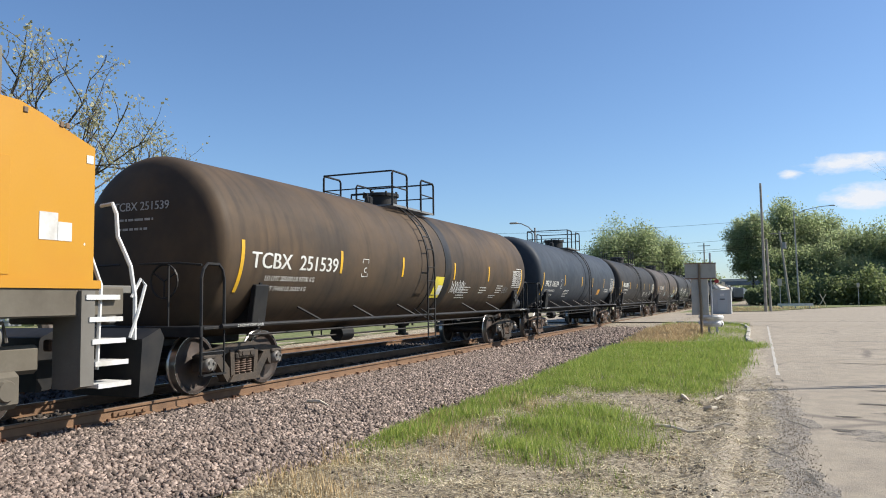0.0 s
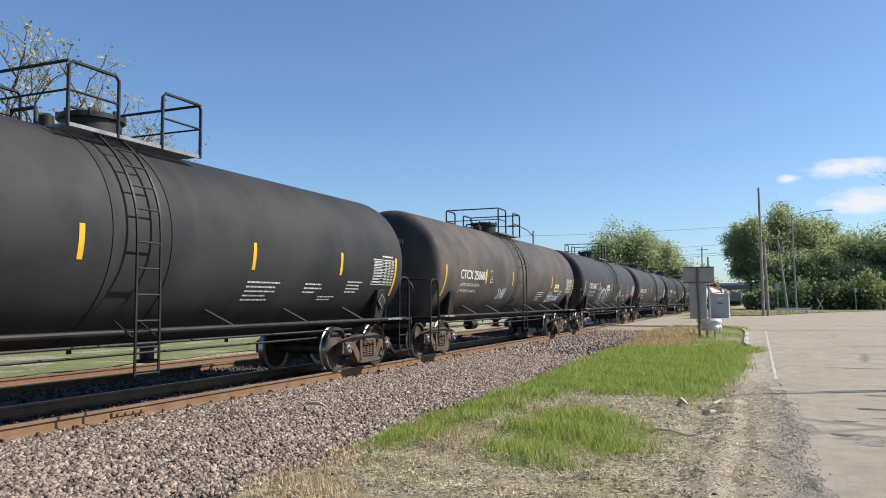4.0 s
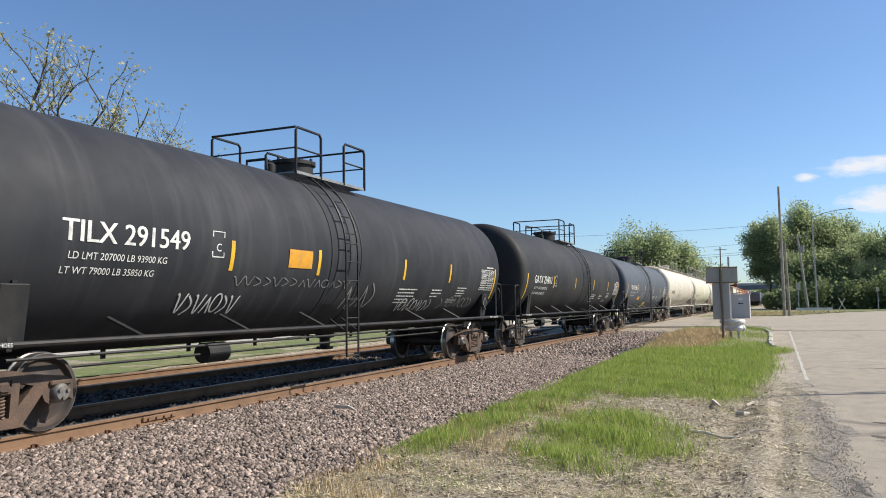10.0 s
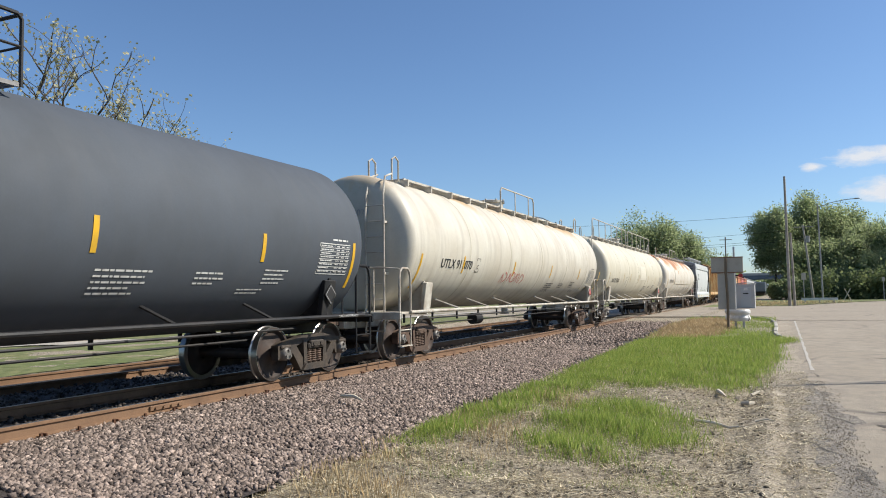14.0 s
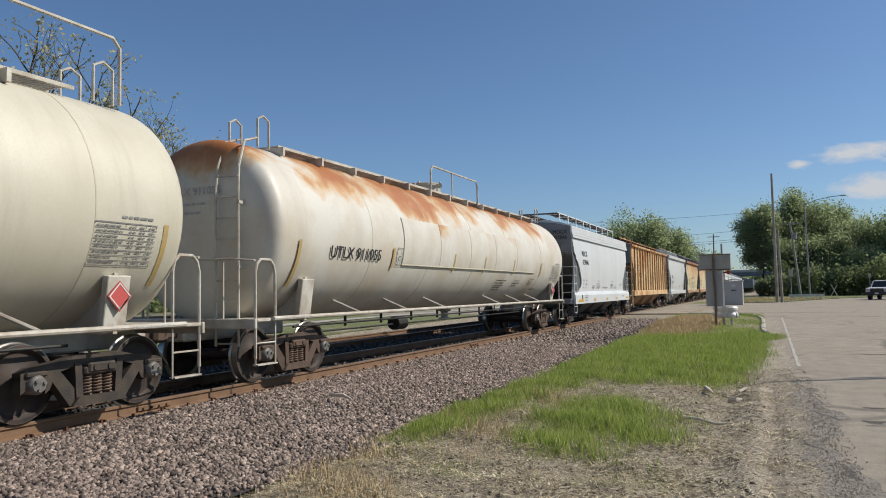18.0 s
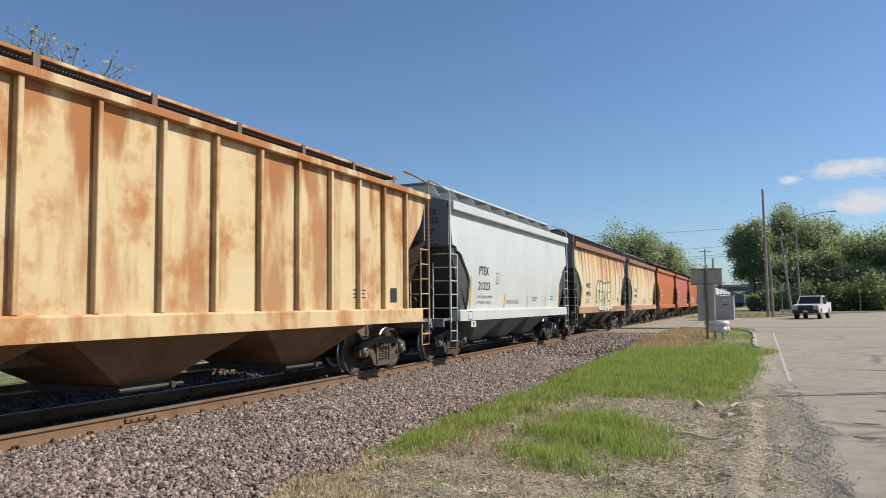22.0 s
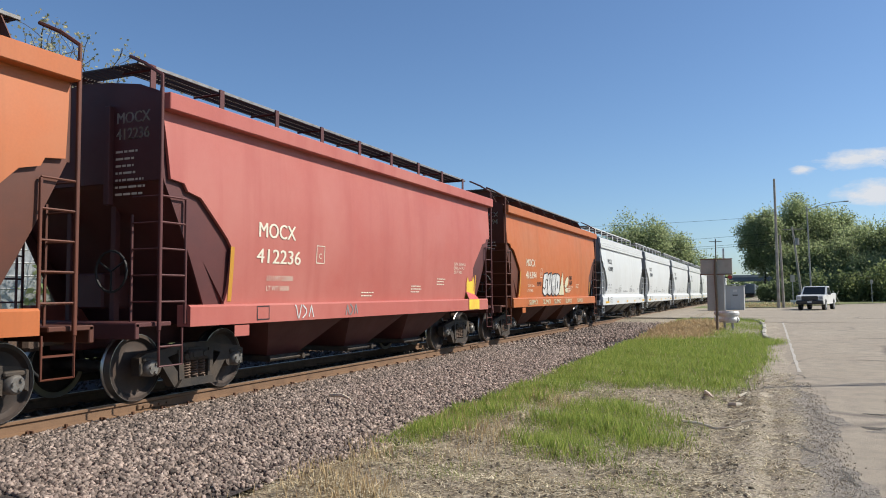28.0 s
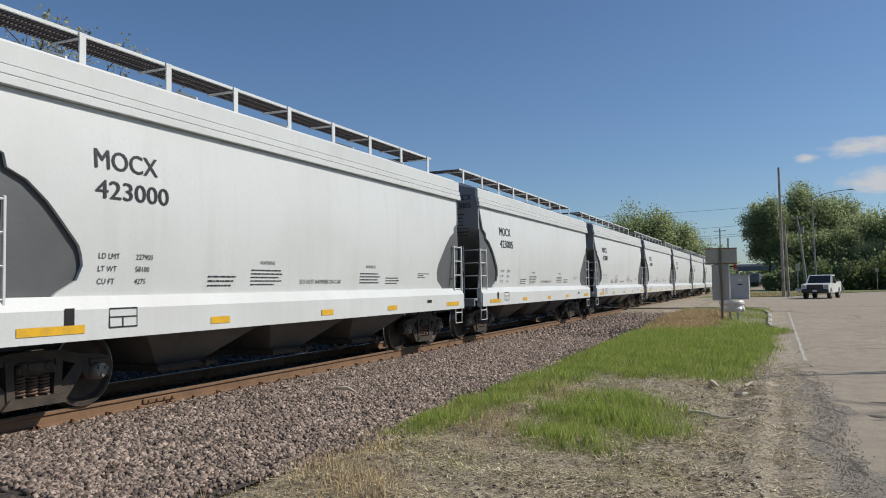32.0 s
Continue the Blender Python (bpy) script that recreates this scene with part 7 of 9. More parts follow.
def white_hopper(i, number, ltwt):
    L = U[i] - U[i - 1]
    f = lambda y: y + 0.05
    texts = [("MOCX", f(2.2), 2.87, 0.23, None), (number, f(2.22), 2.52, 0.215, None), ("LD LMT", f(2.3), 1.81, 0.065, None), (ltwt[0], f(2.87), 1.81, 0.065, None),
             ("LT WT", f(2.3), 1.66, 0.065, None), (ltwt[1], f(2.87), 1.66, 0.065, None), ("CU FT", f(2.3), 1.51, 0.065, None), ("4275", f(2.87), 1.51, 0.065, None),
             ("WARNING", f(5.35), 1.80, 0.055, None), ("WARNING", f(8.65), 1.80, 0.055, None), ("DO NOT HAMMER ON CAR", f(6.45), 1.50, 0.072, None)]
    plates = [(f(y), 0.955, w, 0.095, m_yellow, "orange-yellow reflective strip", 1.628) for y, w in ((1.2, 0.85), (4.15, 0.40), (6.95, 0.38), (9.4, 0.4), (12.4, 0.75))]
    plates += [(f(1.78), 1.05, 0.13, 0.19, m_black, "dark jacking slot", 1.628), (f(11.3), 1.06, 0.24, 0.06, m_black, "small dark plate", 1.628)]
    prints = [(f(4.2), 1.62, (0.6, 0.55, 0.5), 0.035), (f(5.15), 1.72, (0.75, 0.8, 0.7, 0.78, 0.6), 0.03), (f(8.45), 1.70, (0.7, 0.8, 0.7, 0.75), 0.032), (f(9.5), 1.62, (0.55, 0.6, 0.5), 0.03), (f(11.0), 1.72, (0.6, 0.3, 0.4), 0.022)]
    strokes = [(f(2.4), 1.0, [(0, 0), (0.42, 0), (0.42, 0.22), (0, 0.22), (0, 0)], 0.018, m_letter_black, 1.628), (f(2.4), 1.0, [(0, 0.12), (0.42, 0.12)], 0.015, m_letter_black, 1.628), (f(2.4), 1.0, [(0.2, 0), (0.2, 0.12)], 0.015, m_letter_black, 1.628)]
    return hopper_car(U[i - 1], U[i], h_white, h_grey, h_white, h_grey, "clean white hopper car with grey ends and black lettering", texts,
                      dict(style="white", inset=0.68, gusset_mat=h_plate_shade, bay_mat=h_bay_shade, plates=plates, prints=prints, strokes=strokes, end_lines=("MOCX", number), board_mat=m_darkgrate, edge_mat=h_white, bracket_mat=h_white, bays=3, zr=4.64, ladder_mat=h_white, brackets=9), i)


def grey_hopper():
    i = 15
    texts = [("PTEX", 2.78, 2.27, 0.24, None), ("21323", 2.73, 1.85, 0.22, None), ("LD LMT  227100 LBS 103000 KGS", 2.68, 1.62, 0.065, None), ("LT WT  58900 LBS  26700 KGS", 2.66, 1.46, 0.065, None), ("C", 4.35, 2.14, 0.09, None)]
    plates = [(2.12, 1.33, 0.085, 0.88, m_yellow, "yellow reflective strip", 1.605), (5.13, 1.33, 0.08, 0.40, m_yellow, "yellow reflective strip", 1.59), (7.62, 1.33, 0.08, 0.40, m_yellow, "yellow reflective strip", 1.59),
              (9.98, 1.33, 0.08, 0.40, m_yellow, "yellow reflective strip", 1.59), (11.95, 1.33, 0.08, 0.8, m_yellow, "yellow reflective strip", 1.60), (2.0, 0.83, 0.38, 0.17, m_white, "white jacking pad", 1.61), (2.13, 0.87, 0.1, 0.09, m_black, "jacking hole", 1.614)]
    prints = [(5.33, 1.55, (1.3, 1.35), 0.035), (8.3, 1.68, (0.6, 0.55, 0.4), 0.03), (10.7, 1.72, (0.5, 0.5, 0.4), 0.03)]
    return hopper_car(U[i - 1], U[i], h_ptex, h_darkend, h_ptex, h_greyend, "pale grey hopper car with black lettering", texts,
                      dict(plates=plates, prints=prints, end_lines=("PTEX", "21323"), end_letter=m_letter_black, endtop_mat=h_greyend, board_mat=m_grate, strokes=[(4.28, 2.06, [(0, 0), (0.25, 0), (0.25, 0.30), (0, 0.30), (0, 0)], 0.018, m_letter_black, None), (1.72, 1.05, [(0, 0), (0.3, 0), (0.3, 0.2), (0, 0.2), (0, 0)], 0.018, m_letter_black, 1.638)],
                           bay_mat=h_greyend, ladder_mat=h_ptex), i)


def rust_hopper(i, number, spray, words=()):
    texts = [("MOCX", 3.0, 2.15, 0.21, m_letter_black), (number, 2.98, 1.78, 0.20, m_letter_black)] + list(words)
    plates = [(2.22, 1.33, 0.085, 0.85, m_sign_yellow, "yellow reflective strip", 1.605), (11.7, 1.33, 0.08, 0.9, m_sign_yellow, "yellow reflective strip", 1.60), (7.6, 1.33, 0.08, 0.45, m_sign_yellow, "yellow reflective strip", 1.60), (11.2, 1.52, 0.22, 0.24, m_letter_black, "small dark plate", 1.607), (2.1, 0.83, 0.34, 0.16, m_creamtrim, "pale jacking pad", 1.61)]
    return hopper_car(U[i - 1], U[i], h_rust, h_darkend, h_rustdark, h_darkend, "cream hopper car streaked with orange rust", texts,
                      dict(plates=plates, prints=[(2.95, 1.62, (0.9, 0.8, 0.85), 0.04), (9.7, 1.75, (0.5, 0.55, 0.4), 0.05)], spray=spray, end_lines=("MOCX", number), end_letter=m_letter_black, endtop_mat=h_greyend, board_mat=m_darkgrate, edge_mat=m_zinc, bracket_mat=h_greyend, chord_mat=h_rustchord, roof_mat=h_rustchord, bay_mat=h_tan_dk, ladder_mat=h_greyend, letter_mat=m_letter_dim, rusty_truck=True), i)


def colour_hopper(i, number, main, dark, label, spray, posts, lines=("LD LMT 228600", "LT WT 56800"), words=()):
    lm = m_cream_letter
    texts = [("MOCX", 2.68, 2.33, 0.23, lm), (number, 2.66, 1.93, 0.22, lm), (lines[0], 2.95, 1.66, 0.075, lm), (lines[1], 2.95, 1.50, 0.075, lm), ("C", 4.42, 2.06, 0.09, lm)] + list(words)
    plates = [(2.05, 1.34, 0.085, 0.80, paint("faded_strip", (0.55, 0.27, 0.03), 0.5), "faded yellow reflective strip", 1.605), (12.1, 1.33, 0.08, 0.6, paint("faded_strip", (0.55, 0.27, 0.03), 0.5), "faded yellow reflective strip", 1.60), (2.1, 0.83, 0.34, 0.16, main, "jacking pad", 1.61)]
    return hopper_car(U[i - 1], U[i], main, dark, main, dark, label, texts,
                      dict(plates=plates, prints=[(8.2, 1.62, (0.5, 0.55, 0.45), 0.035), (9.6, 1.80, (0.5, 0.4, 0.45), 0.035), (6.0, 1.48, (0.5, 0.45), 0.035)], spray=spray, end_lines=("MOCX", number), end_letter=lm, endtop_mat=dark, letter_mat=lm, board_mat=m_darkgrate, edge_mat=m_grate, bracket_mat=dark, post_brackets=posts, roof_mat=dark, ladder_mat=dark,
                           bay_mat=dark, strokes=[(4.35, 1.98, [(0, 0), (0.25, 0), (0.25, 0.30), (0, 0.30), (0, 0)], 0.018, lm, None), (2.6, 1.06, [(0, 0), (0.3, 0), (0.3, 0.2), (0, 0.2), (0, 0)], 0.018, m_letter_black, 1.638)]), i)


white_hopper(13, "423046", ("227700", "58300"))
texts = [("MO", 3.22, 2.20, 0.27, None), ("CX", 4.26, 2.20, 0.27, None), ("48", 3.22, 1.78, 0.27, None), ("20", 4.26, 1.78, 0.27, None), ("71", 5.30, 1.78, 0.27, None)]
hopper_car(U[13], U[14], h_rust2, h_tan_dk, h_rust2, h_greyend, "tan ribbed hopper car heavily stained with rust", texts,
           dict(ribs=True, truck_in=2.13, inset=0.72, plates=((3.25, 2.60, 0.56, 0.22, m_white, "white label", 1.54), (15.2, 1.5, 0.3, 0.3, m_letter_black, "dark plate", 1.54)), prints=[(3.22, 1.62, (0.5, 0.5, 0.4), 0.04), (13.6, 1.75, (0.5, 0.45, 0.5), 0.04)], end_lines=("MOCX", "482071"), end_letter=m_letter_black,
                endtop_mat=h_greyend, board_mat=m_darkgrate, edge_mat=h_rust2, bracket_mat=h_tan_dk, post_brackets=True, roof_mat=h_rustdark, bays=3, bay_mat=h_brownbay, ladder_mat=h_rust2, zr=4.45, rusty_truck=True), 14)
grey_hopper()
rust_hopper(16, "499131", ((5.4, 1.02, 3.5, 1.48, "SETOE", (m_spray_cream, m_spray_black), "fat", 0.06),), (("CRS", 9.3, 1.08, 0.13, m_spray_black),))
rust_hopper(17, "499912", ((6.6, 1.34, 2.2, 0.32, 7, (m_spray_dim,), "s", 0.03),))
colour_hopper(18, "416434", h_orange, h_orange_dk_shade, "orange hopper car with rust-red ends darkened for shade", (), False)
colour_hopper(19, "412236", h_red, h_red_dk_shade, "faded red hopper car with cream lettering", ((3.6, 1.05, 0.6, 0.24, 3, (m_spray_white,), "s", 0.025), (5.2, 1.05, 0.5, 0.22, 3, (m_spray_dim,), "s", 0.03), (11.45, 1.31, 0, 0, ((0.04, 0), (0.72, 0), (0.70, 0.12), (0.60, 0.22), (0.58, 0.48), (0.50, 0.58), (0.44, 0.46), (0.22, 0.44), (0.12, 0.56), (0.06, 0.42), (0.1, 0.2)), (m_spray_yellow, m_spray_red), "shape", 0.03), (11.45, 1.03, 0, 0, ((0, 0), (0.74, 0), (0.74, 0.26), (0.0, 0.26)), (m_spray_yellow, m_spray_red), "shape", 0.015)), True, ("LD LMT 228500", "LT WT 58500"), words=(("EXW 10-8 H 9-3", 10.63, 2.14, 0.075, m_cream_letter), ("EW 9-2 H 15-2", 10.63, 2.04, 0.075, m_cream_letter), ("CU FT 4201", 10.63, 1.94, 0.075, m_cream_letter)))
colour_hopper(20, "416394", h_orange, h_orange_dk_shade, "orange hopper car with graffiti and ends darkened for shade", ((4.75, 1.36, 2.2, 0.80, "SUMO", (m_spray_white, m_spray_black), "fat", 0.045), (6.95, 1.38, 0, 0, ((0, 0), (0.78, 0), (0.58, 0.42), (0.52, 0.6), (0.38, 0.84), (0.26, 0.6), (0.2, 0.42)), (m_spray_cream, m_spray_black), "shape", 0.03),
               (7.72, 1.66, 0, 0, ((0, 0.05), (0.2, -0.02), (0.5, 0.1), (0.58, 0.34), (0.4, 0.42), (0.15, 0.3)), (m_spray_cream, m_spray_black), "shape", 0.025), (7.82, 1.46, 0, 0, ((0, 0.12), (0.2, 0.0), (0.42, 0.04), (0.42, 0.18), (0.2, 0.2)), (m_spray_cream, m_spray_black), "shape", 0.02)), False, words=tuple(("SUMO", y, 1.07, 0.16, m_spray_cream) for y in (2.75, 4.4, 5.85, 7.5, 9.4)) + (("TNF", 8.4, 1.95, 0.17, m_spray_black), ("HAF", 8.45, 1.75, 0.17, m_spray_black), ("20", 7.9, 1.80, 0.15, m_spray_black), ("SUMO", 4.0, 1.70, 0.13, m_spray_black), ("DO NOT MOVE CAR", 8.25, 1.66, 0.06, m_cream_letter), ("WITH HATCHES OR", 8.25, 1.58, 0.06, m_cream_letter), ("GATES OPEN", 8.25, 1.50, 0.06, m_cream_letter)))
for i, (num, w) in enumerate((("423009", ("227900", "58100")), ("423000", ("227900", "58100")), ("423005", ("227800", "58200")), ("423001", ("227900", "58100")), ("423003", ("227900", "58100")), ("423007", ("227900", "58100")), ("423002", ("227900", "58100")), ("423008", ("227900", "58100")))):
    white_hopper(21 + i, num, w)

# ---- locomotive ahead of the first tank car ----
l_yellow = paint("loco_yellow", (0.56, 0.27, 0.012), 0.4, dirt=(0.53, 0.23, 0.014), dirt_amt=0.5, dirt_scale=0.6, grain=0.04)
l_grey = paint("loco_grey", (0.17, 0.16, 0.14), 0.6, dirt=(0.12, 0.105, 0.085), dirt_amt=0.6, dirt_scale=1.2)
l_under = paint("loco_underframe", (0.15, 0.132, 0.10), 0.75, dirt=(0.085, 0.07, 0.05), dirt_amt=0.8, dirt_scale=2.0)
l_red = paint("loco_red_band", (0.62, 0.03, 0.04), 0.45)


def locomotive():
    lo = thing("locomotive", "yellow and grey diesel locomotive with white handrails", "locomotive", pose(TRACK_X, 0, 0))
    # hood: side profile drawn from the tail forward
    prof = [(7.0, 1.65), (7.0, 3.33), (6.25, 3.60), (5.95, 3.69), (5.4, 3.70), (-6.5, 3.70), (-6.5, 1.65)]
    part("hood", MB().prism(prof, 'x', -1.5, 1.5), l_yellow, lo, "yellow engine hood")
    part("hood_roof", MB().prism([(5.75, 3.69), (5.75, 4.25), (-6.5, 4.25), (-6.5, 3.69)], 'x', -1.46, 1.46), l_grey, lo, "grey radiator roof")
    part("stripe", MB().box((1.503, -0.4, 3.73), (0.01, 12.2, 0.07)), l_red, lo, "red band under the roof")
    part("cab", MB().prism([(-6.52, 1.65), (-6.52, 4.3), (-8.6, 4.3), (-8.9, 3.4), (-9.1, 3.3), (-9.1, 1.65)], 'x', -1.5, 1.5), l_yellow, lo, "driver's cab")
    for y in (-7.1, -8.0):
        part("cab_window", MB().box((1.51, y, 3.55), (0.02, 0.62, 0.6), 0.005), m_glass, lo)
    part("nose", MB().prism([(-9.1, 1.65), (-9.1, 3.25), (-10.4, 2.9), (-10.6, 1.65)], 'x', -0.9, 0.9), l_yellow, lo)
    part("frame", MB().box((0, -1.6, 1.45), (3.0, 18.2, 0.36), 0.02), l_under, lo, "grey frame")
    part("sill_band", MB().box((1.512, -1.2, 1.655), (0.02, 16.6, 0.10)), l_yellow, lo)
    part("fuel_tank", MB().box((0, -1.6, 0.75), (2.8, 5.2, 1.0), 0.15), l_under, lo)
    part("end_plate", MB().prism([(1.56, 1.58), (1.56, 0.44), (1.42, 0.40), (1.1, 0.40), (1.1, 1.58)], 'y', 6.78, 6.98), l_grey, lo, "grey step side panel")
    part("end_plate", MB().prism([(-1.56, 1.58), (-1.56, 0.44), (-1.1, 0.40), (-1.1, 1.58)], 'y', 6.78, 6.98), l_grey, lo, "grey step side panel")
    part("panel", MB().box((1.505, 6.88, 1.30), (0.004, 0.03, 0.10)), l_red, lo, "red letter mark")
    for k in range(5):
        z = 0.42 + 0.27 * k
        for q in (-1, 1):
            part("step", MB().box((q * 1.34, 7.30 - 0.05 * k, z), (0.42, 0.52, 0.05), 0.008).box((q * 1.56, 7.30 - 0.05 * k, z), (0.03, 0.52, 0.06)), m_white if q > 0 else l_grey, lo, "step with a white edge")
    part("end_platform", MB().box((0, 7.35, 1.60), (2.9, 0.85, 0.10), 0.01), l_grey, lo)
    part("end_door", MB().box((0.3, 7.02, 2.5), (0.7, 0.04, 1.6), 0.02), l_grey, lo)
    for x in (1.0, 0.72):
        part("hood_louvre", MB().box((x, 7.015, 2.35), (0.16, 0.03, 1.25), 0.01), l_under, lo)
    part("anticlimber", MB().box((0, 7.85, 1.35), (1.9, 0.16, 0.42), 0.03), l_grey, lo)
    for q in (-1, 1):
        part("handrail", MB().tube([(q * 1.5, 7.08, 0.62), (q * 1.5, 7.12, 1.65), (q * 1.46, 7.0, 2.0), (q * 1.48, 6.85, 2.15)], 0.026, 6), m_white, lo, "white handrail")
        part("handrail", MB().tube([(q * 0.95, 7.62, 2.72), (q * 1.15, 7.62, 2.74), (q * 1.22, 7.62, 2.60), (q * 1.25, 7.62, 2.3), (q * 1.42, 7.68, 1.90), (q * 1.48, 7.70, 1.5), (q * 1.48, 7.70, 0.95)], 0.028, 6), m_white, lo, "white handrail")
        part("handrail", MB().tube([(q * 1.50, 7.60, 0.98), (q * 1.52, 7.72, 1.30), (q * 1.50, 7.86, 1.66), (q * 1.48, 7.80, 1.74), (q * 1.46, 7.66, 1.5)], 0.022, 6), m_white, lo, "white handrail loop")
        part("plow", MB().prism([(7.75, 0.20), (8.00, 0.22), (8.20, 0.95), (8.12, 1.08), (7.80, 0.95)], 'x', q * 0.35, q * 1.52), m_black, lo, "black curved pilot plate")
        part("notice", MB().box((1.503 * q, 6.35, 2.32), (0.006, 0.25, 0.32)).box((1.503 * q, 6.57, 2.27), (0.006, 0.2, 0.22)), m_white, lo, "white notices")
        part("notice", MB().box((1.503 * q, 6.92, 3.18), (0.006, 0.1, 0.1)), m_white, lo)
    for y in (6.02, 6.5, 6.58):
        part("lifting_lug", MB().box((1.505, y, 3.53 if y > 6.1 else 3.60), (0.02, 0.06, 0.07), 0.01), h_tan_dk, lo)
    part("hood_door", MB().box((1.504, 4.6, 2.4), (0.012, 2.5, 1.3), 0.004), l_yellow, lo)
    # three-axle trucks
    for c in (4.3, -7.3):
        t = part("truck_frame", MB().box((1.05, c, 0.78), (0.16, 4.6, 0.34), 0.05).box((-1.05, c, 0.78), (0.16, 4.6, 0.34), 0.05).box((0, c, 0.8), (2.0, 0.6, 0.3), 0.05), l_under, lo, "grey three-axle truck")
        for k in (-1, 0, 1):
            w = part("wheelset", shared("wheelset", wheelset_mesh), m_wheel, t, at=pose(0, c + k * 1.75, 0.457))
            for q in (-1, 1):
                part("axle_box", MB().box((q * 1.15, c + k * 1.75, 0.46), (0.22, 0.42, 0.42), 0.06).rev([(q * 1.26, 0.13), (q * 1.30, 0.11)], 'x', 14, (0, c + k * 1.75, 0.46)), l_under, t)
                if k < 1:
                    sp = MB()
                    for d in (0.55, 1.2):
                        sp.tube([(q * 1.16 + 0.09 * math.cos(a), c + k * 1.75 + d + 0.09 * math.sin(a), 0.35 + 0.36 * a / 30) for a in np.arange(0, 30, 0.7)], 0.02, 5)
                    part("coil_spring", sp, l_under, t)
        for q in (-1, 1):
            part("brake_cylinder", MB().rev([(c + 1.05, 0.16), (c + 1.6, 0.16)], 'y', 14, (q * 1.22, 0, 1.05)).box((q * 1.2, c + 0.85, 1.08), (0.12, 0.2, 0.24), 0.02), l_grey, t, smooth=40)
            part("truck_pipe", MB().tube([(q * 1.25, c - 1.5, 0.98), (q * 1.25, c - 0.4, 1.14), (q * 1.25, c + 1.7, 1.22), (q * 1.25, c + 1.75, 1.0)], 0.022, 5), l_grey, t)
    return lo


loco = locomotive()
coupler(loco, 8.44, 1)

# ---- roadside things ----
b_greywood = paint("weathered_grey_wood", (0.40, 0.37, 0.32), 0.85, dirt=(0.20, 0.175, 0.145), dirt_scale=1.5, streak=(0.18, 0.15, 0.12), streak_amt=0.7, streak_scale=(8, 8, 0.4), bump=0.3)
b_signback = paint("sign_back", (0.50, 0.46, 0.39), 0.6, 0.1, dirt=(0.40, 0.365, 0.305), dirt_scale=2.5)
b_shed = paint("shed_grey_metal", (0.47, 0.475, 0.475), 0.5, 0.1, dirt=(0.40, 0.41, 0.42), dirt_scale=1.2)
b_steelpole = paint("pole_grey", (0.36, 0.36, 0.35), 0.55, 0.4, dirt=(0.27, 0.26, 0.25), dirt_scale=2)
b_bark = paint("bark", (0.07, 0.055, 0.045), 0.9, dirt=(0.17, 0.14, 0.11), dirt_scale=4, bump=0.6, bump_scale=12)
b_bridge = paint("bridge_steel", (0.13, 0.16, 0.19), 0.6, dirt=(0.09, 0.11, 0.13), dirt_scale=0.4)
# the first two greens are paled and made translucent to imitate distant haze
b_leaf = leaf_mat("leaf_spring_green_hazy", (0.30, 0.38, 0.18), (0.48, 0.53, 0.30), 0.70)
b_leaf2 = leaf_mat("leaf_mid_green_hazy", (0.28, 0.36, 0.17), (0.46, 0.51, 0.28), 0.72)
b_leaf4 = leaf_mat("leaf_deep_green", (0.17, 0.23, 0.09), (0.30, 0.34, 0.15), 0.55)
b_leaf3 = leaf_mat("leaf_olive", (0.30, 0.29, 0.15), (0.54, 0.51, 0.32), 0.4)


def gh(x, y):
    return float(height(np.array(float(x)), np.array(float(y))))


def signal_case():
    """Back of a tall sign: a wide head over a narrower panel on a wooden post."""
    z = gh(-1.98, 31.6)
    s = thing("sign", "back of a weathered grey sign on a leaning wooden post", "sign", pose(-1.98, 31.6, z))
    part("post", MB().tube([(0.06, -0.05, -0.2), (0.07, -0.06, 1.2), (0.03, -0.06, 2.2), (0.05, -0.06, 2.80)], 0.05, 8), paint("sign_post", (0.20, 0.155, 0.105), 0.85, bump=0.4), s, "dark wooden post", smooth=40)
    part("head_panel", MB().box((0.075, 0.03, 2.52), (1.17, 0.06, 0.58), 0.012), b_signback, s, "wide grey-brown panel")
    part("panel_edge", MB().box((0.075, -0.005, 2.225), (1.19, 0.03, 0.04)).box((0.075, -0.005, 2.82), (1.19, 0.03, 0.035)), paint("sign_rust_edge", (0.26, 0.13, 0.08), 0.8), s)
    part("lower_panel", MB().box((0.03, 0.05, 1.50), (0.64, 0.05, 1.40), 0.012), paint("sign_grey", (0.52, 0.50, 0.46), 0.55, 0.1, dirt=(0.43, 0.41, 0.37), dirt_scale=2), s, "narrow grey panel")


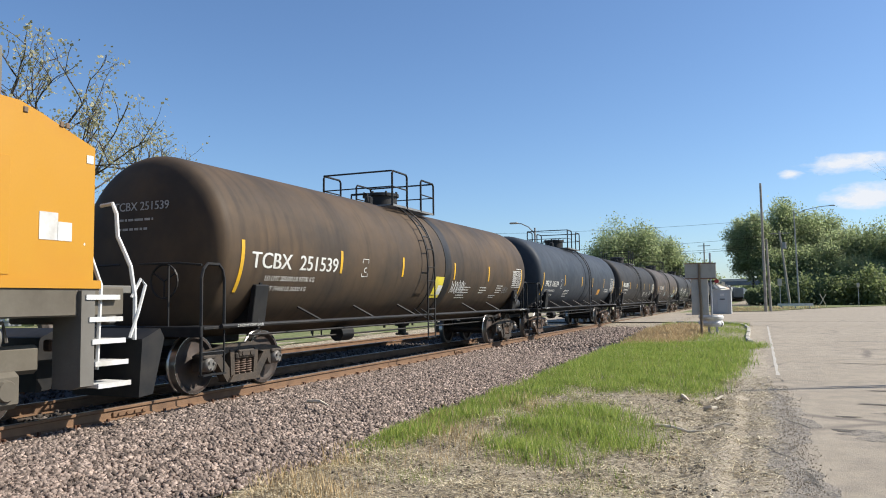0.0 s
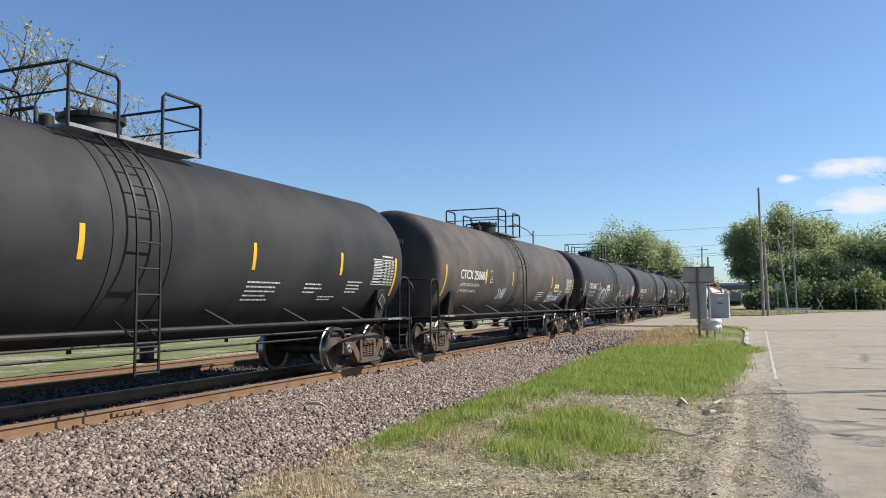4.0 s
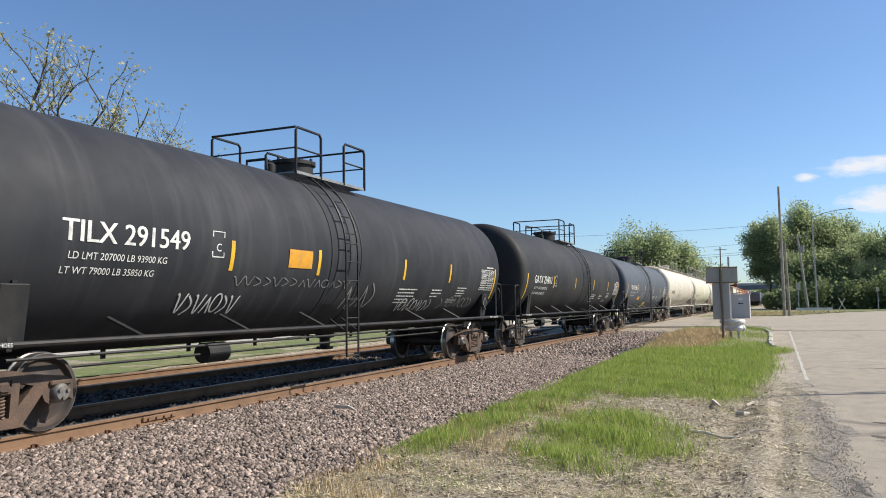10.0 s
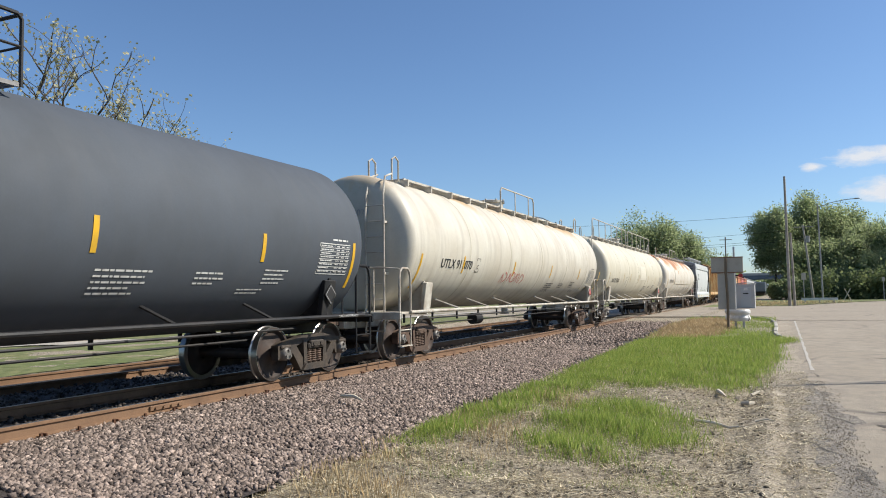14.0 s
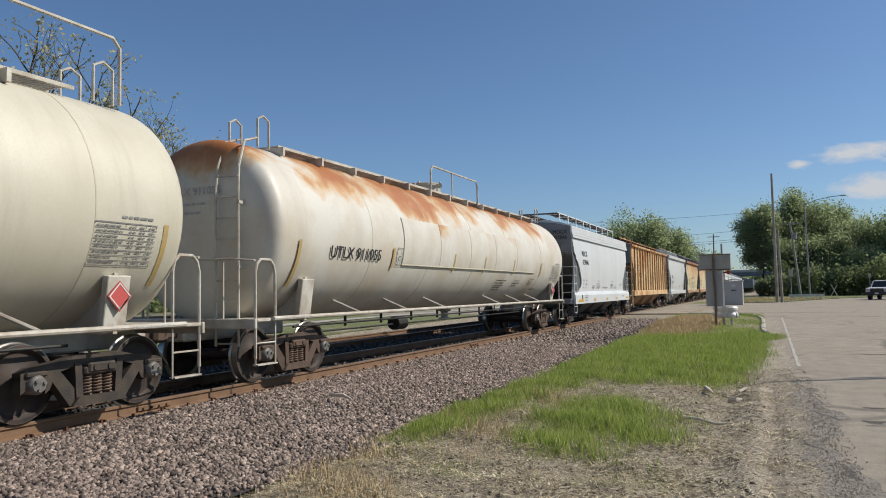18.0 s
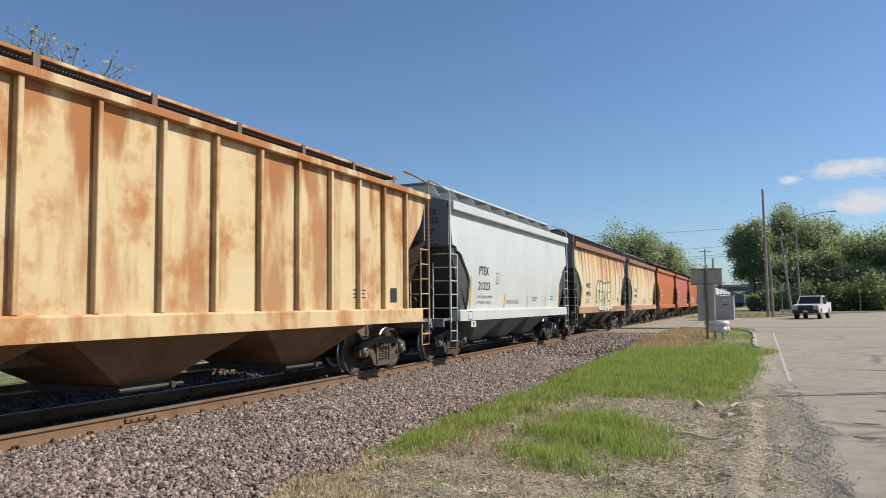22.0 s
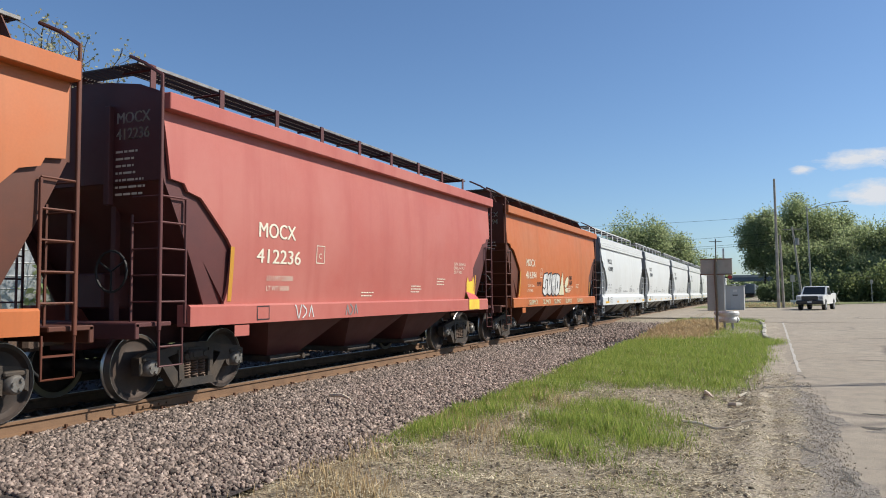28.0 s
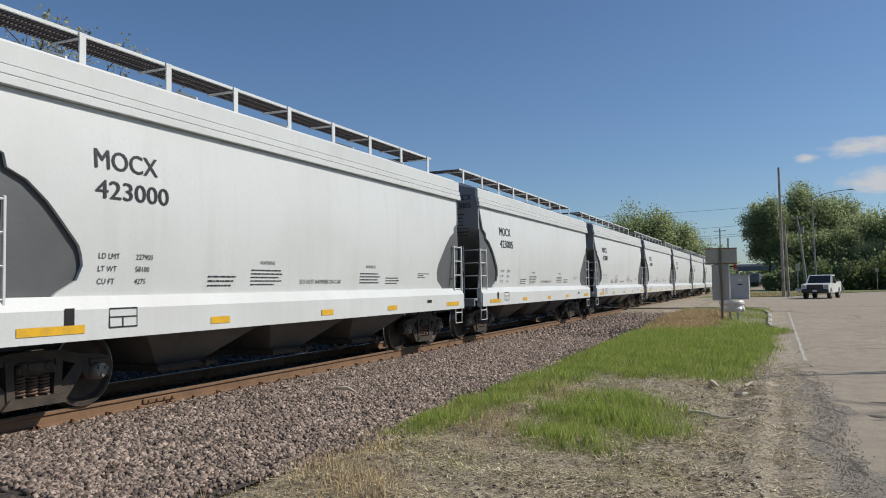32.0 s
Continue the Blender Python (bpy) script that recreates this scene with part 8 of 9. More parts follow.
def crash_barrier():
    z = gh(-1.5, 32.2)
    b = thing("crash_barrier", "white rounded end of a steel crash barrier with black marks", "barrier", pose(-1.52, 32.2, z))
    prof = [(0.0, 0.30), (0.05, 0.37), (0.05, 0.44), (0.0, 0.51), (0.0, 0.55), (0.05, 0.62), (0.05, 0.69), (0.0, 0.76)]
    path = [(-0.62, 1.6, -0.9, -0.4), (-0.34, 0.55, -0.9, -0.4)]
    path += [(0.02 + 0.30 * math.sin(t), 0.42 - 0.30 * math.cos(t), math.sin(t), -math.cos(t)) for t in np.linspace(-1.2, 1.7, 16)]
    path += [(0.30, 1.0, 1, 0.1)]

    def beam(pts, p, lift):
        vs, fs = [], []
        m = len(p)
        for px, py, nx, ny in pts:
            vs += [(px + nx * (d + lift), py + ny * (d + lift), zz) for d, zz in p]
        for i in range(len(pts) - 1):
            fs += [(i * m + k, (i + 1) * m + k, (i + 1) * m + k + 1, i * m + k + 1) for k in range(m - 1)]
        return MB().add(vs, fs)
    part("rail_end", beam(path, prof, 0.0), m_white, b, "curved white W-beam end", smooth=15)
    # black inner sheet added so the hollow behind the beam looks shaded
    part("back_face", beam(path, prof, -0.012), m_hose, b, "back of the beam, coloured dark for its shaded hollow", smooth=15)
    part("black_band", beam(path[13:15], prof[:4], 0.006), m_hose, b, "black band on the beam")
    for x, y in ((0.12, 0.22), (-0.20, 0.62)):
        part("post", MB().box((x, y, 0.24), (0.09, 0.12, 0.9), 0.01), m_zinc, b)


def equipment_shed():
    z = gh(-2.7, 67)
    s = thing("equipment_shed", "pale grey metal signal equipment shed", "shed", pose(-2.75, 68.5, z) @ Matrix.Scale(0.8, 4))
    part("wall", MB().box((0, 0, 1.25), (1.9, 2.6, 2.5), 0.02), b_shed, s)
    part("roof", MB().prism([(-1.05, 2.5), (0, 2.62), (1.05, 2.5), (1.05, 2.56), (0, 2.70), (-1.05, 2.56)], 'y', -1.4, 1.4), b_shed, s)
    part("door", MB().box((0.1, -1.31, 1.15), (0.95, 0.03, 2.05), 0.01), paint("shed_door", (0.44, 0.47, 0.49), 0.5), s)
    part("vent", MB().box((0.1, -1.335, 1.55), (0.5, 0.03, 0.10), 0.005), m_black, s)
    part("notice", MB().box((0.1, -1.335, 2.0), (0.35, 0.02, 0.25)), m_white, s)
    p = thing("crossing_signal", "crossing signal with a red lamp behind the sign", "signal", pose(-3.0, 58, -0.03))
    part("mast", MB().tube([(0, 0, 0), (0, 0, 4.6)], 0.07, 8), m_zinc, p)
    part("lamp", MB().rev([(-0.1, 0.15), (0.1, 0.15)], 'y', 14, (0.4, 0, 2.55)).rev([(-0.1, 0.15), (0.1, 0.15)], 'y', 14, (-0.4, 0, 2.55)), paint("signal_red", (0.35, 0.02, 0.02), 0.4), p)
    part("arm", MB().box((0, 0, 2.55), (1.0, 0.08, 0.1), 0.01), m_black, p)


def pole(name, x, y, h, r, lean, mat, label, cat="pole"):
    z = gh(x, y)
    p = thing(name, label, cat, pose(x, y, z))
    part("shaft", MB().tube([(0, 0, -0.3), (lean * 0.5, 0, h / 2), (lean, 0, h)], [r, r * 0.85, r * 0.68], 10), mat, p, smooth=40)
    return p


def lamp_arm(p, x, h, reach, side):
    part("arm", MB().tube([(x, 0, h - 0.5), (x + side * reach * 0.35, 0, h + 0.1), (x + side * reach * 0.75, 0, h + 0.42), (x + side * reach, 0, h + 0.48)], 0.05, 6), b_steelpole, p)
    part("lamp_head", MB().box((x + side * (reach + 0.3), 0, h + 0.50), (0.72, 0.3, 0.15), 0.05), b_steelpole, p, "cobra-head lamp")


signal_case()
crash_barrier()
equipment_shed()
pole("utility_pole", 0.69, 77, 12.0, 0.15, -0.05, b_greywood, "tall weathered wooden pole")
pole("utility_pole", 1.12, 77.6, 6.8, 0.13, -0.15, b_greywood, "shorter wooden pole braced against a tall one")
pl = pole("street_lamp", 5.25, 118, 13.4, 0.13, -0.2, b_steelpole, "grey steel street lamp with a long arm", "street lamp")
lamp_arm(pl, -0.2, 13.4, 4.6, 1)
pl = pole("utility_pole", 4.1, 118, 10.6, 0.19, -1.0, b_greywood, "leaning wooden pole with a crossarm and transformer")
part("crossarm", MB().box((-0.95, 0, 10.3), (2.6, 0.12, 0.12), 0.01), b_greywood, pl)
part("transformer", MB().rev([(8.1, 0.28), (9.0, 0.28)], 'z', 14, (-0.45, -0.3, 0)), b_steelpole, pl, "grey transformer can", smooth=40)
pl = pole("street_lamp", -17.6, 64, 7.6, 0.11, 0.0, b_steelpole, "grey steel street lamp beyond the train", "street lamp")
lamp_arm(pl, 0, 7.6, 1.6, -1)
pl = pole("utility_pole", -9.2, 150, 11.5, 0.16, 0.1, b_greywood, "far wooden pole over the sign")
part("crossarm", MB().box((0.1, 0, 11.0), (2.2, 0.12, 0.12), 0.01), b_greywood, pl)
pl = pole("road_sign", 2.35, 95, 3.3, 0.045, 0, m_zinc, "back of a small road sign on a post", "road sign")
part("plate", MB().box((0, -0.05, 3.0), (0.44, 0.03, 0.80), 0.01), b_signback, pl)
pl = pole("road_sign", 12.0, 112, 3.0, 0.045, 0, m_zinc, "small road sign on a thin post", "road sign")
part("plate", MB().box((0, -0.05, 2.7), (0.34, 0.03, 0.5), 0.01), b_signback, pl)
for x, y, a in ((7.2, 104, 28), (7.4, 104.3, -25)):
    p = thing("wooden_stake", "pale crossed stake at the roadside", "stake", pose(x, y, gh(x, y)))
    part("stake", MB().box((0, 0, 0.75), (0.08, 0.08, 1.9), 0.01, Matrix.Rotation(radians(a), 4, 'Y')), m_wood, p)
gr = thing("guard_rail", "low galvanised guard rail at the far roadside", "guard rail", pose(2.0, 93, gh(3, 95)))
part("beam", MB().prism([(0, 0.33), (0.06, 0.39), (0, 0.45), (0, 0.48), (0.06, 0.54), (0, 0.60), (-0.02, 0.60), (-0.02, 0.33)], 'x', 0, 3.6), m_white, gr)
for k in range(3):
    part("post", MB().box((0.4 + 1.4 * k, 0.08, 0.25), (0.12, 0.12, 0.66), 0.01), m_zinc, gr)

# overpass far down the line
ov = thing("overpass", "blue-grey steel road overpass across the far line", "bridge", pose(0, 250, 0))
part("girder", MB().box((0, 0, 5.4), (140, 9, 1.2), 0.05), b_bridge, ov, "long steel girder")
part("parapet", MB().box((0, -4.4, 6.35), (140, 0.3, 0.7), 0.02), paint("bridge_concrete", (0.45, 0.45, 0.43), 0.8, dirt=(0.34, 0.34, 0.32), dirt_scale=0.5), ov)
for x in (-32, -19, 9, 22):
    part("pier", MB().box((x, 0, 2.2), (1.6, 7, 4.6), 0.1), m_concrete, ov)
# rolling stock standing beyond the crossing
for k in range(5):
    f = thing("freight_wagon", "dark freight wagon standing far down the line", "wagon", pose(-5.35 - 0.02 * k, 236 + 15.2 * k, 0))
    part("body", MB().box((0, 0, 2.5), (2.9, 13.6, 2.7), 0.15), (b_bridge, h_darkend)[k % 2], f)
    part("underframe", MB().box((0, 0, 1.05), (2.6, 13.9, 0.3), 0.02), m_black, f)
    for y in (-4.8, 4.8):
        part("truck", MB().box((0, y, 0.55), (2.2, 2.4, 0.7), 0.1), m_iron, f)
# light road and low wall beyond the tracks
part_road = new("back_road", strip_mesh("back_road", lambda y: -23.2 - 0.9 * max(0, 23 - y), lambda y: -21.8 - 0.9 * max(0, 22 - y), list(np.arange(12, 140, 1.0)), 0.05, m_concrete, 6))
tagged(part_road, "pale concrete lane beyond the tracks", "road", kind="structure")

# poles that throw long thin shadows across the road
pole("utility_pole", 7.8, 18.6, 8.2, 0.085, 0, b_greywood, "slim wooden pole beside the road")
pole("utility_pole", 9.6, 19.7, 8.4, 0.08, 0, b_greywood, "slim wooden pole beside the road")
w = thing("overhead_wires", "thin wires strung across the far road", "wires", pose(0, 118, 9.8))
for k, (za, zb) in enumerate(((0, 0.2), (-1.2, -1.0), (-1.5, -1.3), (3.4, 2.6))):
    pts = [(-60 + 6.4 * i, 0, za + (zb - za) * i / 10 - 0.9 * (1 - ((i - 5) / 5) ** 2)) for i in range(11)]
    part("wire", MB().tube(pts, 0.018, 4), m_black, w)

# ---- trees ----


def limb(mb, p, d, r, length, depth, rng, tips, spread=0.6):
    n = 4
    pts, rs = [p.copy()], [r]
    for k in range(n):
        d = (d + Vector((rng.uniform(-1, 1), rng.uniform(-1, 1), rng.uniform(-0.6, 0.8))) * (0.30 if spread > 0.72 else 0.16)).normalized()
        p = p + d * length / n
        pts.append(p.copy())
        rs.append(r * (1 - (0.30 if spread > 0.72 else 0.5) * (k + 1) / n))
    mb.tube(pts, rs, 5 if depth > 1 else 7, caps=False)
    if depth >= 5 or r < 0.014:
        tips.append((p, d))
        return
    tips.append((p, d))
    for k in range(rng.choice((2, 2, 3))):
        nd_ = (d + Vector((rng.uniform(-1, 1), rng.uniform(-1, 1), rng.uniform(-0.3, 0.6))) * spread).normalized()
        limb(mb, p, nd_, rs[-1] * rng.uniform(0.65, 0.9), length * rng.uniform(0.62, 0.85), depth + 1, rng, tips, spread)
    if depth > 0:
        q = pts[2]
        nd_ = (d + Vector((rng.uniform(-1, 1), rng.uniform(-1, 1), rng.uniform(-0.2, 0.5))) * 0.9).normalized()
        limb(mb, q, nd_, rs[2] * 0.5, length * 0.6, depth + 2, rng, tips, spread)


LEAF_V = np.array([(-0.5, -0.35, 0), (0.5, -0.3, 0.08), (0.55, 0.35, 0), (-0.45, 0.4, 0.1)])
LEAF_F = np.array([(0, 1, 2), (0, 2, 3)])


def crown_mesh(name, centres, n, spread, s0, s1, mat, seed):
    g = np.random.default_rng(seed)
    c = np.array(centres)
    idx = g.integers(0, len(c), n)
    P = c[idx] + g.normal(0, 1, (n, 3)) * spread
    S = g.uniform(s0, s1, n)
    q = g.normal(size=(n, 4))
    q /= np.linalg.norm(q, axis=1, keepdims=True)
    w, x, y, z = q.T
    R = np.stack([1 - 2 * (y * y + z * z), 2 * (x * y - z * w), 2 * (x * z + y * w), 2 * (x * y + z * w), 1 - 2 * (x * x + z * z), 2 * (y * z - x * w),
                  2 * (x * z - y * w), 2 * (y * z + x * w), 1 - 2 * (x * x + y * y)], 1).reshape(n, 3, 3)
    W = np.einsum('nij,nkj->nki', R, LEAF_V[None] * S[:, None, None]) + P[:, None, :]
    me = bpy.data.meshes.new(name)
    F = (LEAF_F[None] + (np.arange(n) * 4)[:, None, None]).reshape(-1, 3)
    me.from_pydata(W.reshape(-1, 3).tolist(), [], F.tolist())
    me.materials.append(mat)
    return me


def tree(x, y, h, crown, mat, leaves, seed, label, leaf=(0.25, 0.5), trunk=0.24, bare=False, high=False):
    rng = random.Random(seed)
    z = gh(x, y)
    t = thing("tree", label, "tree", pose(x, y, z))
    mb, tips = MB(), []
    if bare:
        limb(mb, Vector((0, 0, -0.2)), Vector((rng.uniform(-0.1, 0.1), 0, 1)), trunk, h * 0.36, 0, rng, tips, 0.85)
        top = max(p.z for p, d in tips)
        mb.v = [(a * 1.05, b * 1.05, c * h / top) for a, b, c in mb.v]
        tips = [(Vector((p.x * 1.05, p.y * 1.05, p.z * h / top)), d) for p, d in tips]
        part("trunk", mb, b_bark, t, "bare spreading branches")
        tp = [tuple(p) for p, d in tips if p.z > h * 0.45]
        part("crown", crown_mesh("crown", tp, leaves, 0.20, leaf[0], leaf[1], mat, seed), mat, t, "sparse young leaves")
        return t
    limb(mb, Vector((0, 0, -0.2)), Vector((0, 0, 1)), trunk, h * 0.30, 0, rng, tips, 0.7)
    part("trunk", mb, b_bark, t)
    blobs = []
    for k in range(130):
        a, b = rng.uniform(0, 6.28), rng.uniform(-1, 1)
        r = rng.uniform(0.35, 1.0) ** 0.7 * (1 + 0.16 * math.sin(3 * a + seed) + 0.12 * math.sin(5 * b + 2 * a + seed))
        blobs.append((crown * r * math.cos(a) * math.sqrt(1 - b * b), crown * r * math.sin(a) * math.sqrt(1 - b * b), h * (0.66 if high else 0.56) + h * (0.31 if high else 0.42) * b * r))
    part("crown", crown_mesh("crown", blobs, leaves, crown * 0.19, leaf[0], leaf[1], mat, seed), mat, t)
    return t


# bare-limbed trees beyond the tracks
for k, (x, y, h) in enumerate(((-30, 20.4, 13.6), (-30.5, 22.8, 12.4), (-33, 28.2, 11.9), (-34, 33.2, 12.0), (-42, 40, 10.5), (-37, 27, 12.0))):
    tree(x, y, h, 3, b_leaf3, 2600 if k < 2 else 1500, 40 + k, "old tree with bare twisted limbs and first leaves", (0.06, 0.14), 0.34, True)
bin_ = thing("grain_bin", "pale grey steel grain bin behind the bare trees", "grain bin", pose(-52, 38, -0.2))
part("wall", MB().rev([(0, 4.2), (8.6, 4.2), (11.0, 0.5), (11.2, 0.4)], 'z', 32), m_zinc, bin_, smooth=30)
for k in range(9):
    part("hoop", MB().rev([(0.9 * k + 0.4, 4.2), (0.9 * k + 0.45, 4.24), (0.9 * k + 0.5, 4.2)], 'z', 32, caps=False), m_zinc, bin_)
for k, (x, y, h, c) in enumerate(((-50, 44, 9, 4), (-58, 60, 9, 5), (-70, 80, 10, 6), (-48, 75, 8, 4))):
    tree(x, y, h, c, b_leaf2, 5000, 60 + k, "green tree beyond the line", (0.3, 0.6))
# trees over the crossing and along the road
for k, (x, y, h, c) in enumerate(((-25.5, 150, 14.8, 5.0), (-21, 152, 15.8, 4.6), (-16.5, 156, 12.5, 4.2), (-30, 158, 11.5, 4.5), (-34, 170, 10, 5), (-11.8, 190, 9, 3))):
    tree(x, y, h, c, b_leaf, 28000 if k < 3 else 9000, 80 + k, "full spring-green tree behind the crossing", (0.15, 0.34), 0.3)
for k, (x, y, h, c) in enumerate(((-0.6, 128, 14.0, 3.4), (4.4, 132, 15.6, 4.4), (8.5, 134, 14.5, 4.6), (12.5, 130, 11.2, 4.4), (16.5, 128, 11.8, 4.4), (21, 126, 11.5, 4.6), (26, 124, 12.5, 5), (31, 122, 12, 5), (9, 126, 7.5, 4), (14, 123, 6.5, 4), (19.5, 120, 6.0, 4), (-0.5, 117, 2.4, 1.1), (1.5, 117, 3.0, 1.2), (2.6, 125, 8.5, 2.6), (6.0, 125, 9.0, 3.2), (10.5, 127, 9.5, 3.4))):
    tree(x * 1.09, y + 13, h * 1.08, c, b_leaf2 if k % 3 else b_leaf, 42000 if k < 4 else 21000, 100 + k, "dense green roadside tree", (0.14, 0.30), 0.3, high=k == 0)
tree(25.0, 136, 26, 4.3, b_leaf2, 15000, 140, "tall leafy tree behind the roadside trees", (0.18, 0.36), 0.35, high=True)
# undergrowth under the trees
und = []
rb = random.Random(3)
for k in range(150):
    und.append((rb.uniform(1.8, 46), rb.uniform(121, 133), rb.uniform(0.3, 1.0) * rb.uniform(1.0, 4.8)))
tagged(new("undergrowth", crown_mesh("undergrowth", und, 44000, 0.8, 0.16, 0.42, b_leaf4, 7)), "tangled green undergrowth along the road", "bushes", kind="stuff")
und = [(rb.uniform(-90, -44), rb.uniform(30, 140), rb.uniform(0.3, 3.2)) for k in range(160)]
tagged(new("undergrowth", crown_mesh("undergrowth", und, 16000, 1.2, 0.3, 0.8, b_leaf2, 8)), "far hedge beyond the tracks", "bushes", kind="stuff")
far = []
for k in range(420):
    a = -2.2 + 3.9 * k / 420
    far.append((700 * math.sin(a), 700 * math.cos(a), rb.uniform(1, 13)))
tagged(new("far_woods", crown_mesh("far_woods", far, 26000, 4.0, 2.0, 5.0, b_leaf2, 9)), "far belt of woods on the horizon", "woods", kind="stuff")

# clouds low over the road, far away


def cloud(x, y, z, w, h, seed):
    m, t, b = shader("cloud")
    tc = t.nodes.new("ShaderNodeTexCoord")
    mp = t.nodes.new("ShaderNodeMapping")
    mp.inputs["Scale"].default_value = (1 / w, 1, 1 / h)
    mp.inputs["Location"].default_value = (0, 0, 0)
    t.links.new(tc.outputs["Object"], mp.inputs["Vector"])
    ln = t.nodes.new("ShaderNodeVectorMath")
    ln.operation = 'LENGTH'
    t.links.new(mp.outputs[0], ln.inputs[0])
    v2 = coords(t, (0.02, 0.02, 0.05))
    nz = nd(t, "ShaderNodeTexNoise", Scale=0.8, Detail=7.0, Roughness=0.62)
    mp2 = v2.node
    mp2.inputs["Location"].default_value = (seed * 3.1, 0, seed * 1.7)
    t.links.new(v2, nz.inputs["Vector"])
    sub = t.nodes.new("ShaderNodeMath")
    sub.operation = 'SUBTRACT'
    t.links.new(nz.outputs["Fac"], sub.inputs[0])
    sc = t.nodes.new("ShaderNodeMath")
    sc.operation = 'MULTIPLY'
    sc.inputs[1].default_value = 0.95
    t.links.new(ln.outputs["Value"], sc.inputs[0])
    t.links.new(sc.outputs[0], sub.inputs[1])
    fac = ramp(t, sub.outputs[0], -0.02, 0.30)
    em = t.nodes.new("ShaderNodeEmission")
    em.inputs["Color"].default_value, em.inputs["Strength"].default_value = (0.86, 0.90, 0.97, 1), 0.65
    tr = t.nodes.new("ShaderNodeBsdfTransparent")
    mx = t.nodes.new("ShaderNodeMixShader")
    t.links.new(fac, mx.inputs[0])
    t.links.new(tr.outputs[0], mx.inputs[1])
    t.links.new(em.outputs[0], mx.inputs[2])
    t.links.new(mx.outputs[0], t.nodes["Material Output"].inputs["Surface"])
    mb = MB().add([(-w, 0, -h), (w, 0, -h), (w, 0, h), (-w, 0, h)], [(0, 1, 2, 3)])
    ob = new("cloud", mb.mesh("cloud", m, flip=False))
    ob.matrix_basis = pose(x, y, z)
    ob.visible_shadow = False
    tagged(ob, "soft white cloud low in the blue sky", "cloud", kind="structure")


cloud(150, 1500, 235, 150, 34, 1)
cloud(192, 1525, 174, 150, 48, 2)
cloud(62, 1550, 228, 45, 22, 3)
cloud(315, 1575, 136, 160, 45, 5)


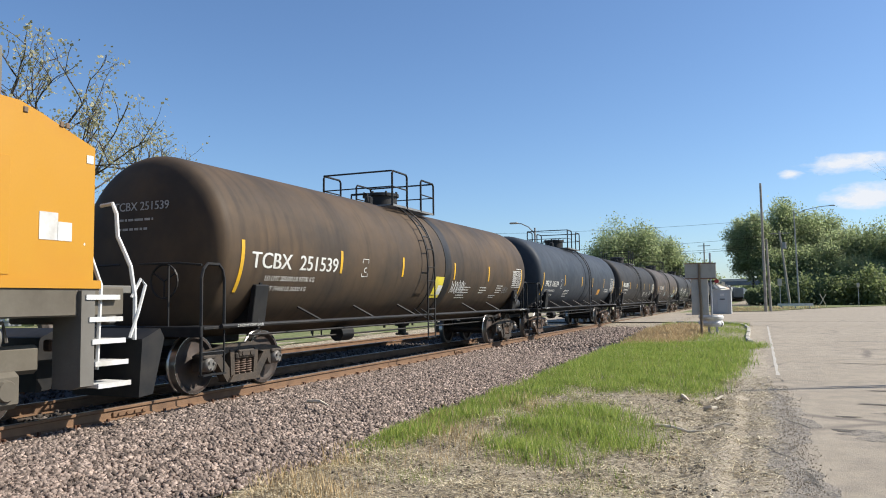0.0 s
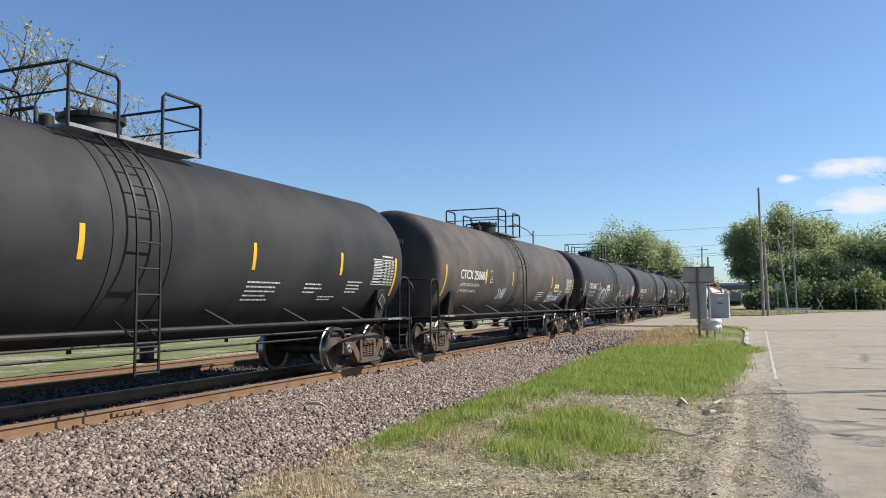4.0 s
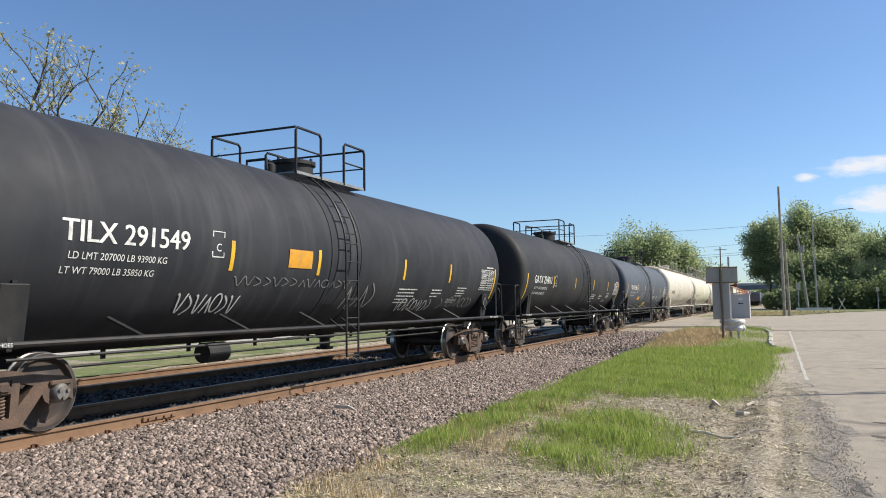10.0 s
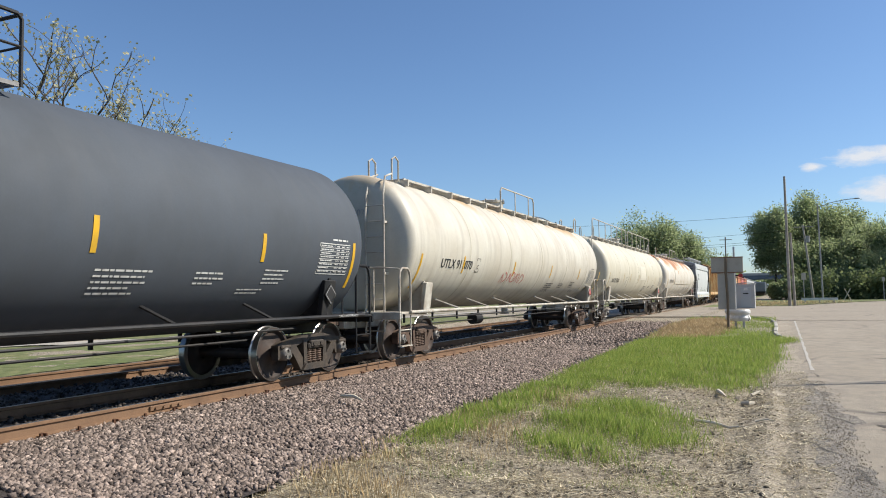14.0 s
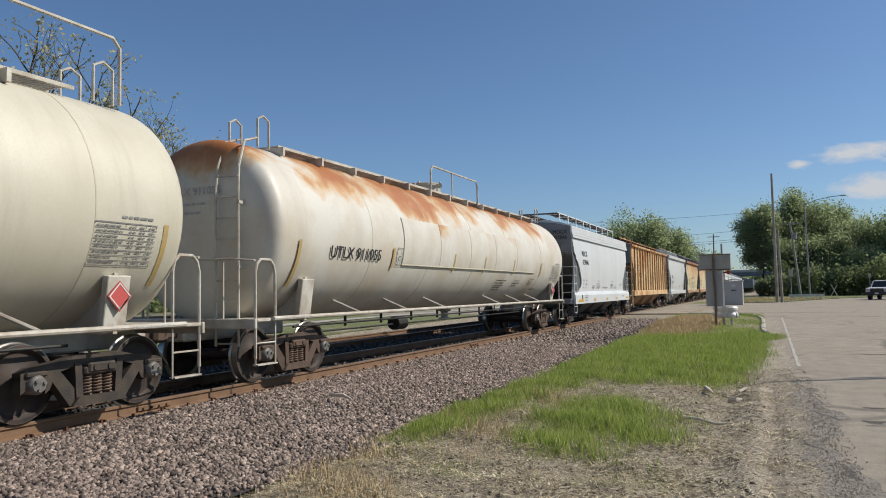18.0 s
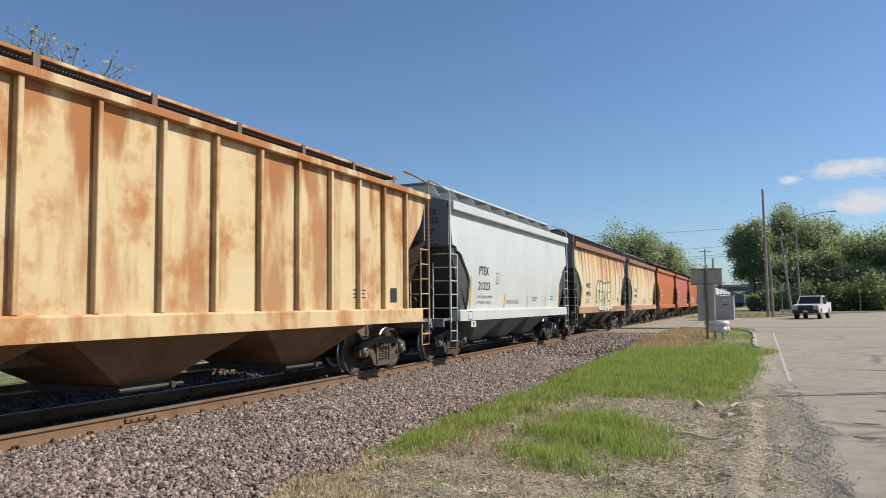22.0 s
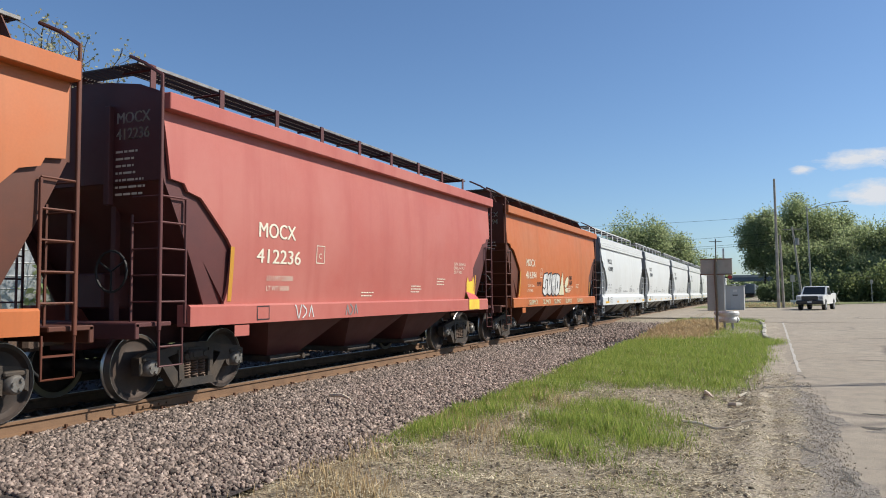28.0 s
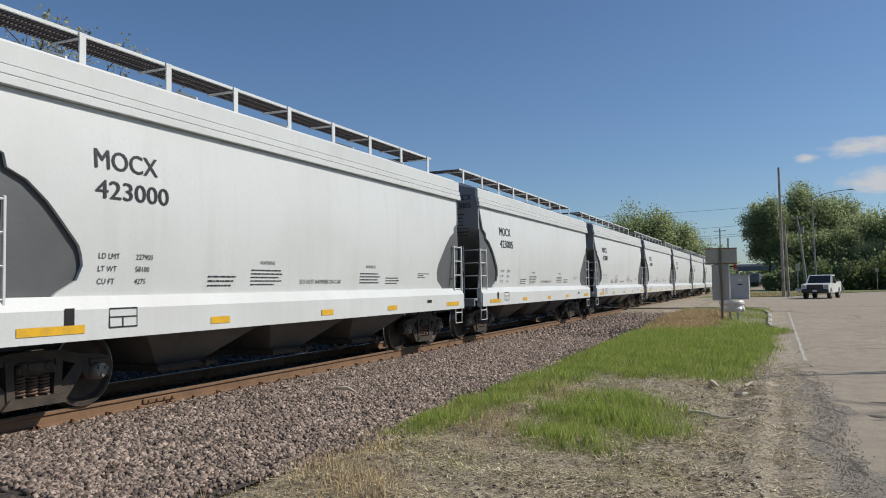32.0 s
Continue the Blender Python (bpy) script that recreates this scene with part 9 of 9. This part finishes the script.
# ---- white pickup waiting at the junction ----
def pickup():
    pw = paint("pickup_white", (0.78, 0.78, 0.76), 0.3, dirt=(0.66, 0.65, 0.62), dirt_amt=0.3, dirt_scale=1.0, grain=0.03)
    pb = paint("pickup_black", (0.02, 0.021, 0.023), 0.35)
    c = thing("pickup_truck", "white pickup truck with a black grille", "pickup truck")
    W = 0.98
    # x is forward
    body = [(2.75, 0.62), (2.78, 1.02), (2.65, 1.14), (1.25, 1.22), (-2.75, 1.22), (-2.80, 0.62), (-2.3, 0.50), (2.3, 0.45)]
    part("body", MB().add([(x, s * W, z) for s in (-1, 1) for x, z in body], [tuple(range(8)), tuple(range(15, 7, -1))] + [(i, (i + 1) % 8, 8 + (i + 1) % 8, 8 + i) for i in range(8)]), pw, c)
    cab = [(1.20, 1.20), (0.45, 1.86), (-0.55, 1.90), (-0.95, 1.22)]
    part("cab", MB().add([(x, s * (W - (0.12 if z > 1.5 else 0.02)), z) for s in (-1, 1) for x, z in cab], [(0, 1, 2, 3), (7, 6, 5, 4)] + [(i, (i + 1) % 4, 4 + (i + 1) % 4, 4 + i) for i in range(4)]), pw, c)
    part("windscreen", MB().add([(1.165, -0.82, 1.25), (1.165, 0.82, 1.25), (0.50, 0.76, 1.835), (0.50, -0.76, 1.835), (1.15, -0.82, 1.24), (1.15, 0.82, 1.24), (0.485, 0.76, 1.825), (0.485, -0.76, 1.825)], [(0, 1, 2, 3), (7, 6, 5, 4), (0, 4, 5, 1), (2, 6, 7, 3)]), m_glass, c)
    for s in (-1, 1):
        part("side_window", MB().add([(0.95, s * 0.975, 1.27), (-0.75, s * 0.975, 1.27), (-0.52, s * 0.885, 1.80), (0.45, s * 0.885, 1.80)], [(0, 1, 2, 3)]), m_glass, c)
        part("mirror", MB().box((0.85, s * 1.10, 1.32), (0.12, 0.2, 0.24), 0.03), pb, c)
        part("headlight", MB().box((2.74, s * 0.80, 0.98), (0.10, 0.30, 0.24), 0.03), m_zinc, c)
        for x in (1.75, -1.75):
            w = part("wheel", MB().rev([(s * 0.72, 0.39), (s * 0.98, 0.39), (s * 1.0, 0.34), (s * 1.0, 0.25)], 'y', 24, (x, 0, 0.40)), m_hose, c, "black tyre", smooth=40)
            part("rim", MB().rev([(s * 0.96, 0.245), (s * 1.005, 0.22), (s * 1.0, 0.05)], 'y', 16, (x, 0, 0.40)), m_zinc, w)
            part("wheel_arch", MB().rev([(s * 0.95, 0.47), (s * 0.984, 0.47)], 'y', 24, (x, 0, 0.42)), pb, c)
        part("bed_side", MB().box((-1.85, s * 0.93, 1.25), (1.85, 0.1, 0.16), 0.02), pw, c)
    part("grille", MB().box((2.76, 0, 0.95), (0.10, 1.2, 0.34), 0.03), pb, c, "black grille")
    part("bumper", MB().box((2.80, 0, 0.62), (0.20, 1.96, 0.30), 0.05), pb, c, "black bumper")
    part("plate", MB().box((2.905, 0, 0.64), (0.01, 0.32, 0.15)), m_letter, c)
    return c


pick = pickup()

TRAIN = [ob for ob in scene.objects if ob.parent is None and ob.name.split(".")[0] in ("tank_car", "hopper_car", "locomotive")]


def travel(t):
    """Metres that the train has rolled after t seconds."""
    return 11.28 * t - 0.311 * t * t / 32 + 0.188 * t ** 3 / 1024


def motions():
    for ob in TRAIN:
        y0 = ob.location.y
        walk(ob, [(t, pose(TRACK_X, y0 - travel(t), 0)) for t in range(0, 33, 2)])
    # wheels turn as far as the train rolls
    first = {}
    for w, s in WHEELS:
        if s not in first:
            walk(w, [(k / FPS, pose(0, s * 0.889, 0.457) @ Matrix.Rotation(travel(k / FPS) / 0.457, 4, 'X')) for k in range(0, 32 * FPS + 1)])
            first[s] = w
        else:
            a = first[s].animation_data
            w.rotation_mode = "QUATERNION"
            w.animation_data_create()
            w.animation_data.action = a.action
            w.animation_data.action_slot = a.action_slot
    # the pickup rolls up to the crossing and waits
    rows = [(0, pose(78, 113, -0.012, 0, 0, 183)), (11, pose(40, 111.5, -0.012, 0, 0, 185)), (14, pose(27.5, 108.5, -0.012, 0, 0, 205)), (16, pose(18.5, 101.6, -0.012, 0, 0, 232)), (17, pose(13.6, 94.8, -0.012, 0, 0, 245))]
    for t, k in ((18, 1.0), (18.5, 0.818), (19, 0.637), (19.5, 0.496), (20, 0.38), (20.5, 0.2885), (21, 0.206), (21.5, 0.131), (22, 0.08), (22.5, 0.04), (23, 0.016), (23.5, 0.003), (24, 0), (28, 0), (32, 0)):
        rows.append((t, pose(3.45 + 7.1 * k, 69.2 + 17.8 * k, -0.012, 0, 0, 257 - 7 * k)))
    walk(pick, rows)


motions()
